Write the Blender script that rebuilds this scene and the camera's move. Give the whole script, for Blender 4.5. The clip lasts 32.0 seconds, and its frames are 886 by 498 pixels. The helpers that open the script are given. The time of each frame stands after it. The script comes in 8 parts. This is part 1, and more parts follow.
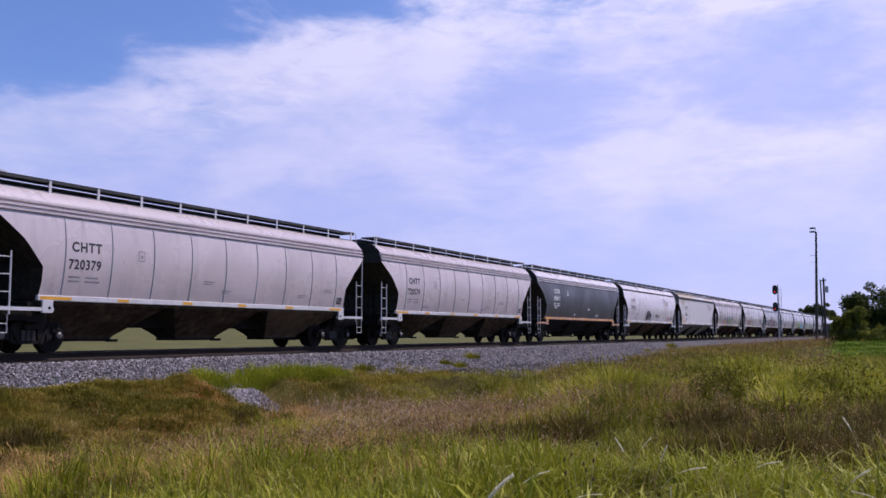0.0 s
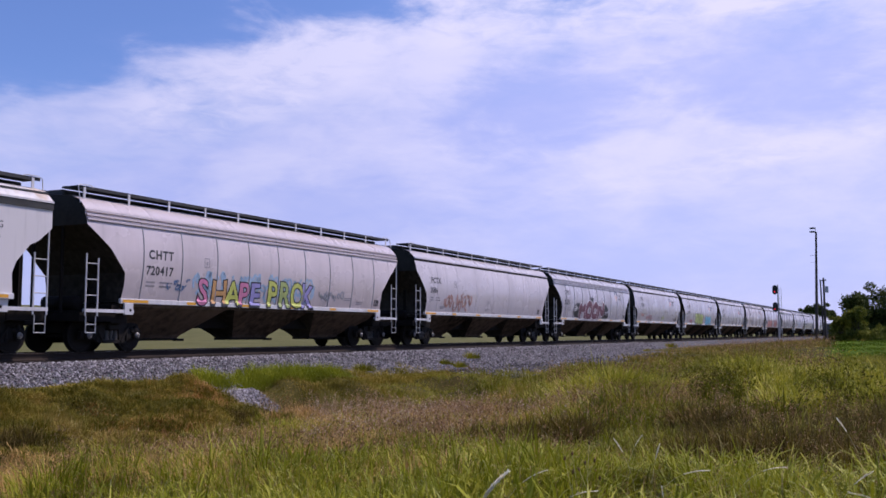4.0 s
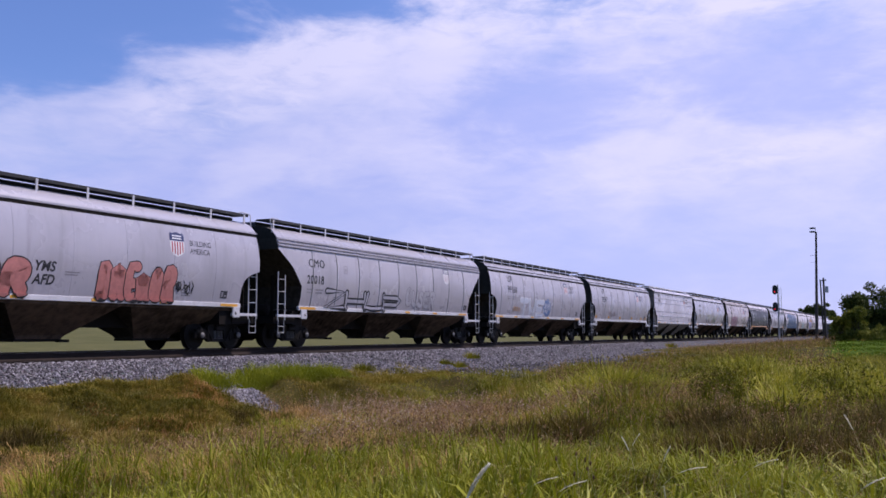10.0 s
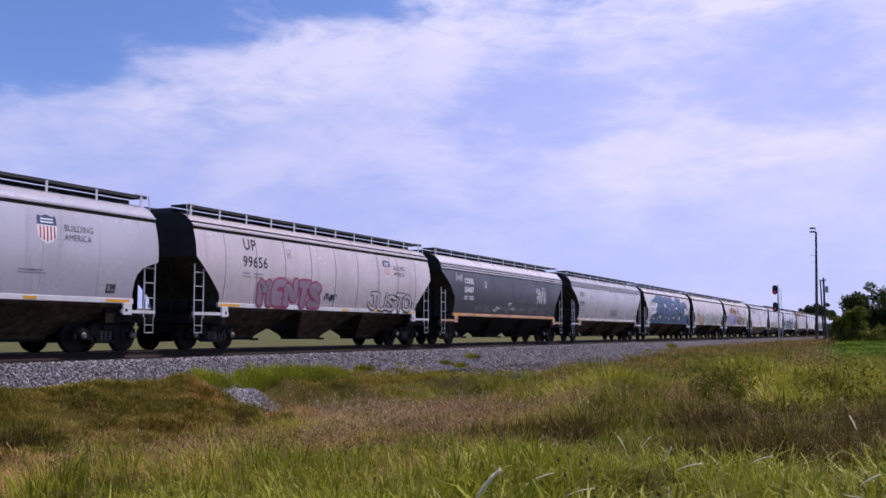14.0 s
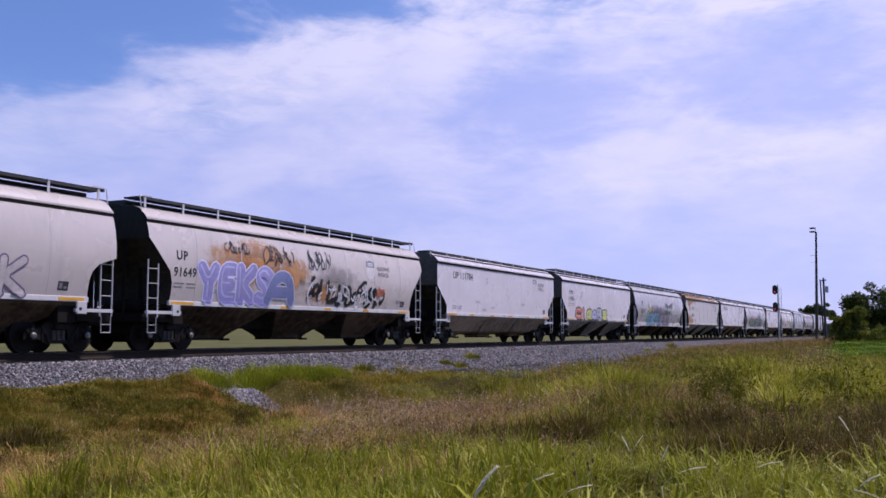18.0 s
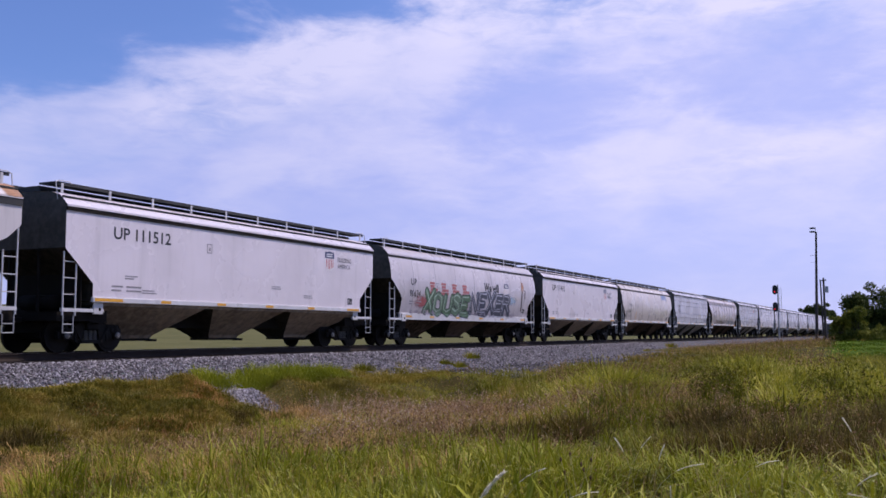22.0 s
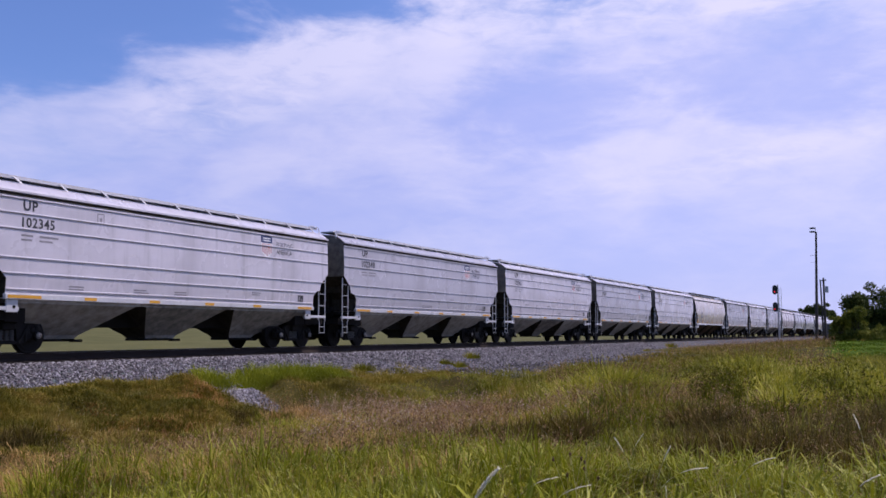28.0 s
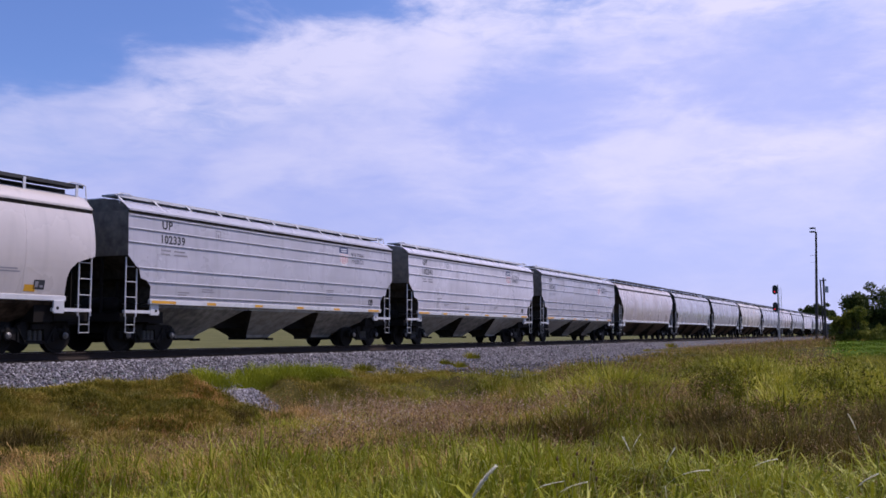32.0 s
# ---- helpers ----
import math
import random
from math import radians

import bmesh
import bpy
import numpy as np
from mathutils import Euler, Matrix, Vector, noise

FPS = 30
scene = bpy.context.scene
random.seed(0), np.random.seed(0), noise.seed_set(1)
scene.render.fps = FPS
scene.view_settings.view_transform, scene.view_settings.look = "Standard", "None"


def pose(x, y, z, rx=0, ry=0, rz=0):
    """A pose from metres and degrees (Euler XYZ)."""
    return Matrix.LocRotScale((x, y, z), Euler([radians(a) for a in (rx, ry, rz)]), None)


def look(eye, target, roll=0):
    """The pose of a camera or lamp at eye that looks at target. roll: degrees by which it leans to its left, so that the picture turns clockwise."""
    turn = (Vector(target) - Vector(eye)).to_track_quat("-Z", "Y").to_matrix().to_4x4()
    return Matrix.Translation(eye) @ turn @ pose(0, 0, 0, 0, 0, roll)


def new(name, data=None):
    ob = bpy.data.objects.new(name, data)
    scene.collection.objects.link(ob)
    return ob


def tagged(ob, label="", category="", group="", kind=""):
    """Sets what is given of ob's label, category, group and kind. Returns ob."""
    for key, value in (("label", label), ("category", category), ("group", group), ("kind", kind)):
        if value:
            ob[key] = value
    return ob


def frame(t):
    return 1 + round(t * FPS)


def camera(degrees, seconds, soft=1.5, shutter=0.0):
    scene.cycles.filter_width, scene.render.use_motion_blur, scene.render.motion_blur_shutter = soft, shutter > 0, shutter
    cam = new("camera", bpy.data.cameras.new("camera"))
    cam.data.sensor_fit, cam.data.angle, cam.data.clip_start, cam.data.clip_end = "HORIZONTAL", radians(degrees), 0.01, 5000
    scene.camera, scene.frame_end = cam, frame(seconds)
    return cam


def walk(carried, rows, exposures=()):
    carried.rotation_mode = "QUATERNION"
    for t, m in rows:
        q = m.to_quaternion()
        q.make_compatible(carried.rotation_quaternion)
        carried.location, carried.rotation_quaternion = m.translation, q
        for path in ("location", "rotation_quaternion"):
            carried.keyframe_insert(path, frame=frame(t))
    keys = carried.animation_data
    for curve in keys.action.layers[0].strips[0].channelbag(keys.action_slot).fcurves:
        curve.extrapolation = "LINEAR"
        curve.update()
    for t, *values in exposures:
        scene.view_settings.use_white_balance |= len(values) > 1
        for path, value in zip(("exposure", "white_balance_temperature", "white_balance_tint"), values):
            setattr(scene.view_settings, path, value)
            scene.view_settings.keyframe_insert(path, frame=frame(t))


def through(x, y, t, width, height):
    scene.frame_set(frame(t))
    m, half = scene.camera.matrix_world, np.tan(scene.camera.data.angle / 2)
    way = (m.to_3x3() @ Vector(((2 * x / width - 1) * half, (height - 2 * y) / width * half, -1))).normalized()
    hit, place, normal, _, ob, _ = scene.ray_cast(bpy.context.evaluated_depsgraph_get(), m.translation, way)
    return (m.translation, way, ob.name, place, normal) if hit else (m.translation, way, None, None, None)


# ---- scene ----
# The camera stands still on the grass beside a railway line. x runs along the track, y away across it, z = 0 at the rail head.
EYE = Vector((0.0, 0.0, 0.525))
AHEAD = Vector((0.89296, 0.44165, 0.08702))
cam = camera(49.51, 32.0, soft=1.6)
walk(cam, [(0.0, look(EYE, EYE + AHEAD)), (32.0, look(EYE, EYE + AHEAD))],
     exposures=[(0.0, 0.05, 6260.0, 26.0), (14.0, 0.05, 6250.0, 26.0), (20.0, 0.03, 6240.0, 26.0), (24.0, 0.0, 6220.0, 26.0), (32.0, 0.02, 6220.0, 26.0)])

# ---- light ----
SUN_ELEVATION, SUN_TURN = radians(58), radians(-48)   # turn: from +x towards +y
to_sun = Vector((math.cos(SUN_ELEVATION) * math.cos(SUN_TURN), math.cos(SUN_ELEVATION) * math.sin(SUN_TURN), math.sin(SUN_ELEVATION)))
sun = new("sun", bpy.data.lights.new("sun", "SUN"))
sun.data.energy, sun.data.angle, sun.data.color = 3.9, radians(0.5), (1.0, 0.95, 0.87)
sun.matrix_world = look(to_sun * 100, (0, 0, 0))


class Nodes:
    """A short way to write node trees."""

    def __init__(self, tree):
        self.tree = tree

    def add(self, kind, inputs=None, **settings):
        node = self.tree.nodes.new(kind)
        for key, value in settings.items():
            setattr(node, key, value)
        for key, value in (inputs or {}).items():
            if isinstance(value, bpy.types.NodeSocket):
                self.tree.links.new(value, node.inputs[key])
            else:
                node.inputs[key].default_value = value
        return node

    def math(self, op, a, b=0.0, clamp=False):
        return self.add("ShaderNodeMath", {0: a, 1: b}, operation=op, use_clamp=clamp).outputs[0]

    def ramp(self, value, low, high, out_low=0.0, out_high=1.0):
        return self.add("ShaderNodeMapRange", {"Value": value, "From Min": low, "From Max": high, "To Min": out_low, "To Max": out_high},
                        interpolation_type="SMOOTHSTEP").outputs["Result"]

    def mix(self, factor, a, b, blend="MIX"):
        node = self.add("ShaderNodeMix", {"Factor": factor}, data_type="RGBA", blend_type=blend)
        for key, value in ((6, a), (7, b)):
            if isinstance(value, bpy.types.NodeSocket):
                self.tree.links.new(value, node.inputs[key])
            else:
                node.inputs[key].default_value = (*value, 1.0)[:4]
        return node.outputs[2]

    def noise(self, vector, scale, detail=4.0, rough=0.55, distort=0.0):
        return self.add("ShaderNodeTexNoise", {"Vector": vector, "Scale": scale, "Detail": detail, "Roughness": rough, "Distortion": distort}).outputs["Fac"]

    def scaled(self, vector, x, y, z):
        return self.add("ShaderNodeVectorMath", {0: vector, 1: (x, y, z)}, operation="MULTIPLY").outputs[0]


def sky_world():
    """Blue summer sky with a broad sheet of thin white cloud; it is clear overhead."""
    world = bpy.data.worlds.new("world")
    world.use_nodes = True
    scene.world = world
    n = Nodes(world.node_tree)
    world.node_tree.nodes.clear()
    sky = n.add("ShaderNodeTexSky", sky_type="NISHITA", sun_disc=False, sun_elevation=SUN_ELEVATION, sun_rotation=math.pi / 2 - SUN_TURN,
                altitude=200.0, air_density=1.0, dust_density=0.6, ozone_density=2.0)
    way = n.add("ShaderNodeTexCoord").outputs["Generated"]
    blue = n.mix(1.0, sky.outputs[0], (0.100, 0.115, 0.145), "MULTIPLY")
    # the sheet's edge is one straight front across the sky
    front = n.add("ShaderNodeVectorMath", {0: way, 1: (0.3869, -0.0201, -0.9219)}, operation="DOT_PRODUCT").outputs["Value"]
    rise = n.add("ShaderNodeSeparateXYZ", {0: way}).outputs[2]
    long = n.scaled(way, 1.0, 1.0, 2.6)
    wisp = n.noise(long, 9.0, 7.0, 0.58, 0.35)
    puff = n.noise(n.scaled(way, 1.0, 1.0, 2.0), 4.2, 3.0, 0.5, 0.2)
    edge = n.math("ADD", front, n.math("MULTIPLY", n.math("SUBTRACT", wisp, 0.5), 0.16))
    edge = n.math("ADD", edge, n.math("MULTIPLY", n.math("SUBTRACT", puff, 0.5), 0.05))
    cover = n.ramp(edge, -0.010, 0.040)
    fine = n.noise(n.scaled(way, 1.0, 1.0, 3.4), 22.0, 6.0, 0.6, 0.5)

    def lobe(bearing, height, wide, high, tilt=0.0, soft=0.9):
        """A ragged oval round one direction: 1 inside, 0 outside."""
        b, e, k = radians(bearing), radians(height), radians(tilt)
        across, up = Vector((math.sin(b), -math.cos(b), 0)), Vector((-math.sin(e) * math.cos(b), -math.sin(e) * math.sin(b), math.cos(e)))
        across, up = across * math.cos(k) + up * math.sin(k), up * math.cos(k) - across * math.sin(k)
        middle = Vector((math.cos(e) * math.cos(b), math.cos(e) * math.sin(b), math.sin(e)))
        off = n.add("ShaderNodeVectorMath", {0: way, 1: middle}, operation="SUBTRACT").outputs[0]
        u = n.add("ShaderNodeVectorMath", {0: off, 1: across / radians(wide)}, operation="DOT_PRODUCT").outputs["Value"]
        v = n.add("ShaderNodeVectorMath", {0: off, 1: up / radians(high)}, operation="DOT_PRODUCT").outputs["Value"]
        d = n.math("ADD", n.math("MULTIPLY", u, u), n.math("MULTIPLY", v, v))
        d = n.math("ADD", d, n.math("MULTIPLY", n.math("SUBTRACT", wisp, 0.5), 3.2))
        return n.ramp(n.math("ADD", d, n.math("MULTIPLY", n.math("SUBTRACT", fine, 0.5), 1.2)), 1.0 - soft, 1.0 + soft, 1.0, 0.0)
    body = n.math("ADD", n.math("MULTIPLY", puff, 0.5), n.math("ADD", n.math("MULTIPLY", wisp, 0.35), n.math("MULTIPLY", fine, 0.15)))
    thin = n.ramp(body, 0.36, 0.64, 0.26, 0.90)
    gaps = n.math("MAXIMUM", lobe(20.6, 13.3, 5.4, 2.8, 12), n.math("MULTIPLY", lobe(7.3, 14.6, 6.5, 3.0, -8), 0.85))
    gaps = n.math("MAXIMUM", gaps, n.math("MULTIPLY", lobe(32.5, 7.2, 7.0, 1.7), 0.6))
    banks = n.math("MAXIMUM", lobe(17.0, 18.8, 12.0, 1.9, 4), n.math("MULTIPLY", lobe(38.0, 14.6, 9.0, 2.4, 22), 0.9))
    banks = n.math("MAXIMUM", banks, n.math("MULTIPLY", lobe(8.5, 10.0, 11.0, 0.75, 7), 0.75))
    banks = n.math("MAXIMUM", banks, n.math("MULTIPLY", lobe(17.0, 8.5, 9.0, 1.3, 4), 0.55))
    thin = n.math("MULTIPLY", thin, n.math("SUBTRACT", 1.0, n.math("MULTIPLY", gaps, 0.62)))
    thin = n.math("ADD", thin, n.math("MULTIPLY", banks, n.ramp(fine, 0.3, 0.7, 0.08, 0.36)), True)
    low = n.ramp(rise, 0.04, 0.22, 0.55, 1.0)
    amount = n.math("MULTIPLY", n.math("MULTIPLY", cover, thin), low, True)
    veil = n.ramp(edge, -0.03, 0.14, 0.0, 0.80)
    hazed = n.mix(veil, blue, (0.41, 0.485, 0.86))
    cloudy = n.mix(n.math("MULTIPLY", amount, 0.94), hazed, (0.76, 0.78, 0.935))
    # deeper round one bearing, set to darken the left of the camera's view
    away = n.add("ShaderNodeVectorMath", {0: way, 1: (0.62, 0.78, 0.0)}, operation="DOT_PRODUCT").outputs["Value"]
    cloudy = n.mix(n.ramp(away, 0.80, 1.0, 0.0, 1.0), cloudy, n.mix(1.0, cloudy, (0.80, 0.84, 0.90), "MULTIPLY"))
    back = n.add("ShaderNodeBackground", {"Color": cloudy, "Strength": 1.0})
    out = n.add("ShaderNodeOutputWorld", {"Surface": back.outputs[0]})


sky_world()


# ---- materials ----
def material(name):
    mat = bpy.data.materials.new(name)
    mat.use_nodes = True
    tree = mat.node_tree
    tree.nodes.clear()
    n = Nodes(tree)
    shader = n.add("ShaderNodeBsdfPrincipled")
    n.add("ShaderNodeOutputMaterial", {"Surface": shader.outputs[0]})
    n.shader, n.mat = shader, mat
    return n


def finish(n, colour, rough=0.6, metal=0.0, height=None, strength=0.3, distance=0.01):
    for key, value in (("Base Color", colour), ("Roughness", rough), ("Metallic", metal)):
        if isinstance(value, bpy.types.NodeSocket):
            n.tree.links.new(value, n.shader.inputs[key])
        else:
            n.shader.inputs[key].default_value = (*value, 1.0) if key == "Base Color" else value
    if height is not None:
        bump = n.add("ShaderNodeBump", {"Height": height, "Strength": strength, "Distance": distance})
        n.tree.links.new(bump.outputs[0], n.shader.inputs["Normal"])
    return n.mat


def place(n):
    """Object coordinates, shifted by a random amount for each object."""
    spot = n.add("ShaderNodeTexCoord").outputs["Object"]
    luck = n.add("ShaderNodeObjectInfo").outputs["Random"]
    return n.add("ShaderNodeVectorMath", {0: spot, 1: n.add("ShaderNodeCombineXYZ", {0: n.math("MULTIPLY", luck, 37.0)}).outputs[0]}, operation="ADD").outputs[0]


def paint(name, colour, dirt=(0.16, 0.14, 0.13), soil=0.5, rust=0.0, rough=0.27):
    """Old painted steel: vertical streaks, patches of grime, dents and perhaps rust."""
    n = material(name)
    n.shader.inputs["Specular IOR Level"].default_value = 0.8
    spot = place(n)
    streak = n.noise(n.scaled(spot, 2.0, 2.0, 0.16), 1.5, 4.0, 0.55)
    patch = n.noise(spot, 0.55, 4.0, 0.55)
    grain = n.noise(spot, 14.0, 5.0, 0.7)
    colour_ = n.mix(n.ramp(patch, 0.36, 0.66, 0.0, 0.62 * soil), colour, tuple(c * 0.60 for c in colour))
    colour_ = n.mix(n.ramp(streak, 0.50, 0.80, 0.0, 0.50 * soil), colour_, dirt)
    colour_ = n.mix(n.ramp(grain, 0.56, 0.75, 0.0, 0.22 * soil), colour_, dirt)
    fine = n.noise(n.scaled(spot, 7.0, 7.0, 0.30), 1.6, 3.0, 0.55)
    colour_ = n.mix(n.ramp(fine, 0.52, 0.78, 0.0, 0.16 * soil), colour_, tuple(min(1.0, c * 0.55) for c in colour))
    colour_ = n.mix(n.ramp(fine, 0.46, 0.26, 0.0, 0.16 * soil), colour_, tuple(min(1.0, c * 1.22) for c in colour))
    if rust:
        blot = n.noise(n.scaled(spot, 1.0, 1.0, 0.45), 1.5, 6.0, 0.62, 0.4)
        colour_ = n.mix(n.ramp(blot, 0.62 - 0.16 * rust, 0.78 - 0.12 * rust, 0.0, 0.85), colour_, (0.36, 0.155, 0.055))
    dents = n.math("ADD", n.math("MULTIPLY", n.noise(spot, 1.3, 2.0, 0.5), 1.0), n.math("MULTIPLY", grain, 0.04))
    return finish(n, colour_, n.ramp(patch, 0.3, 0.7, rough - 0.08, rough + 0.14), 0.0, dents, 0.35, 0.035)


def rusted_paint(name, colour, heavy=0.66, reach=0.17, tone=(0.50, 0.29, 0.14)):
    """Pale paint with orange rust: a band along the roof and patches panel by panel towards the leading end."""
    n = material(name)
    spot = n.add("ShaderNodeTexCoord").outputs["Object"]
    axis = n.add("ShaderNodeSeparateXYZ", {0: spot})
    streak = n.noise(n.scaled(spot, 0.5, 0.5, 3.2), 1.5, 5.0, 0.62, 0.3)
    blot = n.noise(n.scaled(spot, 1.0, 1.0, 0.9), 1.1, 4.0, 0.55, 0.3)
    panel = n.math("FLOOR", n.math("DIVIDE", axis.outputs[0], 1.55))
    luck = n.add("ShaderNodeTexWhiteNoise", {"W": panel}, noise_dimensions="1D").outputs["Value"]
    seam = n.math("ABSOLUTE", n.math("SUBTRACT", n.math("FRACT", n.math("DIVIDE", axis.outputs[0], 1.55)), 0.5))
    fore = n.math("ADD", n.ramp(axis.outputs[0], -8.5, 3.0, reach * 0.8, -0.22), n.ramp(n.math("ABSOLUTE", n.math("SUBTRACT", axis.outputs[2], 2.6)), 0.35, 0.95, -0.09, 0.09))
    fore = n.math("ADD", fore, n.ramp(axis.outputs[0], -8.0, -7.2, -0.25, 0.02))
    fore = n.math("ADD", fore, n.math("MULTIPLY", n.math("SUBTRACT", luck, 0.5), 0.14))
    fore = n.math("SUBTRACT", fore, n.ramp(seam, 0.34, 0.48, 0.0, 0.10))
    fore = n.math("ADD", fore, n.ramp(axis.outputs[2], 3.80, 3.88, 0.0, reach * 1.6))
    mask = n.ramp(n.math("ADD", n.math("ADD", n.math("MULTIPLY", streak, 0.35), n.math("MULTIPLY", blot, 0.65)), fore), 0.53, 0.66)
    grain = n.noise(n.scaled(spot, 1.0, 1.0, 4.0), 4.0, 5.0, 0.7)
    base = n.mix(n.ramp(n.noise(n.scaled(spot, 3.2, 3.2, 0.22), 1.6, 5.0), 0.5, 0.78, 0.0, 0.35), colour, (0.2, 0.17, 0.14))
    colour_ = n.mix(n.math("MULTIPLY", mask, heavy), base, n.mix(n.ramp(grain, 0.35, 0.65), tone, tuple(c * 0.5 for c in tone)))
    return finish(n, colour_, n.ramp(mask, 0, 1, 0.4, 0.85), 0.0, n.noise(spot, 1.3, 2.0), 0.35, 0.035)


def plain(name, colour, rough=0.6, metal=0.0, vary=0.35, scale=6.0, shine=0.5):
    n = material(name)
    n.shader.inputs["Specular IOR Level"].default_value = shine
    spot = place(n)
    big, fine = n.noise(spot, scale * 0.2, 3.0), n.noise(spot, scale * 3.0, 5.0, 0.65)
    amount = n.math("ADD", n.math("MULTIPLY", big, 0.5), n.math("MULTIPLY", fine, 0.5))
    dark, light = tuple(c * (1 - vary) for c in colour), tuple(min(1.0, c * (1 + vary)) for c in colour)
    return finish(n, n.mix(n.ramp(amount, 0.3, 0.7), dark, light), n.ramp(fine, 0.3, 0.7, rough - 0.08, min(1.0, rough + 0.1)), metal, fine, 0.3, 0.01)


def glow(name, colour, power):
    n = material(name)
    n.shader.inputs["Emission Color"].default_value = (*colour, 1.0)
    n.shader.inputs["Emission Strength"].default_value = power
    return finish(n, tuple(c * 0.5 for c in colour), 0.25)


def ground_material():
    """Soil and dry thatch between the grass; mown lawn far along; a hay field beyond the track."""
    n = material("soil_and_thatch")
    spot = n.add("ShaderNodeNewGeometry").outputs["Position"]
    axis = n.add("ShaderNodeSeparateXYZ", {0: spot})
    patch, mid, fine = n.noise(spot, 0.16, 4.0, 0.6), n.noise(spot, 1.2, 5.0, 0.6), n.noise(spot, 16.0, 6.0, 0.7)
    near = n.mix(n.ramp(mid, 0.35, 0.65), (0.050, 0.042, 0.014), (0.070, 0.064, 0.012))
    near = n.mix(n.ramp(fine, 0.35, 0.7), near, (0.095, 0.075, 0.022))
    field = n.mix(n.ramp(patch, 0.35, 0.65), (0.105, 0.100, 0.042), (0.145, 0.130, 0.055))
    field = n.mix(n.ramp(fine, 0.3, 0.75), field, (0.085, 0.090, 0.032))
    lawn = n.mix(n.ramp(mid, 0.3, 0.7), (0.048, 0.085, 0.006), (0.075, 0.108, 0.008))
    far_side = n.ramp(axis.outputs[1], 24.5, 25.5)
    shore = n.math("SUBTRACT", axis.outputs[1], n.math("MULTIPLY", n.math("SUBTRACT", axis.outputs[0], 33.0), 0.060))
    along = n.math("MULTIPLY", n.ramp(axis.outputs[0], 49.0, 53.0), n.ramp(shore, 3.5, 3.0))
    colour = n.mix(along, near, lawn)
    toe = n.math("MULTIPLY", n.ramp(axis.outputs[1], 15.0, 15.6), n.math("MULTIPLY", n.ramp(axis.outputs[0], 33.0, 38.0), n.ramp(axis.outputs[0], 74.0, 68.0)))
    cell = n.add("ShaderNodeTexVoronoi", {"Vector": spot, "Scale": 17.0}).outputs["Distance"]
    colour = n.mix(toe, colour, n.mix(cell, (0.13, 0.118, 0.122), (0.022, 0.020, 0.021)))
    colour = n.mix(far_side, colour, field)
    n.shader.inputs["Specular IOR Level"].default_value = 0.03
    return finish(n, colour, 0.95, 0.0, n.math("ADD", n.math("MULTIPLY", mid, 1.0), n.math("MULTIPLY", fine, 0.3)), 0.7, 0.08)


def island_material(name, tints, rough=0.7, through=0.0, zone=0.35, shine=0.07):
    """Many small pieces: a tint of their own for each piece, and drifts of tone from place to place."""
    n = material(name)
    luck = n.add("ShaderNodeNewGeometry").outputs["Random Per Island"]
    spot = n.add("ShaderNodeNewGeometry").outputs["Position"]
    drift = n.noise(spot, 0.55, 3.0, 0.6)
    value = n.math("ADD", n.math("MULTIPLY", luck, 1.0 - zone), n.math("MULTIPLY", n.ramp(drift, 0.35, 0.65), zone))
    ramp = n.add("ShaderNodeValToRGB", {0: value})
    marks = ramp.color_ramp.elements
    while len(marks) < len(tints):
        marks.new(0.5)
    for k, tint in enumerate(tints):
        marks[k].position, marks[k].color = k / (len(tints) - 1), (*tint, 1.0)
    mat = finish(n, ramp.outputs[0], rough)
    n.shader.inputs["Specular IOR Level"].default_value = shine
    if through:
        glass = n.add("ShaderNodeBsdfTranslucent", {"Color": ramp.outputs[0]})
        blend = n.add("ShaderNodeMixShader", {0: through, 1: n.shader.outputs[0], 2: glass.outputs[0]})
        end = [k for k in n.tree.nodes if k.type == "OUTPUT_MATERIAL"][0]
        n.tree.links.new(blend.outputs[0], end.inputs["Surface"])
    return mat


WHITE = paint("weathered_white_paint", (0.55, 0.53, 0.51), soil=0.55)
TRIM = paint("white_trim_paint", (0.56, 0.54, 0.54), soil=0.55)
# underframe, truck and wheel blacks hold the shade under the cars
BLACK = plain("shade_black_paint", (0.0115, 0.0088, 0.0070), 0.85, shine=0.15)
TRUCK = plain("shade_dark_cast_steel", (0.012, 0.0098, 0.0082), 0.7, 0.0, 0.6, 4.0, shine=0.15)
# this colour holds the shade of downward slope faces, with some grime
SHADE_GRIME = plain("shaded_grimy_slope_steel", (0.042, 0.036, 0.029), 0.85, 0.0, 0.5, 1.6, shine=0.0)
SPRING = plain("grey_spring_steel", (0.055, 0.048, 0.042), 0.6, 0.2, 0.4)
GRATING = plain("dark_walkway_steel", (0.035, 0.034, 0.033), 0.7, 0.2)
WHEEL = plain("shade_dark_wheel_steel", (0.011, 0.0085, 0.0068), 0.7, shine=0.15)
TREAD = plain("polished_rail_steel", (0.32, 0.30, 0.29), 0.35, 0.9, 0.15)
# rail and tie browns are deepened for the shade under the train
RAIL_SIDE = plain("rusty_rail_steel", (0.030, 0.020, 0.015), 0.85, shine=0.2)
TIMBER = plain("creosoted_tie_wood", (0.024, 0.018, 0.014), 0.9, shine=0.15)
YELLOW = plain("yellow_reflective_tape", (0.62, 0.30, 0.02), 0.4, 0.0, 0.12)
LETTER = plain("black_stencil_paint", (0.028, 0.027, 0.030), 0.6, 0.0, 0.2)
GREY_MARK = plain("faded_grey_stencil_paint", (0.24, 0.22, 0.23), 0.6, 0.0, 0.3)
RIB_GREY = plain("grey_rib_paint", (0.37, 0.35, 0.35), 0.6, 0.0, 0.2)
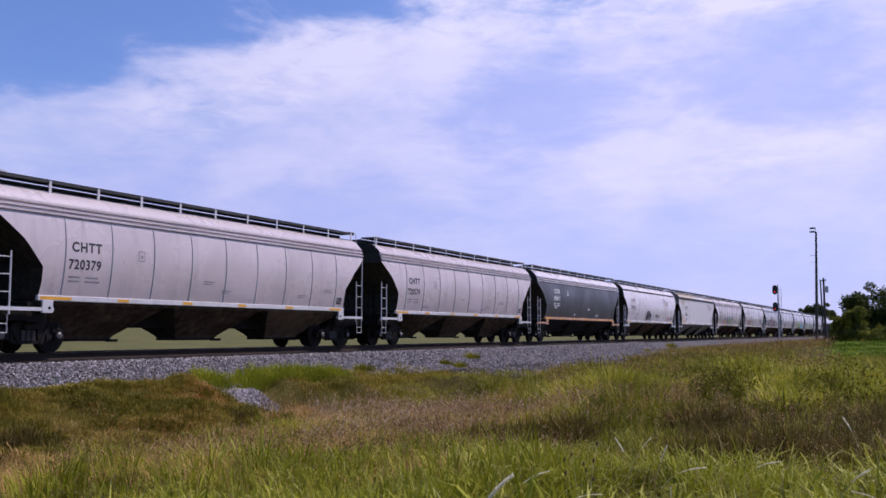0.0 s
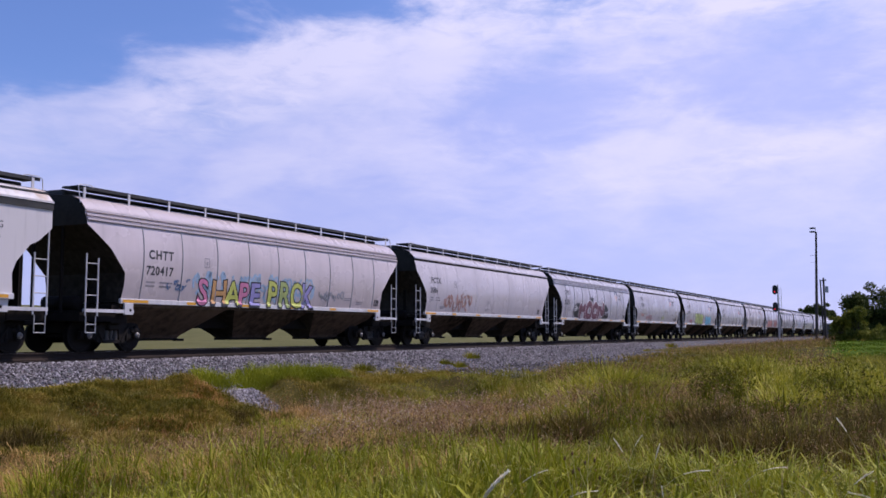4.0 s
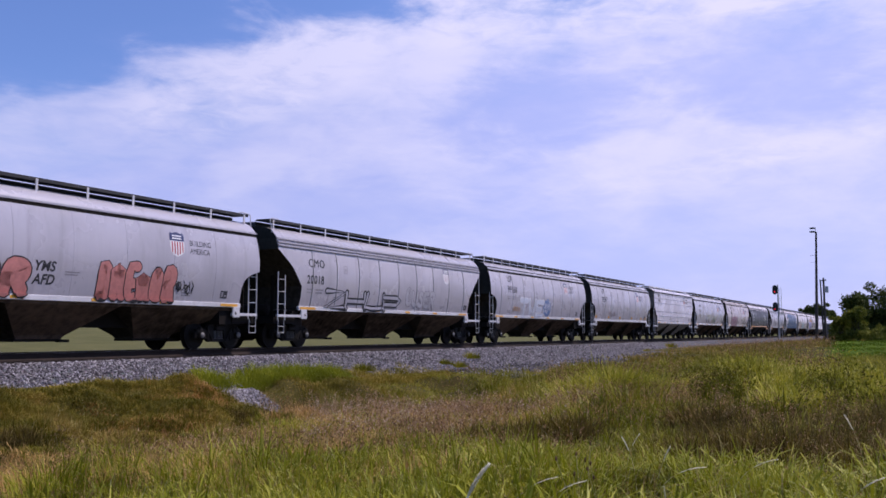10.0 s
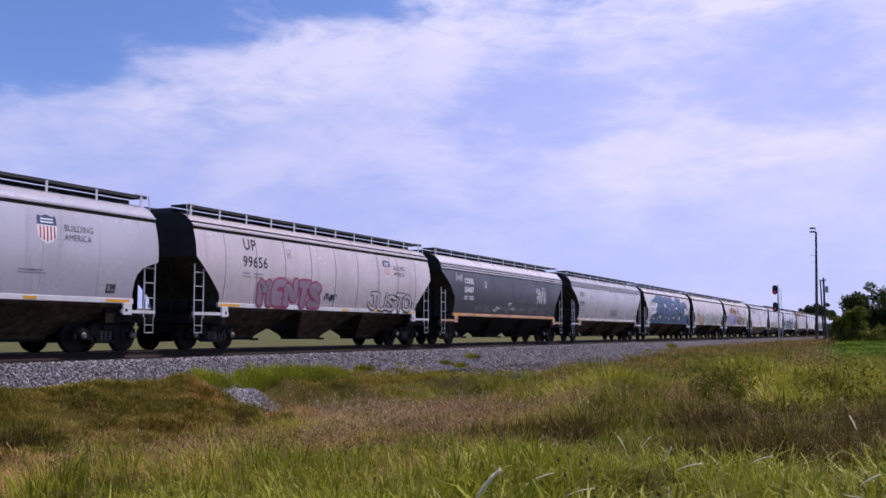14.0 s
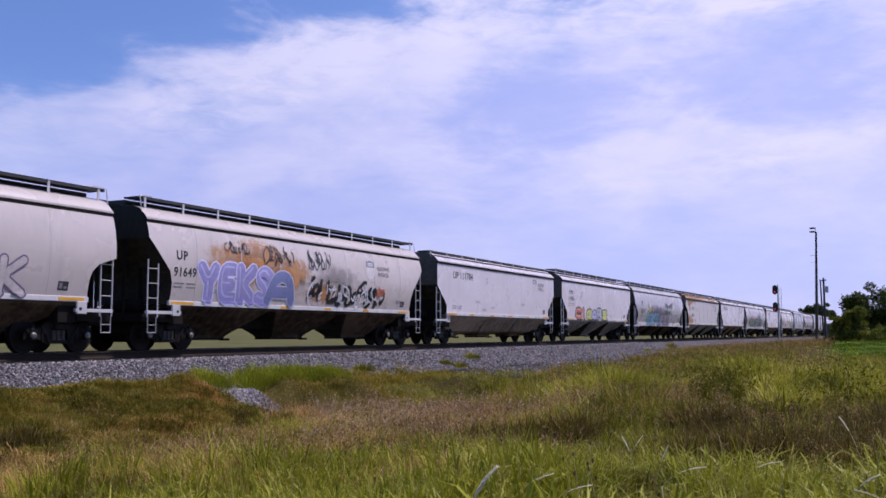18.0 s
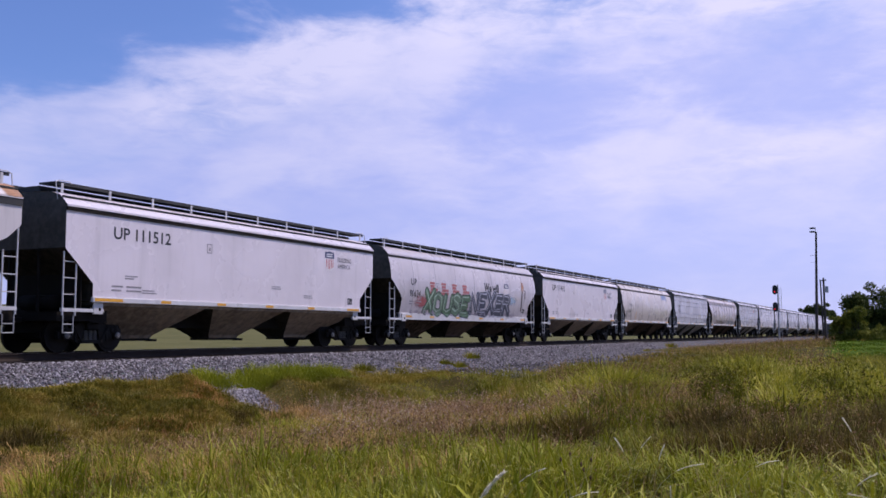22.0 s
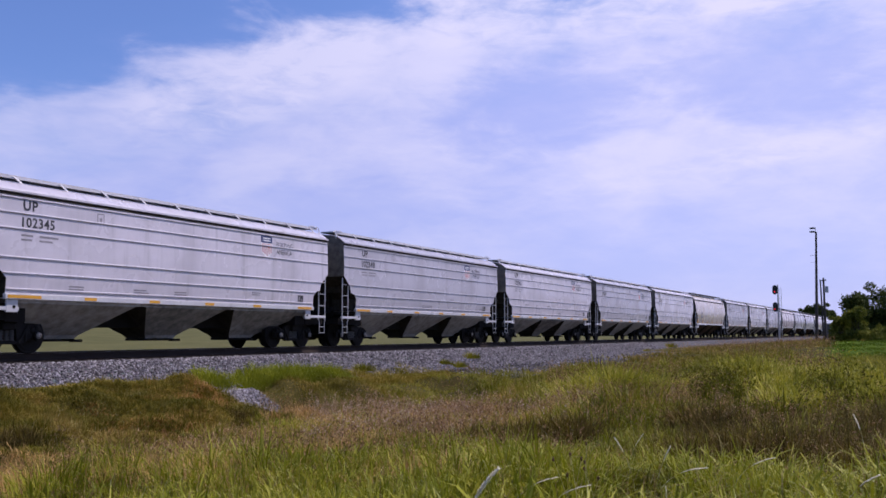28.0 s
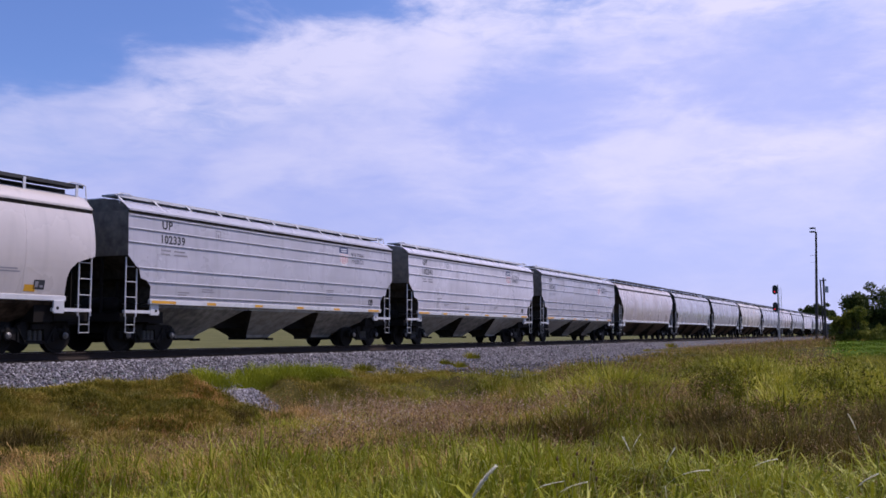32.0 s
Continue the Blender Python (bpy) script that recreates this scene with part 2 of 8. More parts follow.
CAP_STEEL = plain("worn_bearing_cap_steel", (0.20, 0.19, 0.18), 0.5, 0.6, 0.35)
WHITE_MARK = plain("white_stencil_paint", (0.70, 0.69, 0.68), 0.6, 0.0, 0.12)
RED = plain("emblem_red_paint", (0.42, 0.035, 0.045), 0.5, 0.0, 0.15)
NAVY = plain("emblem_blue_paint", (0.035, 0.045, 0.12), 0.5, 0.0, 0.15)
GALVANISED = plain("galvanised_steel", (0.34, 0.34, 0.34), 0.5, 0.5)
POLE_WOOD = plain("weathered_pole_wood", (0.060, 0.048, 0.040), 0.9)
SIGNAL_BLACK = plain("signal_black_paint", (0.012, 0.012, 0.013), 0.55)
RED_LENS = glow("lit_red_lens", (1.0, 0.02, 0.03), 1.0)


# ---- building helpers ----
def mesh_of(name, bm, mat, smooth=False):
    me = bpy.data.meshes.new(name)
    bm.to_mesh(me)
    bm.free()
    me.materials.append(mat)
    if smooth:
        me.polygons.foreach_set("use_smooth", [True] * len(me.polygons))
    return me


def part(name, bm, mat, parent, label="", smooth=False):
    """One mesh object under a thing or under a part."""
    me = bm if isinstance(bm, bpy.types.Mesh) else mesh_of(name, bm, mat, smooth)
    ob = new(name, me)
    ob.parent = parent
    return tagged(ob, label) if label else ob


def thing(name, m, label, category, group="", kind=""):
    ob = new(name)
    ob.matrix_basis = m
    ob.empty_display_size = 0.2
    return tagged(ob, label, category, group, kind)


def box(bm, x0, x1, y0, y1, z0, z1, bevel=0.0):
    made = bmesh.ops.create_cube(bm, size=1.0)["verts"]
    for v in made:
        v.co = Vector(((x0 + x1) / 2 + v.co.x * (x1 - x0), (y0 + y1) / 2 + v.co.y * (y1 - y0), (z0 + z1) / 2 + v.co.z * (z1 - z0)))
    if bevel:
        bmesh.ops.bevel(bm, geom=list({e for v in made for e in v.link_edges}), offset=bevel, segments=1, affect="EDGES")
    return bm


def boxed(*sizes, bevel=0.0):
    return box(bmesh.new(), *sizes, bevel=bevel)


def bar(bm, a, b, r, sides=6, r_end=None):
    """A round bar from a to b."""
    a, b = Vector(a), Vector(b)
    m = Matrix.Translation((a + b) / 2) @ (b - a).to_track_quat("Z", "Y").to_matrix().to_4x4()
    bmesh.ops.create_cone(bm, cap_ends=True, segments=sides, radius1=r, radius2=r if r_end is None else r_end, depth=(b - a).length, matrix=m)
    return bm


def prism(bm, outline, y0, y1):
    """An outline in x and z, drawn out from y0 to y1."""
    near, far = [bm.verts.new((x, y0, z)) for x, z in outline], [bm.verts.new((x, y1, z)) for x, z in outline]
    bm.faces.new(near)
    bm.faces.new(far[::-1])
    for k in range(len(outline)):
        bm.faces.new((near[k], far[k], far[(k + 1) % len(far)], near[(k + 1) % len(far)]))
    bmesh.ops.recalc_face_normals(bm, faces=bm.faces)
    return bm


def pieces(name, corners, faces, mat, label, category, kind="stuff"):
    """Very many small pieces in one mesh, from arrays."""
    me = bpy.data.meshes.new(name)
    me.vertices.add(len(corners))
    me.vertices.foreach_set("co", corners.astype(np.float32).ravel())
    sizes = np.array([f.shape[1] for f in faces]).repeat([f.shape[0] for f in faces])
    loops = np.concatenate([f.ravel() for f in faces])
    me.loops.add(len(loops))
    me.loops.foreach_set("vertex_index", loops.astype(np.int32))
    me.polygons.add(len(sizes))
    me.polygons.foreach_set("loop_start", np.concatenate(([0], np.cumsum(sizes)[:-1])).astype(np.int32))
    me.update(calc_edges=True)
    me.materials.append(mat)
    return tagged(new(name, me), label, category, kind=kind)


# ---- ground ----
TRACK_Y = 21.4
rng = np.random.default_rng(7)


def smooth_step(v, low, high):
    k = np.clip((v - low) / (high - low), 0, 1)
    return k * k * (3 - 2 * k)


def drift(x, y, scale, seed):
    """Smooth random patches, 0 to 1, some scale metres across."""
    table = np.random.default_rng(seed).random((64, 64))
    u, v = np.asarray(x) / scale + 31.0, np.asarray(y) / scale + 17.0
    i, j = np.floor(u).astype(int), np.floor(v).astype(int)
    f, g = u - i, v - j
    f, g = f * f * (3 - 2 * f), g * g * (3 - 2 * g)
    cell = lambda p, q: table[p % 64, q % 64]
    return (cell(i, j) * (1 - f) + cell(i + 1, j) * f) * (1 - g) + (cell(i, j + 1) * (1 - f) + cell(i + 1, j + 1) * f) * g


def rough_ground(x, y):
    swell = 0.13 * np.sin(0.55 * x + 0.4 * y) * np.cos(0.42 * y - 0.3 * x) + 0.05 * np.sin(1.7 * x + 0.9) * np.sin(1.4 * y + 0.5 * x)
    # cushions of matted grass on the bank
    bank = smooth_step(y, 10.5, 12.5) * (1 - smooth_step(y, 16.6, 17.5)) * smooth_step(x, 4, 8) * (1 - smooth_step(x, 30, 36))
    lumps = 0.60 * (drift(x, y, 1.3, 41) - 0.5) + 0.30 * (drift(x, y, 0.7, 42) - 0.5)
    return swell + bank * lumps + (1 - bank) * 0.12 * (drift(x, y, 1.1, 43) - 0.5)


def ground_height(x, y):
    """A shallow swale between the camera's verge and the ballast, which levels out farther along; fields beyond the
    track rise to fill the camera's view under the cars.
    """
    x, y = np.asarray(x, float), np.asarray(y, float)
    swale = np.interp(y, [-40, -5, 2, 5, 8, 11, 13.2, 15.2, 16.6, 17.6, 18.6, 24.4, 27.0, 60], [-0.7, -0.75, -0.85, -1.02, -1.28, -1.50, -1.55, -1.40, -1.18, -1.02, -0.80, -0.62, -1.15, -1.2])
    level = np.interp(y, [-40, 0, 6, 12, 15, 17.0, 18.6, 24.4, 27.0, 60], [-0.1, -0.22, -0.34, -0.62, -0.82, -0.86, -0.62, -0.62, -1.15, -1.2])
    k = smooth_step(x, 34, 80)
    spill = -0.36 * (1 - smooth_step(x, 19.0, 20.6)) * np.interp(y, [13.4, 15.4, 16.4, 17.6, 18.4], [0, 0.75, 1.0, 0.95, 0.0])
    calm = smooth_step(np.abs(y - 21.5), 3.4, 5.0) * (1 - smooth_step(np.hypot(x, y), 120, 200))
    hill = 14.0 * smooth_step(y, 32, 380)
    return swale * (1 - k) + level * k - spill + hill + rough_ground(x, y) * calm


def build_ground():
    xs = np.unique(np.concatenate((np.linspace(-4500, -60, 24), np.linspace(-60, -6, 30), np.arange(-6, 8, 0.35), np.arange(8, 36, 0.22), np.arange(36, 60, 0.35), np.linspace(60, 200, 90), np.geomspace(200, 4800, 30))))
    ys = np.unique(np.concatenate((np.linspace(-4500, -40, 24), np.linspace(-40, -3, 24), np.arange(-3, 10, 0.35), np.arange(10, 18, 0.2), np.arange(18, 28, 0.35), np.linspace(28, 80, 30), np.geomspace(80, 4800, 30))))
    gx, gy = np.meshgrid(xs, ys, indexing="ij")
    at = np.stack((gx, gy, ground_height(gx, gy)), -1).reshape(-1, 3)
    k = np.arange(len(xs) * len(ys)).reshape(len(xs), len(ys))
    quads = np.stack((k[:-1, :-1], k[1:, :-1], k[1:, 1:], k[:-1, 1:]), -1).reshape(-1, 4)
    ground = pieces("ground", at, [quads], ground_material(), "grassy verge with a shallow swale and fields rising beyond", "ground", "structure")
    ground.data.polygons.foreach_set("use_smooth", [True] * len(ground.data.polygons))


build_ground()


# ---- track ----
def ballast_height(y):
    return np.interp(np.abs(y - TRACK_Y), [0, 1.9, 2.25, 4.05], [-0.24, -0.24, -0.29, -1.0])


# a tongue of stones that has slid down from the ballast: half width at each distance from the line
SPILL_Y, SPILL_WIDE = [13.6, 14.2, 15.0, 16.0, 17.0, 17.8, 18.6], [0.1, 0.75, 0.95, 0.90, 0.42, 0.15, 0.1]


def build_track():
    stone = material("crushed_ballast_stone")
    spot = stone.add("ShaderNodeNewGeometry").outputs["Position"]
    cell = stone.add("ShaderNodeTexVoronoi", {"Vector": spot, "Scale": 17.0})
    tone = stone.mix(cell.outputs["Distance"], (0.13, 0.118, 0.122), (0.022, 0.020, 0.021))
    tone = stone.mix(0.35, tone, cell.outputs["Color"], "SOFT_LIGHT")
    # bed darkened along the track: the train's shade in the colour, plus oil
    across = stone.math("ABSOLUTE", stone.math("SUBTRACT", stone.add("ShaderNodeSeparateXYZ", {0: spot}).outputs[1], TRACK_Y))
    shade_and_oil = stone.ramp(stone.math("ADD", across, stone.math("MULTIPLY", stone.noise(spot, 1.5, 4.0), 0.5)), 1.55, 2.1, 0.9, 0.0)
    tone = stone.mix(shade_and_oil, tone, (0.016, 0.012, 0.010))
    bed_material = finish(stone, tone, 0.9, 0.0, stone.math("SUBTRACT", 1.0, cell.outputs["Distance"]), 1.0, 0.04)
    xs = np.concatenate((np.linspace(-400, 0, 20), np.arange(1, 90, 1.0), np.linspace(90, 1500, 60)))
    ys = TRACK_Y + np.array([-4.05, -3.4, -2.8, -2.25, -1.9, -1.0, 0, 1.0, 1.9, 2.25, 4.05])
    gx, gy = np.meshgrid(xs, ys, indexing="ij")
    at = np.stack((gx, gy, ballast_height(gy) + 0.015 * np.sin(gx * 2.1 + gy * 3)), -1).reshape(-1, 3)
    k = np.arange(len(xs) * len(ys)).reshape(len(xs), len(ys))
    quads = np.stack((k[:-1, :-1], k[1:, :-1], k[1:, 1:], k[:-1, 1:]), -1).reshape(-1, 4)
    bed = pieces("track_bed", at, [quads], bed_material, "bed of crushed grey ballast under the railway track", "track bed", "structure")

    # loose stones on the near shoulder
    tints = [(0.030, 0.027, 0.028), (0.085, 0.076, 0.079), (0.14, 0.127, 0.131), (0.21, 0.19, 0.192), (0.42, 0.39, 0.395), (0.085, 0.068, 0.062)]
    pebble = island_material("loose_ballast_stone", tints, 0.85, zone=0.1)
    count = 46000
    x = 9 + 66 * rng.random(count) ** 1.5
    y = rng.uniform(17.35, 19.75, count)
    z = ballast_height(y)
    scoop = 11000
    y2 = rng.uniform(13.7, 18.3, scoop)
    x2 = 20.6 + 0.42 * (y2 - 15) + rng.uniform(-1.15, 1.15, scoop) * np.interp(y2, SPILL_Y, SPILL_WIDE)
    x3, y3 = rng.uniform(33, 70, 9000), rng.uniform(14.9, 17.5, 9000)
    x2, y2 = np.concatenate((x2, x3)), np.concatenate((y2, y3))
    x, y, z = np.concatenate((x, x2)), np.concatenate((y, y2)), np.concatenate((z, ground_height(x2, y2) + 0.02))
    count = len(x)
    unit = np.array([(1, 0, 0), (-1, 0, 0), (0, 1, 0), (0, -1, 0), (0, 0, 1), (0, 0, -1)], float)
    shape = unit[None] * (0.55 + 0.9 * rng.random((count, 6, 1))) + rng.normal(0, 0.22, (count, 6, 3))
    turn = rng.uniform(0, 2 * np.pi, count)
    c, s = np.cos(turn)[:, None], np.sin(turn)[:, None]
    shape = np.stack((shape[..., 0] * c - shape[..., 1] * s, shape[..., 0] * s + shape[..., 1] * c, shape[..., 2] * 0.8), -1)
    size = 0.020 + 0.022 * rng.random((count, 1, 1))
    at = (shape * size + np.stack((x, y, z + 0.012), -1)[:, None]).reshape(-1, 3)
    tri = np.array([(0, 2, 4), (2, 1, 4), (1, 3, 4), (3, 0, 4), (2, 0, 5), (1, 2, 5), (3, 1, 5), (0, 3, 5)])
    pieces("ballast_stones", at, [(tri[None] + 6 * np.arange(count)[:, None, None]).reshape(-1, 3)], pebble, "loose angular grey ballast stones on the shoulder", "gravel")

    track = thing("railway_track", pose(0, 0, 0), "steel rails on creosoted wooden ties", "railway track", kind="structure")
    for side in (-1, 1):
        bm = bmesh.new()
        y = TRACK_Y + side * 0.752
        profile = [(-0.075, -0.205), (0.075, -0.205), (0.075, -0.18), (0.012, -0.135), (0.012, -0.045), (0.036, -0.035), (0.036, -0.004), (0.028, 0.0),
                   (-0.028, 0.0), (-0.036, -0.004), (-0.036, -0.035), (-0.012, -0.045), (-0.012, -0.135), (-0.075, -0.18)]
        ends = [[bm.verts.new((x, y + dy, z)) for dy, z in profile] for x in (-400, 1500)]
        for k in range(len(profile)):
            bm.faces.new((ends[0][k], ends[1][k], ends[1][k - 1], ends[0][k - 1]))
        bmesh.ops.recalc_face_normals(bm, faces=bm.faces)
        rail = part("rail", bm, RAIL_SIDE, track, "rust-brown steel rail")
        part("running_surface", boxed(-400, 1500, y - 0.026, y + 0.026, 0.0005, 0.002), TREAD, rail, "polished rail head")
    tie = mesh_of("tie", boxed(-0.115, 0.115, TRACK_Y - 1.3, TRACK_Y + 1.3, -0.38, -0.20, bevel=0.012), TIMBER)
    for k in range(230):
        part("tie", tie, None, track).location.x = 2 + 0.53 * k + random.uniform(-0.02, 0.02)


build_track()


# ---- hopper cars ----
class Kind:
    """A kind of covered hopper car: half length of the body, side outline, ribs, roof edge and end cut-out."""

    def __init__(self, half, sides, cut, ribs="", eave="line", bays=3, lean=0.0, posts=11, belly=False, board=0.64, rise=1.0, sill=(1.345, 1.485), foot=None):
        self.half, self.sides, self.cut, self.ribs, self.eave, self.bays, self.lean, self.posts, self.belly, self.board, self.rise, self.sill, self.foot = half, sides, cut, ribs, eave, bays, lean, posts, belly, board, rise, sill, foot or (2 * half - 3.2) / bays / 2 - 1.28
        self.top = sides[-1][1]

    def wide(self, z):
        """Half width at the height z."""
        return float(np.interp(z, [h for _, h in self.sides], [w for w, _ in self.sides]))

    def end(self, z):
        """How far the side reaches along the car at the height z."""
        return self.half - float(np.interp(z, [h for _, h in self.cut], [w for w, _ in self.cut]))

    def rows(self):
        return sorted({round(h, 3) for _, h in self.sides} | {round(h, 3) for _, h in self.cut if 1.38 <= h <= self.top})


BARREL_CURVE = np.polyfit([1.38, 1.75, 2.15, 2.65, 3.1, 3.5, 3.83], [1.42, 1.505, 1.565, 1.60, 1.58, 1.505, 1.40], 4)
BARREL = [(round(float(np.polyval(BARREL_CURVE, z)), 4), round(float(z), 3)) for z in np.linspace(1.38, 3.83, 13)]
SLAB = [(1.56, 1.38), (1.57, 2.2), (1.575, 3.0), (1.57, 3.83)]
BOWED = [(1.55, 1.38), (1.585, 1.9), (1.60, 2.6), (1.59, 3.2), (1.56, 3.98)]
ROUND_CUT = [(0.98, 1.38), (1.00, 1.65), (0.98, 2.0), (0.86, 2.35), (0.60, 2.62), (0.50, 2.72), (0.0, 3.28)]
STRAIGHT_CUT = [(1.34, 1.38), (1.38, 1.8), (1.36, 2.2), (0.78, 2.84), (0.08, 3.38), (0.0, 3.44)]
LOW_CUT = [(0.98, 1.38), (0.98, 1.84), (0.03, 2.70), (0.0, 2.75)]
SMALL_CUT = [(0.84, 1.38), (0.88, 1.62), (0.88, 1.94), (0.80, 2.18), (0.58, 2.38), (0.22, 2.50), (0.0, 2.56)]
ANGLE_CUT = [(1.22, 1.38), (1.26, 1.62), (1.18, 1.78), (0.60, 2.34), (0.05, 2.84), (0.0, 2.90)]
LEDGE_CUT = [(1.00, 1.38), (1.02, 1.98), (0.90, 2.14), (0.05, 2.78), (0.0, 2.83)]
PANEL_CUT = [(1.12, 1.38), (1.16, 1.98), (1.06, 2.26), (0.66, 2.72), (0.40, 2.84), (0.05, 3.14), (0.0, 3.20)]
STEP_CUT = [(0.92, 1.38), (0.92, 1.86), (0.76, 2.02), (0.52, 2.08), (0.44, 2.34), (0.36, 2.38), (0.0, 2.70)]
KINDS = {
    "ribbed": Kind(8.53, BARREL, STRAIGHT_CUT, ribs="upright", eave="stepped"),
    "stepped": Kind(8.45, BARREL, STRAIGHT_CUT, eave="stepped"),
    "smooth": Kind(8.48, BARREL, ROUND_CUT, ribs="faint"),
    "short": Kind(7.92, BARREL, SMALL_CUT, ribs="soft", posts=10),
    "seamed": Kind(7.88, BARREL, SMALL_CUT, ribs="seam", posts=14),
    "angled": Kind(7.88, BARREL, ANGLE_CUT, ribs="seam", posts=12),
    "capped": Kind(7.92, BARREL, LOW_CUT, ribs="faint", posts=14),
    "slab": Kind(7.85, SLAB, LOW_CUT, posts=10),
    "panel": Kind(8.36, SLAB, PANEL_CUT, ribs="faint"),
    "ledge": Kind(8.45, BARREL, LEDGE_CUT, ribs="faint", sill=(1.10, 1.39), foot=0.95),
    "banded": Kind(7.53, BOWED, STEP_CUT, ribs="level", lean=0.32, posts=11, board=0.44, rise=0.80),
    "flush": Kind(7.85, SLAB, LOW_CUT, posts=10, belly=True, board=0.47),
}


def loft(kind, xs_inset=0.0):
    rows = kind.rows()
    return [(z, kind.end(z) - xs_inset, kind.wide(z)) for z in rows]


def side_sheet(kind, side):
    bm = bmesh.new()
    columns = np.linspace(-1, 1, 13)
    grid = [[bm.verts.new((k * e, side * w, z)) for k in columns] for z, e, w in loft(kind)]
    for a, b in zip(grid, grid[1:]):
        for k in range(len(columns) - 1):
            face = bm.faces.new((a[k], a[k + 1], b[k + 1], b[k]) if side < 0 else (a[k + 1], a[k], b[k], b[k + 1]))
            face.smooth = True
    return bm


def end_sheet(kind, way, low, high):
    """The end wall, or the slope sheet below it, of the body's end that faces way."""
    bm = bmesh.new()
    rows = [r for r in loft(kind, 0.012) if low - 1e-4 <= r[0] <= high + 1e-4]
    grid = [[bm.verts.new((way * e, k * (w - 0.004), z)) for k in (-1, -0.5, 0, 0.5, 1)] for z, e, w in rows]
    for a, b in zip(grid, grid[1:]):
        for k in range(4):
            bm.faces.new((a[k], a[k + 1], b[k + 1], b[k]) if way > 0 else (a[k + 1], a[k], b[k], b[k + 1]))
    return bm


def roof_outline(kind):
    w = kind.wide(kind.top)
    line = ((w + 0.02, 0.0), (w + 0.015, 0.05), (w * 0.94, 0.17), (w * 0.82, 0.33), (w * 0.62, 0.43), (0.42, 0.46))
    return [(y, kind.top + kind.rise * z) for y, z in line]


def roof(kind):
    bm = bmesh.new()
    line = roof_outline(kind)
    line = [(-y, z) for y, z in line] + line[::-1]
    cols = np.linspace(-kind.half, kind.half, 11)
    grid = [[bm.verts.new((x, y, z)) for x in cols] for y, z in line]
    for a, b in zip(grid, grid[1:]):
        for k in range(len(cols) - 1):
            bm.faces.new((a[k], a[k + 1], b[k + 1], b[k])).smooth = True
    return bm


def roof_end(kind, way):
    bm = bmesh.new()
    line = roof_outline(kind)
    line = [(-y, z) for y, z in line] + line[::-1]
    bm.faces.new([bm.verts.new((way * (kind.half - 0.012), y, z - (0.004 if k else 0))) for k, (y, z) in enumerate(line)][::way])
    return bm


def hopper_bay(kind, centre, left, right, slope=0):
    """A funnel under the body: upright top band, sloping sides, narrow foot; or one of its two slope sheets alone."""
    bm = bmesh.new()
    top = kind.wide(1.38) - 0.03
    inner = lambda v: v - (0.20 if v < 2.4 and not kind.belly else 0.0)
    levels = [(left, right, top, 1.36), (left, right, top - 0.02, 1.27), (inner(left), inner(right), top - 0.02, 1.262)]
    levels += [(1.9, 1.9, 1.0, 0.60), (0.9, 0.9, 0.5, 0.44)] if kind.belly else []
    levels += [(kind.foot, kind.foot, 0.44, 0.46), (kind.foot - 0.10, kind.foot - 0.10, 0.38, 0.36)]
    rings = [[bm.verts.new((centre + (-a if sx < 0 else b), sy * hy, z)) for sx, sy in ((-1, -1), (1, -1), (1, 1), (-1, 1))] for a, b, hy, z in levels]
    for a, b in zip(rings, rings[1:]):
        for k in range(4):
            if (k == slope if slope else k % 2 == 0):
                bm.faces.new((b[k], b[(k + 1) % 4], a[(k + 1) % 4], a[k]))
    if not slope:
        bm.faces.new(rings[-1][::-1])
    for v in [v for v in bm.verts if not v.link_faces]:
        bm.verts.remove(v)
    return bm


def corner_rail(kind, way):
    """A bent handrail from the walkway's end down to the roof."""
    bm = bmesh.new()
    z, x = kind.top + kind.board, way * (kind.half - 0.02)
    spots = [(x - way * 0.55, -1.10, z + 0.05), (x - way * 0.45, -1.11, z + 0.09), (x - way * 0.08, -1.13, z + 0.08), (x + way * 0.03, -1.15, z + 0.03), (x + way * 0.01, -1.22, kind.top + 0.2)]
    for a, b in zip(spots, spots[1:]):
        bar(bm, a, b, 0.015, 6)
    return bm


def ladder(kind, way, side, top):
    bm = bmesh.new()
    x0, x1 = way * (kind.half - 0.03), way * (kind.half - 0.45)
    y = side * 1.50
    bar(bm, (x0, y, 0.98), (x0, y, top), 0.024)
    bar(bm, (x1, y, 0.98), (x1, y, 2.55), 0.024)
    for k in range(int((min(top, 2.6) - 1.0) / 0.43) + 1):
        bar(bm, (x0, y, 1.10 + 0.43 * k), (x1, y, 1.10 + 0.43 * k), 0.015, 5)
    return bm


def stirrup(kind, way, side):
    bm = bmesh.new()
    x0, x1, y = way * (kind.half - 0.06), way * (kind.half - 0.40), side * 1.50
    for x in (x0, x1):
        bar(bm, (x, y, 0.98), (x, y, 0.52), 0.016, 5)
    for z in (0.53, 0.75):
        bar(bm, (x0, y, z), (x1, y, z), 0.016, 5)
    return bm


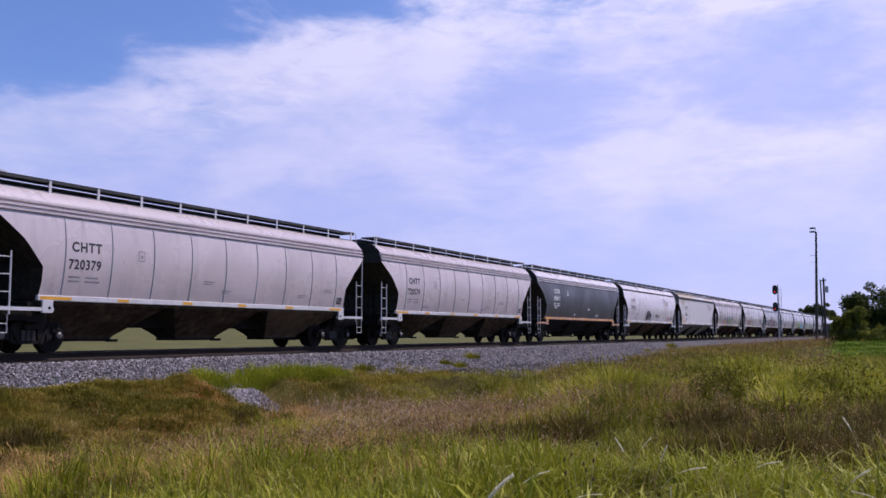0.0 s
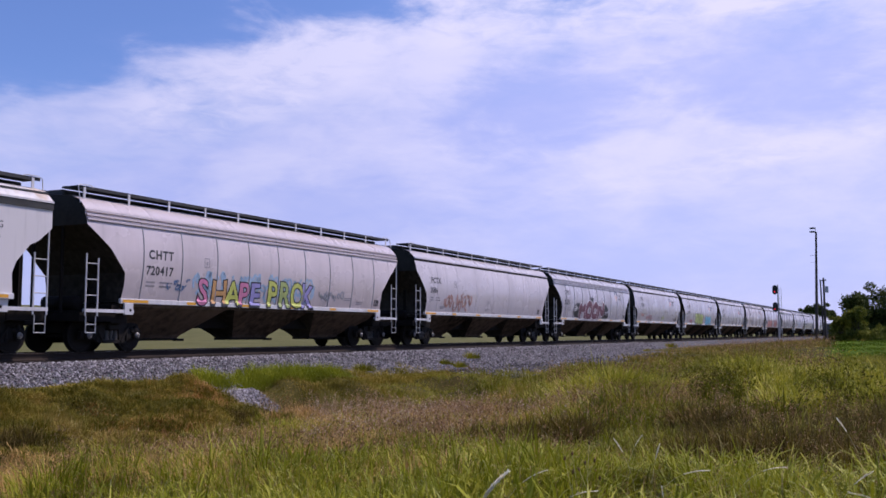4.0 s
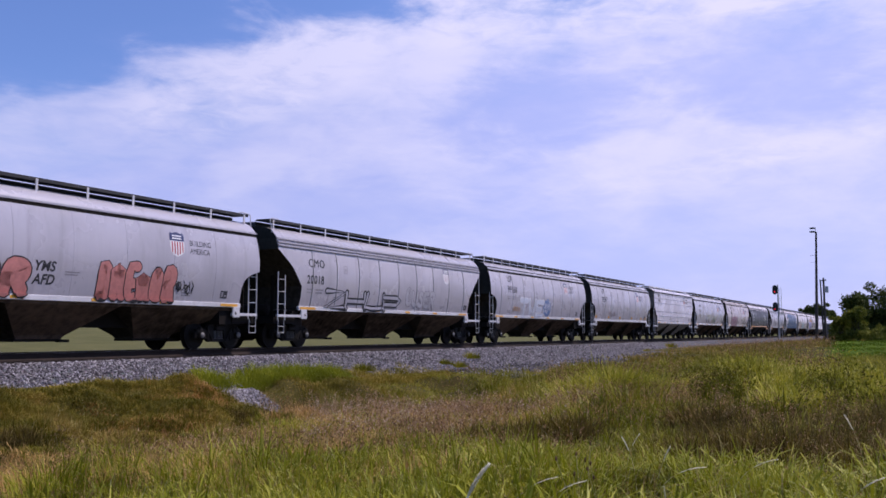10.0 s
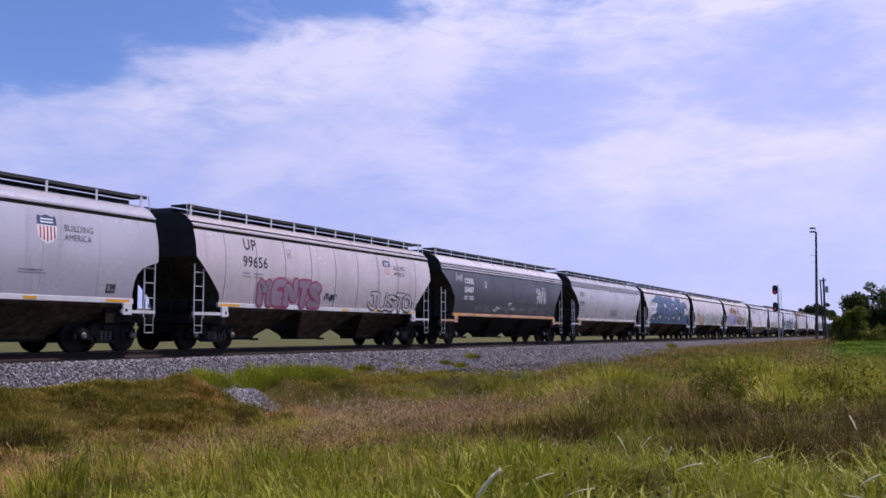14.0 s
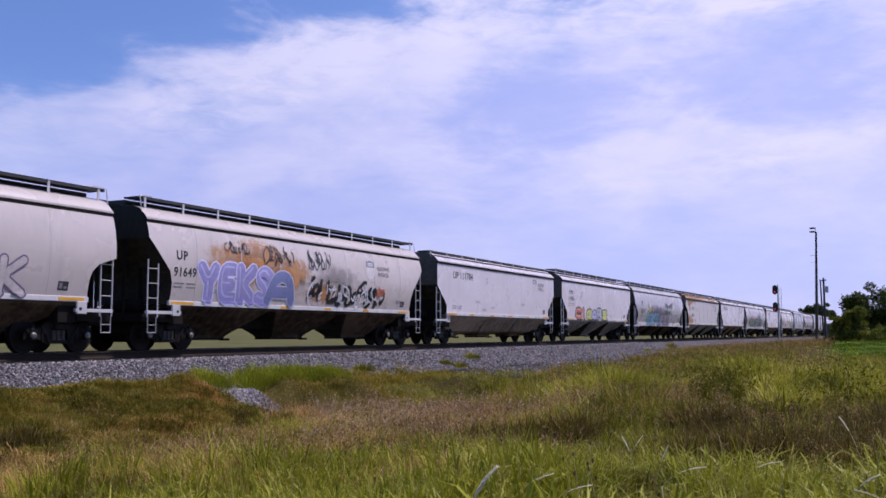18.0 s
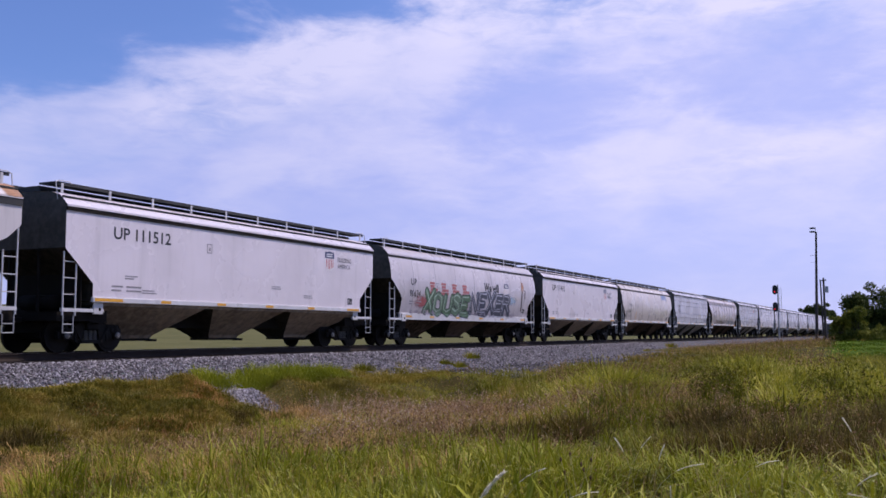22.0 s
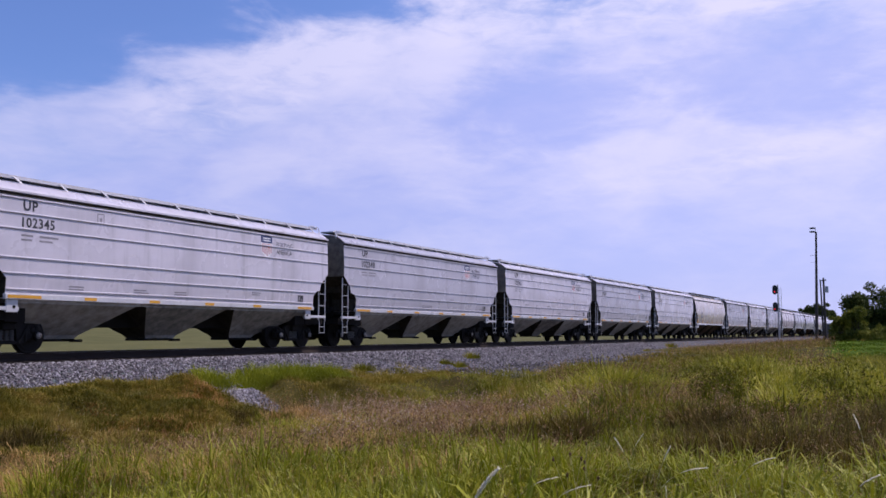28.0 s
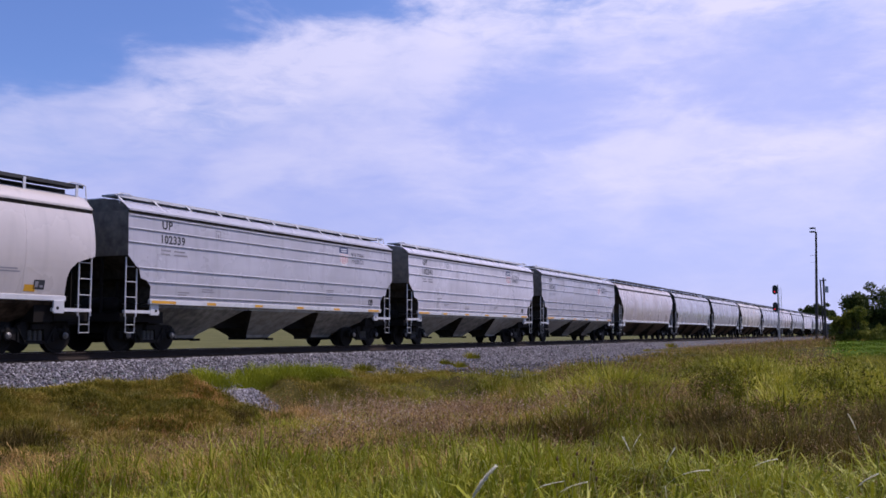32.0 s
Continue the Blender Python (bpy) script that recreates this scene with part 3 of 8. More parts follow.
def truck_frame(side):
    """Cast side frame of a truck, with its open middle, bearings and springs."""
    bm = bmesh.new()
    y0, y1 = sorted((side * 0.94, side * 1.08))
    box(bm, -0.20, 0.20, *sorted((side * 1.0, side * 1.17)), 0.60, 0.79, bevel=0.03)
    for x in (-0.89, 0.89):
        box(bm, x - 0.19, x + 0.19, *sorted((side * 0.95, side * 1.12)), 0.52, 0.66, bevel=0.03)
        bar(bm, (x * 0.62, side * 1.09, 0.30), (x * 0.62, side * 1.09, 0.62), 0.03, 6)
    bar(bm, (-0.75, side * 0.66, 0.34), (0.75, side * 0.66, 0.34), 0.03, 6)
    prism(bm, [(-0.42, 0.24), (0.42, 0.24), (0.42, 0.33), (-0.42, 0.33)], y0, y1)
    prism(bm, [(-0.42, 0.64), (0.42, 0.64), (0.42, 0.80), (-0.42, 0.80)], y0, y1)
    for k in (-1, 1):
        arm = [(0.30, 0.24), (0.42, 0.24), (0.66, 0.36), (1.12, 0.36), (1.12, 0.56), (0.70, 0.62), (0.42, 0.80), (0.26, 0.80), (0.26, 0.62), (0.30, 0.34)]
        prism(bm, [(k * u, v) for u, v in arm], y0 + 0.004, y1 - 0.004)
        bar(bm, (k * 0.33, side * 1.10, 0.28), (k * 0.60, side * 1.10, 0.70), 0.035, 6)
        bar(bm, (k * 0.89, side * 1.08, 0.60), (k * 0.89, side * 1.08, 0.72), 0.09, 8, 0.05)
    return bm


def wheelset():
    bm = bmesh.new()
    for side in (-1, 1):
        a, b = side * 0.70, side * 0.83
        bar(bm, (0, a, 0), (0, b, 0), 0.457, 22)
        bar(bm, (0, side * 0.69, 0), (0, a, 0), 0.485, 22)
        bar(bm, (0, b, 0), (0, side * 0.845, 0), 0.40, 18, 0.37)
        bar(bm, (0, side * 0.84, 0), (0, side * 1.10, 0), 0.085, 12)
    bar(bm, (0, -0.7, 0), (0, 0.7, 0), 0.085, 10)
    return bm


def bearing_cap():
    """A shallow bolted cap on the end of an axle."""
    bm = bmesh.new()
    bar(bm, (0, 0.01, 0), (0, -0.03, 0), 0.095, 14, 0.075)
    for k in range(3):
        a = 2.09 * k + 0.5
        spot = Vector((0.045 * math.cos(a), -0.03, 0.045 * math.sin(a)))
        bar(bm, spot, spot + Vector((0, -0.02, 0)), 0.017, 6)
    return bm


def coil_springs(side):
    bm = bmesh.new()
    for x in (-0.16, 0.0, 0.16):
        for k in range(4):
            bar(bm, (x, side * 1.03, 0.335 + 0.065 * k), (x, side * 1.03, 0.375 + 0.065 * k), 0.072, 10)
        bar(bm, (x, side * 1.03, 0.33), (x, side * 1.03, 0.60), 0.045, 6)
    return bm


SHARED = {}


def shared(key, make, mat, smooth=False):
    if key not in SHARED:
        SHARED[key] = mesh_of(key[0], make(), mat, smooth)
    return SHARED[key]


def shell(name, key, make, mat, parent, label=""):
    """A part whose shape is shared by all cars of its kind but whose paint is its own."""
    ob = part(name, shared(key, make, mat), None, parent, label)
    ob.material_slots[0].link = "OBJECT"
    ob.material_slots[0].material = mat
    return ob


def flat_words(text, size, fat=0.0, lean=0.0, squeeze=1.0, gap=1.0):
    """Words as a flat mesh in x and z, standing on z = 0, starting at x = 0."""
    curve = bpy.data.curves.new("words", "FONT")
    curve.body, curve.size, curve.offset, curve.shear, curve.space_character, curve.resolution_u = text, size, fat, lean, gap, 3
    ob = bpy.data.objects.new("words", curve)
    me = bpy.data.meshes.new_from_object(ob)
    bm = bmesh.new()
    bm.from_mesh(me)
    for v in bm.verts:
        v.co = Vector((v.co.x * squeeze, 0.0, v.co.y))
    bpy.data.objects.remove(ob)
    bpy.data.curves.remove(curve)
    bpy.data.meshes.remove(me)
    return bm


def on_side(bm, kind, x, z, lift=0.004):
    """Lays a flat mesh on the near side of a car, following its curve, and gives it a little thickness."""
    for v in bm.verts:
        v.co.x, v.co.z = v.co.x + x, v.co.z + z
    step = kind.sill[1] + 0.02
    for h in [h for _, h in kind.sides[1:-1]] + ([step - 0.002, step + 0.002] if min(v.co.z for v in bm.verts) < step else []):
        bmesh.ops.bisect_plane(bm, geom=bm.verts[:] + bm.edges[:] + bm.faces[:], plane_co=(0, 0, h), plane_no=(0, 0, 1))
    for v in bm.verts:
        v.co.y -= kind.wide(min(v.co.z, kind.top)) + lift + (0.055 if v.co.z < kind.sill[1] + 0.02 else 0.0)
    return bm


def strips(rows):
    """Plain bars: x, z, length and height of each."""
    bm = bmesh.new()
    for x, z, a, b in rows:
        bm.faces.new([bm.verts.new(p) for p in ((x, 0, z), (x + a, 0, z), (x + a, 0, z + b), (x, 0, z + b))])
    return bm


def blob(rng_, width, height, spikes=14, rough=0.25):
    """An uneven cloud or star shape, as sprayed behind letters."""
    bm = bmesh.new()
    ring = []
    for k in range(spikes * 2):
        a = math.pi * k / spikes
        r = 1.0 + rough * (rng_.random() - 0.5) * 2
        ring.append(bm.verts.new((0.5 * width * r * math.cos(a) + width / 2, 0, max(0.0, 0.5 * height * r * math.sin(a) + height / 2))))
    bm.faces.new(ring[::-1])
    return bm


def emblem(kind, car, x, z, size, red=None, navy=None):
    """A striped shield with a dark cap; plain shapes only."""
    shield = [(-0.5, 0.62), (-0.42, 0.75), (-0.30, 0.68), (0, 0.78), (0.30, 0.68), (0.42, 0.75), (0.5, 0.62)]
    lower = [(-0.5, 0.28), (-0.50, 0.1), (-0.46, -0.30), (-0.25, -0.48), (0, -0.56), (0.25, -0.48), (0.46, -0.30), (0.50, 0.1), (0.5, 0.28)]

    def outline(points):
        bm = bmesh.new()
        bm.faces.new([bm.verts.new((a * size * 1.1, 0, b * size)) for a, b in points])
        return bm
    badge = part("emblem", on_side(outline(lower + shield[::-1]), kind, x, z, 0.004), WHITE_MARK, car, "white shield emblem with red stripes and a blue cap")
    part("cap", on_side(outline([(-0.5, 0.28), (0.5, 0.28), (0.5, 0.62), (0.42, 0.75), (0.30, 0.68), (0, 0.78), (-0.30, 0.68), (-0.42, 0.75), (-0.5, 0.62)]), kind, x, z, 0.006), navy or NAVY, badge, "dark blue cap")
    for row in (0.52, 0.38):
        part("cap_bar", on_side(strips([(-0.36 * size, row * size, 0.72 * size, 0.07 * size)]), kind, x, z, 0.008), WHITE_MARK, badge)
    for k in range(5):
        a = -0.43 + 0.2 * k
        bottom = -0.28 - 0.22 * (1 - abs(a + 0.05) / 0.5)
        part("stripe", on_side(strips([(a * size, bottom * size, 0.085 * size, (0.24 - bottom) * size)]), kind, x, z, 0.006), red or RED, badge)


SPRAY = {}


def spray(tone):
    """Graffiti paint of one tone."""
    if tone not in SPRAY:
        SPRAY[tone] = plain("spray_paint", tone, 0.45, 0.0, 0.22, 3.0)
    return SPRAY[tone]


def graffiti(kind, car, text, x, z, height, fill, edge, shine=None, lean=0.0, squeeze=0.8, fat=0.05, gap=0.9, cloud=None, label="", seed=3):
    """Fat sprayed letters with an outline, over an optional cloud of colour."""
    luck = random.Random(seed)
    size = height / 0.70
    parent = None
    if cloud:
        width = len(text) * size * 0.62 * squeeze * gap
        bm = bmesh.new()
        for k in range(max(3, len(text))):
            b = blob(luck, width / len(text) * 1.9, height * luck.uniform(0.8, 1.2), 9, 0.16)
            me = bpy.data.meshes.new("b")
            b.to_mesh(me)
            b.free()
            old = len(bm.verts)
            bm.from_mesh(me)
            bm.verts.ensure_lookup_table()
            for v in bm.verts[old:]:
                v.co.x += width / len(text) * (k - 0.4)
                v.co.z += height * luck.uniform(-0.05, 0.2)
                v.co.y = 0.0
            bpy.data.meshes.remove(me)
        parent = part("graffiti", on_side(bm, kind, x, z, 0.004), spray(cloud), car, label)
    made = []
    for tone, extra, lift in ((edge, fat * 1.25, 0.007), (fill, fat * 0.45, 0.010)):
        if tone is None:
            continue
        bm = flat_words(text, size, extra, lean, squeeze, gap)
        for v in bm.verts:
            v.co.z += 0.06 * height * math.sin(v.co.x * 3.1 + seed) * (0.4 + v.co.z / height)
            v.co.x += 0.05 * height * math.sin(v.co.z * 4.0 / height + v.co.x * 1.3)
        made.append((bm, tone, lift))
    for bm, tone, lift in made:
        ob = part("graffiti" if parent is None else "letters", on_side(bm, kind, x, z, lift), spray(tone), parent or car, label if parent is None else "")
        parent = parent or ob
    if shine:
        bm = flat_words(text, size * 0.98, -0.022 * height, lean, squeeze * 1.0, gap)
        for v in bm.verts:
            v.co.z += 0.06 * height * math.sin(v.co.x * 3.1 + seed) * (0.4 + v.co.z / height) + 0.03 * height
            v.co.x += 0.05 * height * math.sin(v.co.z * 4.0 / height + v.co.x * 1.3) + 0.01
        part("letters", on_side(bm, kind, x, z, 0.013), spray(shine), parent)


# letters as strokes over a grid of 5 by 7 points: column and row of each point
GLYPHS = {"A": "00 16 36 40|12 32", "C": "45 26 05 01 20 41", "D": "00 06 26 44 42 20 00", "E": "46 06 00 40|03 33", "G": "45 26 05 01 20 41 43 23", "H": "06 00|46 40|03 43",
          "I": "26 20", "J": "16 46|36 31 20 02", "K": "06 00|46 03 40", "M": "00 06 23 46 40", "N": "00 06 40 46", "O": "26 05 01 20 41 45 26", "P": "00 06 36 45 33 03",
          "R": "00 06 36 45 33 03|23 40", "S": "45 26 05 14 33 41 20 01", "T": "06 46|26 20", "U": "06 01 20 41 46", "W": "06 10 23 30 46", "X": "06 40|46 00", "Y": "06 23 46|23 20", "Z": "06 46 00 40"}


def ribbon(bm, path, r, y):
    """A flat band of half width r along a path in x and z, with round ends."""
    rows = []
    for k, p in enumerate(path):
        way = (path[min(k + 1, len(path) - 1)] - path[max(k - 1, 0)]).normalized()
        n = Vector((-way.y, way.x)) * r
        rows.append([bm.verts.new((q.x, y, q.y)) for q in (p - n, p + n)])
    for a, b in zip(rows, rows[1:]):
        bm.faces.new((a[0], b[0], b[1], a[1]))
    for end, near, row in ((path[0], path[1], rows[0]), (path[-1], path[-2], rows[-1])):
        way = (end - near).normalized()
        n = Vector((-way.y, way.x))
        arc = [bm.verts.new((end.x + r * (n.x * math.cos(a) + way.x * math.sin(a)), y, end.y + r * (n.y * math.cos(a) + way.y * math.sin(a)))) for a in np.linspace(0.45, math.pi - 0.45, 4)]
        left, right = (row[1], row[0])
        if (left.co.xz - Vector((end.x + n.x * r, end.y + n.y * r))).length > r:
            left, right = right, left
        bm.faces.new([left, *arc, right])


def bubble(kind, car, text, x, z, wide, high, tones, edge, thick=0.15, rim=0.045, rounds=2, label="", seed=1, lift=0.006, rise=0.0, shine=None, shade=(0.0, 0.0)):
    """Sprayed letters: fat strokes with a rim, each letter overlapping the one before it."""
    luck = random.Random(seed)
    pitch, r = wide / len(text), thick * high
    rims, fills = bmesh.new(), []
    for i, letter in enumerate(text):
        tone = tones[i % len(tones)]
        fill, gleam = bmesh.new(), bmesh.new()
        tilt, drop, grow = luck.uniform(-0.08, 0.08), luck.uniform(-0.04, 0.04) * high, luck.uniform(0.92, 1.06)
        for j, stroke in enumerate(GLYPHS[letter].split("|")):
            path = []
            for spot in stroke.split():
                u, v = int(spot[0]) / 4, int(spot[1]) / 6
                u += luck.uniform(-0.05, 0.05)
                path.append(Vector((x + pitch * i + r * 0.8 + u * max(pitch - 1.5 * r, 0.1) + tilt * v * high, max(z + r + v * (high * grow - 2 * r) + drop + rise * i, kind.sill[0] + r + rim + 0.01))))
            for k in range(rounds):
                path = [path[0]] + [q for a, b in zip(path, path[1:]) for q in (a.lerp(b, 0.25), a.lerp(b, 0.75))] + [path[-1]]
            ribbon(rims, [q + Vector(shade) for q in path], r + rim, -0.0032 * i - 0.0004 * j)
            ribbon(fill, path, r, -0.0032 * i - 0.0016 - 0.0004 * j)
            if shine:
                ribbon(gleam, [q + Vector((-0.28 * r, 0.34 * r)) for q in path], 0.16 * r, -0.0032 * i - 0.0026 - 0.0004 * j)
        fills.append((fill, gleam, tone))
    base = part("graffiti", on_side(rims, kind, 0, 0, lift), spray(edge), car, label)
    for fill, gleam, tone in fills:
        part("letter", on_side(fill, kind, 0, 0, lift), spray(tone), base)
        if shine:
            part("highlight", on_side(gleam, kind, 0, 0, lift), spray(shine), base)
    return base


HAZES = {}


def haze(kind, car, x, z, width, height, tone, amount=0.9, label="soft sprayed haze of paint"):
    """A sprayed patch that thins out towards its edges."""
    key = (tone, amount)
    if key not in HAZES:
        n = material("spray_haze")
        spot = n.add("ShaderNodeTexCoord").outputs["Generated"]
        away = n.add("ShaderNodeVectorMath", {0: n.scaled(spot, 2.0, 0.0, 2.0), 1: (1.0, 0.0, 1.0)}, operation="DISTANCE").outputs["Value"]
        wild = n.noise(n.scaled(spot, 5.0, 0.0, 3.0), 1.4, 5.0, 0.62)
        thin = n.math("MULTIPLY", n.ramp(n.math("ADD", away, n.math("MULTIPLY", n.math("SUBTRACT", wild, 0.5), 1.3)), 0.25, 0.95, 1.0, 0.0), amount)
        finish(n, tone, 0.6)
        clear = n.add("ShaderNodeBsdfTransparent")
        blend = n.add("ShaderNodeMixShader", {0: thin, 1: clear.outputs[0], 2: n.shader.outputs[0]})
        n.tree.links.new(blend.outputs[0], [k for k in n.tree.nodes if k.type == "OUTPUT_MATERIAL"][0].inputs["Surface"])
        HAZES[key] = n.mat
    return part("graffiti_haze", on_side(strips([(0, 0, width, height)]), kind, x, z, 0.0035), HAZES[key], car, label)


def repeated(make, places):
    """One shape several times along the car, in one mesh."""
    bm = bmesh.new()
    for x in places:
        one = make()
        me = bpy.data.meshes.new("one")
        one.to_mesh(me)
        one.free()
        old = len(bm.verts)
        bm.from_mesh(me)
        bpy.data.meshes.remove(me)
        bm.verts.ensure_lookup_table()
        for v in bm.verts[old:]:
            v.co.x += x
    return bm


def scrawl(kind, car, x, z, width, height, tone, seed, strokes=9, thick=0.03, label="", lift=0.012):
    """A sprayed tag that cannot be read: looping strokes."""
    luck = random.Random(seed)
    bm = bmesh.new()
    for k in range(strokes):
        u = width * (k + 0.5) / strokes
        path = [Vector((u + width / strokes * luck.uniform(-0.8, 0.9), 0, height * luck.uniform(0, 1))) for j in range(luck.randint(3, 5))]
        fine = []
        for j in range(len(path) - 1):
            a, b = path[max(j - 1, 0)], path[min(j + 2, len(path) - 1)]
            for i in range(5):
                q = i / 5
                p = path[j].lerp(path[j + 1], q) + (path[j + 1] - path[j]).cross(Vector((0, 1, 0))) * 0.25 * math.sin(math.pi * q)
                fine.append(Vector((p.x, 0, min(max(p.z, 0), height * 1.1))))
        for a, b in zip(fine, fine[1:]):
            n = (b - a).cross(Vector((0, 1, 0)))
            if n.length < 1e-5:
                continue
            n = n.normalized() * thick * luck.uniform(0.35, 0.6)
            bm.faces.new([bm.verts.new(p) for p in (a - n, b - n, b + n, a + n)])
    return tagged(part("tag", on_side(bm, kind, x, z, lift), spray(tone), car, label), label or "looping sprayed tag", kind="stuff")


def hopper_car(kind_name, colour, label, half=None, under=BLACK, ends=None, trim=TRIM, roof_paint=None, tape=True, remote=False):
    """A covered hopper car with its base on the rails, its middle at the thing's origin and its near side towards -y."""
    kind = KINDS[kind_name]
    ends = ends or colour
    roof_paint = roof_paint or colour
    h = kind.half
    car = thing("hopper_car", pose(0, 0, 0), label, "railroad car", "hopper cars of the freight train")
    break_z = [z for w, z in kind.cut if w < 0.02][0]
    for side, tail in ((-1, "near"), (1, "far")):
        sheet = shell("side_sheet", ("side_sheet", kind_name, side), lambda: side_sheet(kind, side), colour, car)
        # top chord
        if kind.eave == "stepped":
            for k, z in enumerate((kind.top - 0.27, kind.top - 0.15, kind.top - 0.03)):
                w = kind.wide(z)
                shell("roof_ledge", ("roof_ledge", kind_name, side, k), lambda: boxed(-h, h, min(side * w, side * (w + 0.055)), max(side * w, side * (w + 0.055)), z, z + 0.055), roof_paint, car)
        else:
            w = kind.wide(kind.top)
            # near-black strip: the eave's shadow line put into the plate's colour
            part("side_plate", shared(("side_plate", kind_name, side), lambda: boxed(-h, h, min(side * w, side * (w + 0.035)), max(side * w, side * (w + 0.035)), kind.top - (0.07 if kind.lean else 0.17 if kind_name in ("ledge", "panel") else 0.105), kind.top - 0.004), BLACK if kind_name not in ("ledge", "panel") else GRATING), None, car, "side plate darkened for the shadow under the eave")
            if kind_name in ("slab", "flush", "panel", "seamed", "angled"):
                y, rise = (w * 0.96, kind.top + 0.12) if kind.sides is BARREL else (w * 0.88, kind.top + 0.25)
                part("roof_seam", shared(("roof_seam", kind_name, side), lambda: boxed(-h, h, min(side * y, side * (y + 0.03)), max(side * y, side * (y + 0.03)), rise, rise + 0.045), GRATING), None, car, "dark roof seam")
            shell("eave_lip", ("eave_lip", kind_name, side), lambda: boxed(-h, h, min(side * (w + 0.02), side * (w + 0.05)), max(side * (w + 0.02), side * (w + 0.05)), kind.top, kind.top + 0.05), roof_paint, car)
        w = kind.wide(1.40)
        e = kind.end(1.40)
        sill = shell("side_sill", ("side_sill", kind_name, side), lambda: boxed(-e - 0.02, e + 0.02, min(side * (w - 0.05), side * (w + 0.05)), max(side * (w - 0.05), side * (w + 0.05)), *kind.sill, bevel=0.012), trim, car, "painted side sill")
        for way in (-1, 1):
            shell("end_sill", ("end_sill", kind_name, side, way), lambda: boxed(min(way * (e - 0.45), way * h), max(way * (e - 0.45), way * h), min(side * 1.44, side * 1.52), max(side * 1.44, side * 1.52), 1.08, 1.17), trim, car)
            if side > 0:
                continue
            part("jacking_plate", shared(("jacking_plate", kind_name, side, way), lambda: boxed(min(way * (e - 0.42), way * (e - 0.08)), max(way * (e - 0.42), way * (e - 0.08)), min(side * 1.47, side * 1.53), max(side * 1.47, side * 1.53), 1.03, 1.36, bevel=0.01), trim), None, sill)
            # raised black disc: the dark inside of a hole put into its colour
            part("hole", shared(("hole", kind_name, side, way), lambda: bar(bmesh.new(), (way * (e - 0.3), side * 1.525, 1.16), (way * (e - 0.3), side * 1.536, 1.16), 0.045, 8), BLACK), None, sill)
        for way in (-1, 1):
            tall = 3.35 if way > 0 else 2.65
            part("ladder", shared(("ladder", kind_name, way, side), lambda: ladder(kind, way, side, tall), TRIM), None, car, "white steel ladder")
            if remote and side > 0:
                continue
            part("stirrup_step", shared(("stirrup_step", kind_name, way, side), lambda: stirrup(kind, way, side), GALVANISED), None, car)
        # walkway along the roof
        y0, y1 = side * 0.50, side * 1.08
        z = kind.top + kind.board
        part("running_board", shared(("running_board", kind_name, side), lambda: boxed(-h + 0.02, h - 0.02, min(y0, y1), max(y0, y1), z, z + 0.05), GRATING if not kind.lean else GALVANISED), None, car, "dark steel grating walkway")
        part("walkway_edge", shared(("walkway_edge", kind_name, side), lambda: boxed(-h + 0.02, h - 0.02, min(side * 1.082, side * 1.10), max(side * 1.082, side * 1.10), z - 0.03, z + 0.06), GRATING if not kind.lean else TRIM), None, car)

        def post():
            bm = bmesh.new()
            foot = Vector((0, side * (1.10 + kind.lean * 0.55), kind.top + 0.24 - kind.lean * 0.22))
            head = Vector((-kind.lean * 0.9, side * 1.105, z + 0.03))
            for a, b in ((-0.035, 0.035),):
                v = [bm.verts.new(p + Vector((dx, dy, 0))) for p in (foot, head) for dx, dy in ((-0.04, -0.01), (0.04, -0.01), (0.04, 0.01), (-0.04, 0.01))]
                for q in ((0, 1, 2, 3), (7, 6, 5, 4), (0, 4, 5, 1), (1, 5, 6, 2), (2, 6, 7, 3), (3, 7, 4, 0)):
                    bm.faces.new([v[k] for k in q])
            bmesh.ops.recalc_face_normals(bm, faces=bm.faces)
            return bm
        if remote or side > 0:
            tagged(part("walkway_posts", shared(("walkway_brackets", kind_name, side), lambda: repeated(post, [(2 * k / (kind.posts - 1) - 1) * (h - 0.25) for k in range(kind.posts)]), TRIM), None, car), "row of slim walkway posts", kind="stuff")
            continue
        me = shared(("walkway_post", kind_name, side), post, TRIM)
        for k in range(kind.posts):
            part("walkway_post", me, None, car).location.x = (2 * k / (kind.posts - 1) - 1) * (h - 0.25)
    shell("roof", ("roof", kind_name), lambda: roof(kind), roof_paint, car)
    # where it is dark, its colour also holds the shade below the walkway
    part("hatch_cover", shared(("hatch_cover", kind_name), lambda: boxed(-h + 0.06, h - 0.06, -0.48, 0.48, kind.top + 0.38, kind.top + kind.board - (0.04 if kind.lean else 0.015), bevel=0.03), GRATING if not kind.lean else GALVANISED), None, car, "long dark roof hatch cover")
    for way in (-1, 1):
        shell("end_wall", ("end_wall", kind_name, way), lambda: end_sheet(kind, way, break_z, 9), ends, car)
        shell("slope_sheet", ("slope_sheet", kind_name, way), lambda: end_sheet(kind, way, 0, break_z), SHADE_GRIME, car, "slope sheet darkened for shade and dirt")
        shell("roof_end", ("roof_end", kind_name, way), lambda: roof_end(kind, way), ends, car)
        # plain solid blocks added to keep the space above the trucks dark
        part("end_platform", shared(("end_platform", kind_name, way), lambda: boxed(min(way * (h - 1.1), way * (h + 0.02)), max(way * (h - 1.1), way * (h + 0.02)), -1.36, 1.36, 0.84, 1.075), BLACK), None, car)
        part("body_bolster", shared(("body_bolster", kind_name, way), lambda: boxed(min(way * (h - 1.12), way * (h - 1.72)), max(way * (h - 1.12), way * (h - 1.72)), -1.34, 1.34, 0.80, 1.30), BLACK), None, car)
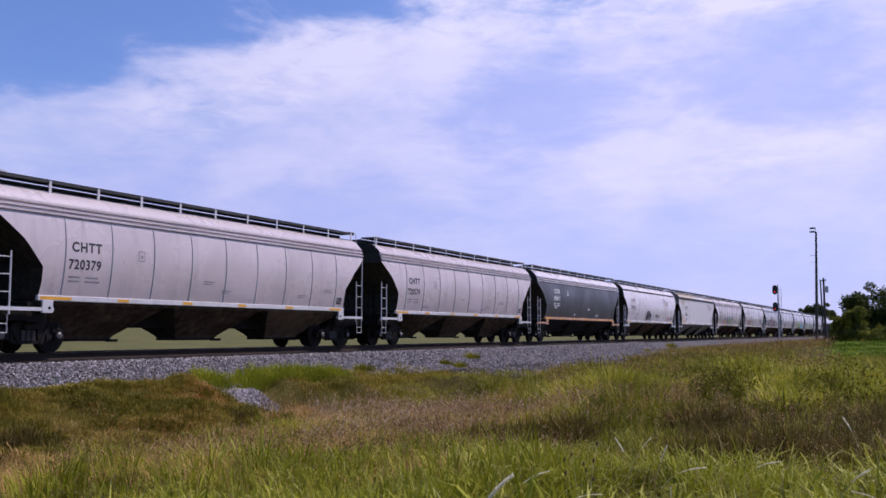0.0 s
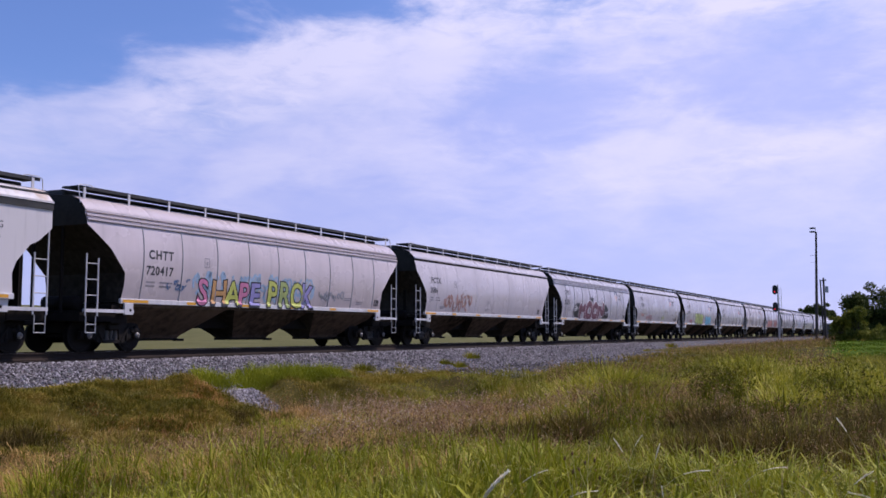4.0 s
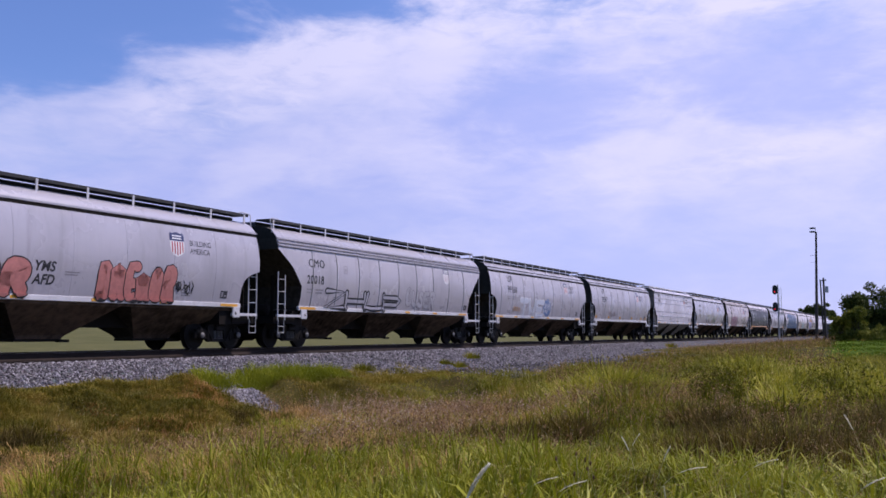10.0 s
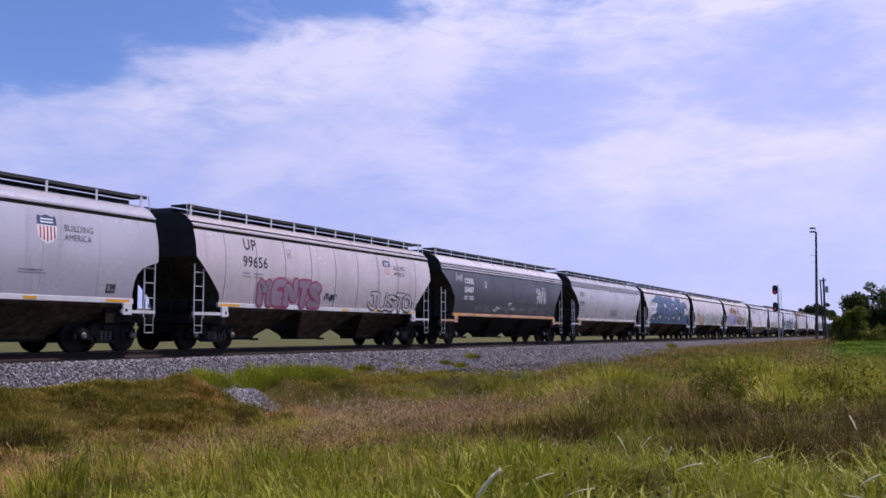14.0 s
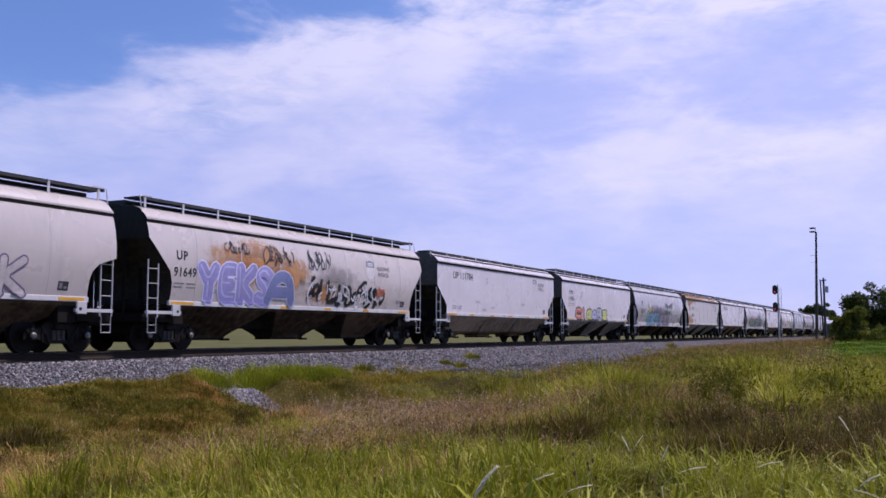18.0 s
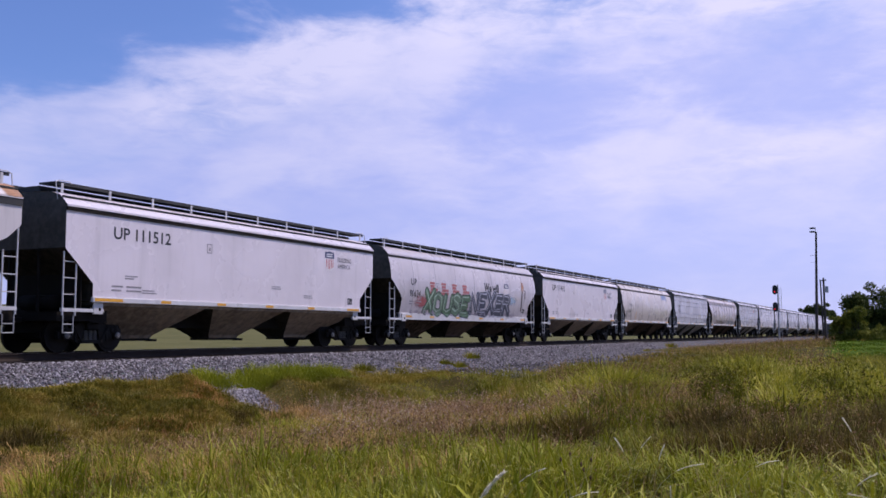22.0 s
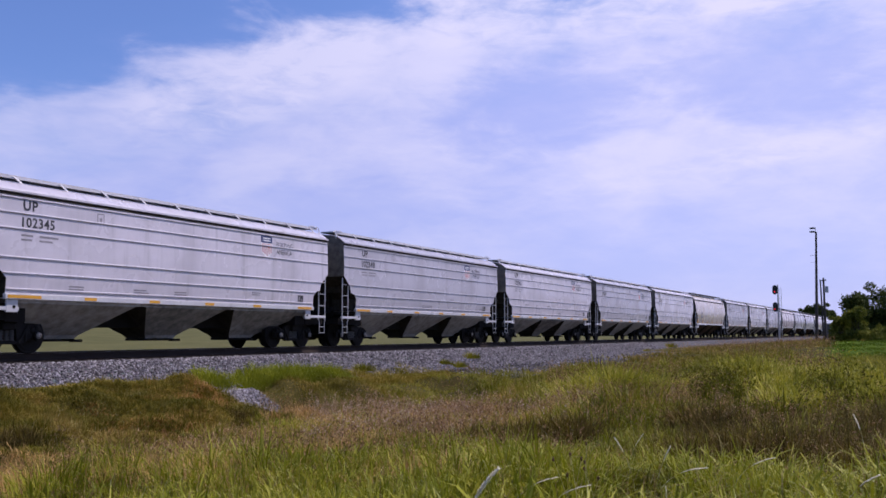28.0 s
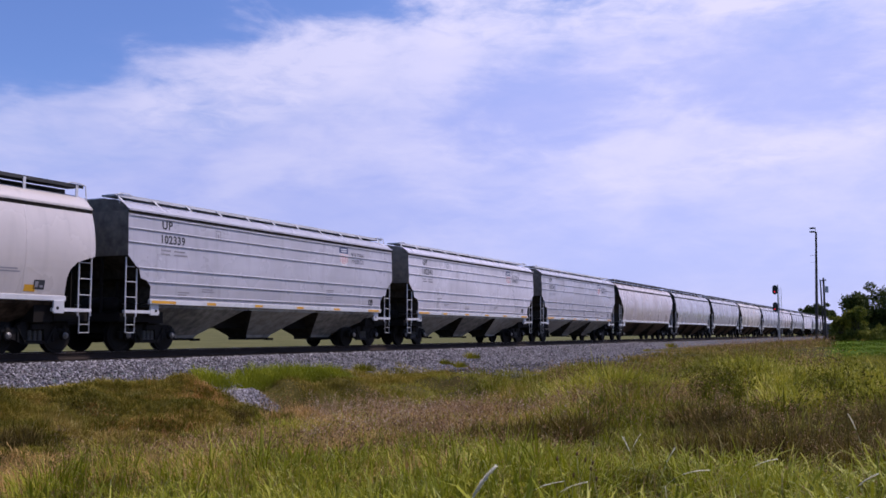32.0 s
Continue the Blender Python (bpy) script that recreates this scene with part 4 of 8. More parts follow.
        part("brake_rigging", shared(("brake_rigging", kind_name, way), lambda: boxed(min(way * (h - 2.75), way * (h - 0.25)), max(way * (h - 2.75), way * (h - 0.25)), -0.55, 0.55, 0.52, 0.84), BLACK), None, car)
        inset = 0.72 * kind.cut[0][0]
        reach = float(np.interp(-inset, [-w for w, z in kind.cut if z > 1.9], [z for w, z in kind.cut if z > 1.9])) - 0.04
        plated = kind_name in ("short", "slab", "flush", "ledge", "panel")
        brace = lambda: box(bar(bar(bmesh.new(), (way * (h - 0.06), -0.55, 1.05), (way * (h - 0.06), -0.55, break_z), 0.05, 6), (way * (h - 0.06), 0.55, 1.05), (way * (h - 0.06), 0.55, break_z), 0.05, 6),
                            min(way * (h - inset), way * (h - inset - 0.03)), max(way * (h - inset), way * (h - inset - 0.03)), *((-1.42, 1.42) if plated else (-0.62, -0.50)), 1.06, reach)
        part("end_brace", shared(("end_brace", kind_name, way), brace, BLACK), None, car)
        if not remote:
            part("corner_rail", shared(("corner_rail", kind_name, way), lambda: corner_rail(kind, way), TRIM), None, car, "white bent corner handrail")
        coupler = lambda: box(boxed(min(way * h, way * (h + 0.5)), max(way * h, way * (h + 0.5)), -0.09, 0.09, 0.78, 0.95, bevel=0.02), min(way * (h + 0.42), way * (h + 0.645)), max(way * (h + 0.42), way * (h + 0.645)), -0.17, 0.17, 0.72, 1.02, bevel=0.04)
        part("coupler", shared(("coupler", kind_name, way), coupler, WHEEL), None, car)
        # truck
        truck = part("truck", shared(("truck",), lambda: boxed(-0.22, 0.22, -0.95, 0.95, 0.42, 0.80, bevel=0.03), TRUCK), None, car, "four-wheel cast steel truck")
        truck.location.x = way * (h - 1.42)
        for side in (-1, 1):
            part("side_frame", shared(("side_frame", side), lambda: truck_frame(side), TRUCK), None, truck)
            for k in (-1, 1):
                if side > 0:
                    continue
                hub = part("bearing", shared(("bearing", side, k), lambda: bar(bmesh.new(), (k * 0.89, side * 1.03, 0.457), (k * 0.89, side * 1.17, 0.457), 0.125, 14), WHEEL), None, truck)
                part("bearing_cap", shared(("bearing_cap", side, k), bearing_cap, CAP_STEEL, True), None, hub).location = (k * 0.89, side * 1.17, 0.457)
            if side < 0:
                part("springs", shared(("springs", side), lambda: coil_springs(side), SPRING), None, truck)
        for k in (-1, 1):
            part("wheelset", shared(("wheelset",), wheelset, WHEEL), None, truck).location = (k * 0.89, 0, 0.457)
    pitch = (2 * h - 3.2) / kind.bays
    outer = kind.end(1.40) - 0.06 - pitch * (kind.bays - 1) / 2
    for k in range(kind.bays):
        c = (k - (kind.bays - 1) / 2) * pitch
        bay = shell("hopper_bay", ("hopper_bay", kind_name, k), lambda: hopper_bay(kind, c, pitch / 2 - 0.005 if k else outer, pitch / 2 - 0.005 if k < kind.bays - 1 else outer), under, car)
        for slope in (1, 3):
            part("slope_sheet", shared(("bay_slope", kind_name, k, slope), lambda: hopper_bay(kind, c, pitch / 2 - 0.005 if k else outer, pitch / 2 - 0.005 if k < kind.bays - 1 else outer, slope), SHADE_GRIME if not kind.belly else under), None, bay, "hopper slope sheet darkened for shade and grime")
        part("outlet_gate", shared(("outlet_gate", kind_name, k), lambda: box(boxed(c - kind.foot + 0.04, c + kind.foot - 0.04, -0.38, 0.38, 0.29, 0.362, bevel=0.01), c + kind.foot - 0.2, c + kind.foot + 0.14, -0.46, -0.3, 0.27, 0.345), BLACK), None, bay)
        if k:
            d = c - pitch / 2
            saddle = 0.68 if kind.sill[0] > 1.2 else 0.80
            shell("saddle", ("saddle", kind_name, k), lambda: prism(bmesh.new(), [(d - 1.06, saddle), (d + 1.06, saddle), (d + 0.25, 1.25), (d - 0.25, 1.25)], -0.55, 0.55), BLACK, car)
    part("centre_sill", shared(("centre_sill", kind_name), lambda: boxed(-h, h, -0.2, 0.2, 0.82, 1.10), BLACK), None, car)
    part("air_tank", shared(("air_tank", kind_name), lambda: bar(bmesh.new(), (-h + 0.5, 0.5, 1.35), (-h + 0.5, -0.7, 1.35), 0.2, 12), BLACK, True), None, car)
    # ribs
    if kind.ribs == "upright":
        for k in range(9):
            x = (k - 4) * 1.62
            part("rib", shared(("rib", kind_name, k), lambda: on_rib(kind, x, 0.022, 0.02), RIB_GREY), None, car)
    elif kind.ribs == "seam":
        for k in range(9):
            x = (k - 4) * 1.62
            part("seam", shared(("seam", kind_name, k), lambda: on_rib(kind, x, 0.018, 0.012), RIB_GREY), None, car)
    elif kind.ribs in ("faint", "soft"):
        step, deep = (2.15, 0.006) if kind.ribs == "faint" else (1.9, 0.003)
        for k in range(7):
            x = (k - 3) * step
            shell("seam", ("seam", kind_name, k), lambda: on_rib(kind, x, 0.03, deep), colour, car)
    elif kind.ribs == "level":
        for z in (1.60, 1.99, 2.38, 3.09, 3.48, 3.85):
            e, w = kind.end(z) - 0.02, kind.wide(z)
            for side in (-1, 1):
                shell("rib", ("rib", kind_name, z, side), lambda: boxed(-e, e, min(side * w, side * (w + 0.03)), max(side * w, side * (w + 0.03)), z - 0.02, z + 0.025, bevel=0.012), colour, car)
    if tape:
        e = kind.end(1.40)
        spots = [(-e + 0.05, 1.0)] + [(-e + 0.05 + (2 * e - 1.2) * k / 5, 0.42) for k in range(1, 5)] + [(e - 1.0, 0.85)]
        for x, a in spots:
            part("reflector", shared(("reflector", kind_name, round(x, 2)), lambda: on_tape(kind, x, a), YELLOW), None, car, "yellow reflective strip")
    return car, kind


def on_rib(kind, x, wide, deep):
    bm = bmesh.new()
    rows = [z for z in kind.rows() if kind.end(z) > abs(x) + 0.05]
    ring = [[bm.verts.new((x + dx, -kind.wide(z) - dy, z)) for dx, dy in ((-wide, -0.01), (-wide * 0.5, deep), (wide * 0.5, deep), (wide, -0.01))] for z in rows]
    for a, b in zip(ring, ring[1:]):
        for k in range(3):
            bm.faces.new((a[k], a[k + 1], b[k + 1], b[k]))
    return bm


def on_tape(kind, x, length):
    w = kind.wide(1.40) + 0.05
    z = (kind.sill[0] + kind.sill[1]) / 2
    return boxed(x, x + length, -w - 0.006, -w + 0.002, z - 0.04, z + 0.04)


def marks(kind, car, mark, number, x, z, z_number, size, tone=LETTER):
    """Reporting mark and number, and the small print below them as plain bars."""
    if not z_number:
        part("lettering", on_side(flat_words(mark + " " + number, size / 0.7, 0.008, 0, 1.08, 1.0), kind, x, z), tone, car)
        low = 1.78
    else:
        # the letter M cannot be fattened: two thin layers make it bold
        for step, lift in ((0.0, 0.004), (0.022, 0.005)) if "M" in mark else ((0.0, 0.004),):
            part("lettering", on_side(flat_words(mark, size / 0.7, 0.0 if "M" in mark else 0.012, 0, 1.0, 1.16), kind, x + 0.04 + step, z, lift), tone, car)
        part("lettering", on_side(flat_words(number, size / 0.7, 0.010, 0, 0.96, 1.10), kind, x - 0.04, z_number), tone, car)
        low = z_number - 0.24
    soft = GREY_MARK if tone is LETTER else tone
    luck = random.Random(number)
    part("notice_square", on_side(strips([(0, 0, 0.25, 0.028), (0, 0.27, 0.25, 0.028), (0, 0.028, 0.028, 0.242), (0.222, 0.028, 0.028, 0.242), (0.09, 0.08, 0.08, 0.10)]), kind, x + (2.45 if z_number else 3.9), z - 0.12), soft, car)
    for k in range(2):
        part("small_print", on_side(strips([(0, 0, luck.uniform(0.32, 0.45), 0.05), (0.55, 0, luck.uniform(0.4, 0.6), 0.05)]), kind, x, max(low, 1.7) - 0.11 * k), soft, car)


def slogan(kind, car, x, z, size=0.17, tone=LETTER):
    part("slogan", on_side(flat_words("BUILDING", size / 0.7, 0, 0, 0.9), kind, x, z), tone, car)
    part("slogan", on_side(flat_words("AMERICA", size / 0.7, 0, 0, 0.9), kind, x, z - size * 1.45), tone, car)


def small_marks(kind, car, seed, tone=GREY_MARK):
    """Boxes of unreadable small print low on the side."""
    luck = random.Random(seed)
    for k in range(4):
        x = luck.uniform(-kind.half + 2.0, kind.half - 2.0)
        part("small_print", on_side(strips([(0, 0.09, 0.5, 0.035), (0, 0.02, luck.uniform(0.3, 0.6), 0.035)]), kind, x, luck.choice((1.62, 1.75, 2.0))), tone, car)
    panel = part("notice_panel", on_side(strips([(0, 0, 0.34, 0.24)]), kind, kind.half - 1.9, 1.62), LETTER, car, "small black notice panel")
    part("print_lines", on_side(strips([(0.04, 0.04, 0.10, 0.15), (0.19, 0.04, 0.10, 0.06)]), kind, kind.half - 1.9, 1.63, 0.008), GREY_MARK, panel)


# ---- the train ----
def tint(r, g, b, soil=0.5, **more):
    return paint("hopper_paint", (r * 1.0, g * 0.935, b * 0.975), soil=soil, **more)


PALE = tint(0.54, 0.52, 0.515, 0.6)
BEIGE = tint(0.55, 0.50, 0.475, 0.55)
LIGHT = tint(0.66, 0.635, 0.63, 0.33)
BRUSHED = tint(0.60, 0.59, 0.60, 0.75)
SILVER = tint(0.46, 0.46, 0.475, 0.65)
GREY = tint(0.44, 0.435, 0.44, 0.55)
CREAM = tint(0.58, 0.54, 0.48, 0.4)
CHARCOAL = tint(0.045, 0.048, 0.052, 0.3, dirt=(0.09, 0.085, 0.08), rough=0.42)
RUSTY = rusted_paint("rust_stained_paint", (0.56, 0.51, 0.50), 0.88, 0.165, (0.42, 0.185, 0.065))
STAINED = rusted_paint("yellow_stained_paint", (0.58, 0.54, 0.53), 0.50, 0.12, (0.56, 0.36, 0.19))
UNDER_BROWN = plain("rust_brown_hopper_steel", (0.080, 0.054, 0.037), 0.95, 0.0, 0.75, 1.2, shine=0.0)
UNDER_GREY = plain("mottled_grey_hopper_paint", (0.29, 0.26, 0.22), 0.95, 0.0, 0.55, 1.2, shine=0.0)
UNDER_TAN = plain("mottled_tan_hopper_paint", (0.25, 0.185, 0.13), 0.95, 0.0, 0.5, 1.5, shine=0.0)
# leading ends face away from the sun: their shade is in these colours
END_GREY = plain("shade_grey_end_wall", (0.105, 0.096, 0.082), 0.8, 0.0, 0.4, 2.0, shine=0.15)
END_BLACK = plain("shade_black_end_wall", (0.033, 0.032, 0.027), 0.8, 0.0, 0.4, 2.0, shine=0.15)
END_TAN = plain("shade_tan_end_wall", (0.185, 0.160, 0.132), 0.8, 0.0, 0.5, 1.2, shine=0.15)
ORANGE_TRIM = plain("faded_orange_sill_paint", (0.46, 0.25, 0.15), 0.6)

# kind, body paint, underside colour, end colour with its shade, middle of the car along the track at the start, label,
# lettering
CARS = []


def consist(*row):
    """The next car of the train."""
    CARS.append(row)


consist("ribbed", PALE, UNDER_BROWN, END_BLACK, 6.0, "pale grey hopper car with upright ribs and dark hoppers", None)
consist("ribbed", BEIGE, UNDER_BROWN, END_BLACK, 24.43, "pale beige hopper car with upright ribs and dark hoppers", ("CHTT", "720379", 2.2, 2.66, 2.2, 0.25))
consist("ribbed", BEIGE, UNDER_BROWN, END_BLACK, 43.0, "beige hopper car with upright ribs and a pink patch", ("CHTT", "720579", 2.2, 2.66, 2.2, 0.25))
consist("stepped", CHARCOAL, BLACK, END_BLACK, 61.1, "charcoal grey hopper car with white lettering", ("COER", "354815", 2.6, 2.95, 2.52, 0.25))
consist("smooth", LIGHT, UNDER_BROWN, END_BLACK, 79.4, "light grey smooth hopper car with a black tag", ("CHTT", "721426", 1.75, 2.85, 2.35, 0.29))
consist("panel", STAINED, UNDER_GREY, END_TAN, 97.55, "off-white hopper car with rust stains at its roof edge", ("CMO", "20664", 2.45, 2.74, 2.12, 0.32))
consist("ribbed", BEIGE, UNDER_BROWN, END_BLACK, 115.65, "beige ribbed hopper car with rainbow graffiti", ("CHTT", "720417", 2.2, 2.66, 2.2, 0.25))
consist("smooth", PALE, UNDER_BROWN, END_BLACK, 134.4, "pale grey smooth hopper car with pinkish graffiti", ("FCTX", "3086", 1.3, 2.8, 2.35, 0.25))
consist("ribbed", SILVER, UNDER_BROWN, END_BLACK, 152.4, "grey ribbed hopper car with large maroon and white graffiti", ("CMO", "20281", 1.75, 2.92, 2.32, 0.3))
consist("short", SILVER, UNDER_BROWN, END_BLACK, 170.1, "silver-grey smooth hopper car with small tags", ("CMO", "112301", 1.7, 3.1, 2.62, 0.27))
consist("smooth", SILVER, UNDER_BROWN, END_BLACK, 187.8, "silver-grey hopper car with green and blue graffiti", ("CHTT", "721173", 1.75, 2.85, 2.35, 0.29))
consist("smooth", SILVER, UNDER_BROWN, END_BLACK, 206.1, "silver-grey streaked smooth hopper car", ("CHTT", "720970", 1.75, 2.85, 2.35, 0.3))
consist("seamed", PALE, UNDER_BROWN, END_BLACK, 223.85, "light grey hopper car with thin upright seams", ("UP", "99289", 2.3, 3.27, 2.70, 0.36))
consist("short", SILVER, UNDER_BROWN, END_BLACK, 241.15, "grey hopper car with salmon pink graffiti", ("CMO", "112446", 1.7, 3.1, 2.62, 0.27))
consist("ribbed", GREY, UNDER_BROWN, END_BLACK, 258.75, "grey ribbed hopper car with grey block graffiti", ("CMO", "20018", 1.7, 2.92, 2.32, 0.3))
consist("seamed", SILVER, UNDER_BROWN, END_BLACK, 276.45, "silver-grey seamed hopper car with white and blue graffiti", ("UP", "99160", 2.3, 3.27, 2.70, 0.36))
consist("seamed", SILVER, UNDER_BROWN, END_BLACK, 293.6, "silver-grey seamed hopper car with yellow reflectors", ("UP", "99343", 2.3, 3.27, 2.70, 0.36))
consist("banded", BRUSHED, UNDER_GREY, END_TAN, 310.4, "bright silver hopper car with level ribs", ("UP", "102351", 1.3, 3.57, 3.15, 0.24))
consist("short", SILVER, UNDER_BROWN, END_BLACK, 327.15, "silver-grey smooth hopper car with black and green tags", ("CMO", "112117", 1.75, 3.1, 2.62, 0.27))
consist("angled", BEIGE, UNDER_BROWN, END_BLACK, 344.6, "beige-grey hopper car with maroon graffiti and a black tag", ("UP", "99656", 2.3, 3.27, 2.70, 0.36))
consist("stepped", CHARCOAL, BLACK, END_BLACK, 362.2, "charcoal grey hopper car with pale scribbled tags", ("COER", "354807", 2.4, 2.95, 2.52, 0.25))
consist("stepped", GREY, UNDER_BROWN, END_BLACK, 381.0, "grey hopper car with stepped roof edge", ("CMO", "20309", 1.3, 2.92, 2.32, 0.3))
consist("smooth", BEIGE, UNDER_BROWN, END_BLACK, 399.2, "beige hopper car with very large blue graffiti", ("CHTT", "721265", 1.75, 2.85, 2.35, 0.29))
consist("short", CREAM, UNDER_BROWN, END_BLACK, 417.1, "cream smooth hopper car with red and teal tags", ("CMO", "101099", 1.85, 2.62, 2.2, 0.25))
consist("smooth", CREAM, UNDER_BROWN, END_BLACK, 434.8, "cream hopper car with purple and orange graffiti", ("UP", "91649", 1.05, 2.72, 2.22, 0.27))
consist("flush", LIGHT, UNDER_TAN, END_GREY, 452.68, "white flat-sided hopper car with tan hoppers", ("UP", "111784", 1.64, 3.12, None, 0.33))
consist("slab", LIGHT, UNDER_GREY, END_GREY, 469.9, "white flat-sided hopper car with yellow and purple graffiti", ("CMO", "113336", 1.3, 3.0, 2.6, 0.25))
consist("ledge", GREY, UNDER_BROWN, END_GREY, 487.6, "grey hopper car lettered with a slogan and blue graffiti", ("UP", "90693", 1.7, 2.72, 2.12, 0.36))
consist("panel", RUSTY, UNDER_GREY, END_TAN, 505.8, "off-white hopper car with heavy orange rust at its leading end", ("CMO", "20850", 2.45, 2.74, 2.12, 0.32))
consist("slab", LIGHT, UNDER_TAN, END_GREY, 523.4, "white flat-sided hopper car with tan hoppers", ("UP", "111512", 1.64, 3.12, None, 0.33))
consist("ledge", PALE, UNDER_BROWN, END_GREY, 541.2, "white hopper car with green and black graffiti", ("UP", "90634", 1.7, 2.62, 2.12, 0.28))
consist("slab", LIGHT, UNDER_TAN, END_GREY, 558.8, "white flat-sided hopper car with tan hoppers", ("UP", "111412", 1.64, 3.12, None, 0.33))
consist("capped", CREAM, UNDER_BROWN, END_GREY, 575.8, "cream smooth hopper car with blue lettering at its end", ("CMO", "22368", 1.7, 2.55, 2.1, 0.23))
consist("banded", SILVER, UNDER_GREY, END_TAN, 592.45, "silver hopper car with level ribs", ("CMO", "105156", 1.31, 2.86, 2.46, 0.26))
consist("ribbed", BEIGE, UNDER_BROWN, END_BLACK, 609.8, "beige ribbed hopper car with black scrawled graffiti", ("CHTT", "720435", 2.2, 2.66, 2.2, 0.25))
consist("banded", SILVER, UNDER_GREY, END_TAN, 627.35, "silver hopper car with level ribs", ("UP", "102344", 1.3, 3.57, 3.15, 0.24))
consist("banded", BRUSHED, UNDER_GREY, END_TAN, 643.75, "silver hopper car with level ribs", ("UP", "102346", 1.3, 3.57, 3.15, 0.24))
consist("banded", BRUSHED, UNDER_GREY, END_TAN, 659.9, "silver hopper car with level ribs", ("UP", "102345", 1.3, 3.57, 3.15, 0.24))
consist("banded", SILVER, UNDER_GREY, END_TAN, 676.1, "silver hopper car with level ribs", ("UP", "102348", 1.3, 3.57, 3.15, 0.24))
consist("banded", BRUSHED, UNDER_GREY, END_TAN, 692.3, "silver hopper car with level ribs", ("UP", "102347", 1.3, 3.57, 3.15, 0.24))
consist("banded", SILVER, UNDER_GREY, END_TAN, 708.5, "silver hopper car with level ribs", ("UP", "102349", 1.3, 3.57, 3.15, 0.24))
consist("banded", BRUSHED, UNDER_GREY, END_TAN, 724.9, "silver hopper car with level ribs", ("UP", "102350", 1.3, 3.57, 3.15, 0.24))
consist("short", CREAM, UNDER_BROWN, END_GREY, 741.75, "cream hopper car with dark blue lettering and yellow spots", ("CMO", "112720", 2.28, 2.35, 2.03, 0.24))
consist("banded", SILVER, UNDER_GREY, END_TAN, 758.4, "silver hopper car with level ribs", ("UP", "102339", 1.3, 3.57, 3.15, 0.24))
consist("banded", BRUSHED, UNDER_GREY, END_TAN, 774.95, "silver hopper car with level ribs", ("UP", "102341", 1.3, 3.57, 3.15, 0.24))
consist("banded", SILVER, UNDER_GREY, END_TAN, 791.4, "silver hopper car with level ribs", ("UP", "102342", 1.3, 3.57, 3.15, 0.24))
consist("smooth", BEIGE, UNDER_BROWN, END_BLACK, 808.9, "beige smooth hopper car", None)
consist("short", SILVER, UNDER_BROWN, END_BLACK, 826.6, "grey smooth hopper car with a dark patch", None)
consist("smooth", SILVER, UNDER_BROWN, END_BLACK, 844.4, "grey smooth hopper car", None)
consist("smooth", CREAM, UNDER_BROWN, END_BLACK, 862.7, "cream smooth hopper car", None)
consist("smooth", SILVER, UNDER_BROWN, END_BLACK, 881.0, "grey smooth hopper car", None)
consist("short", BEIGE, UNDER_BROWN, END_BLACK, 898.7, "beige smooth hopper car", None)
consist("smooth", SILVER, UNDER_BROWN, END_BLACK, 916.4, "grey smooth hopper car", None)
consist("slab", LIGHT, UNDER_BROWN, END_GREY, 934.1, "white flat-sided hopper car", None)
consist("smooth", SILVER, UNDER_BROWN, END_BLACK, 951.9, "grey smooth hopper car", None)
consist("smooth", BEIGE, UNDER_BROWN, END_BLACK, 970.2, "beige smooth hopper car", None)
consist("short", SILVER, UNDER_BROWN, END_BLACK, 987.9, "grey smooth hopper car", None)
consist("smooth", SILVER, UNDER_BROWN, END_BLACK, 1005.6, "grey smooth hopper car", None)
consist("smooth", BEIGE, UNDER_BROWN, END_BLACK, 1023.9, "beige smooth hopper car", None)
# emblem: distance from the trailing end, height
EMBLEMS = {"smooth": (4.5, 3.04), "seamed": (3.94, 3.25), "angled": (3.94, 3.15), "short": (4.0, 3.15), "banded": (3.77, 3.46), "slab": (3.2, 3.2), "flush": (3.2, 3.2), "ledge": (3.85, 2.85), "panel": (3.0, 3.05), "ribbed": (3.93, 3.14)}
WITH_EMBLEM = ("721426", "20664", "112301", "721173", "720970", "112446", "112117", "20850", "721265", "20018", "20281")
TRAIN = []
MAROON, SALMON, OFFWHITE, INK = (0.135, 0.042, 0.062), (0.50, 0.19, 0.16), (0.66, 0.64, 0.66), (0.018, 0.018, 0.022)
SKY_BLUE, LIME, LEMON = (0.16, 0.46, 0.62), (0.36, 0.42, 0.15), (0.50, 0.52, 0.12)
PINK, LILAC, AMBER, STEEL_BLUE = (0.58, 0.20, 0.32), (0.30, 0.27, 0.52), (0.55, 0.30, 0.12), (0.050, 0.100, 0.190)


FADED_RED, FADED_NAVY = plain("faded_emblem_red", (0.55, 0.43, 0.45), 0.6, 0.0, 0.1), plain("faded_emblem_blue", (0.20, 0.19, 0.24), 0.6, 0.0, 0.1)


def polygon(points):
    """A flat shape in x and z."""
    bm = bmesh.new()
    bm.faces.new([bm.verts.new((u, 0, v)) for u, v in points])
    bm.normal_update()
    bmesh.ops.triangulate(bm, faces=bm.faces[:], ngon_method="EAR_CLIP")
    return bm


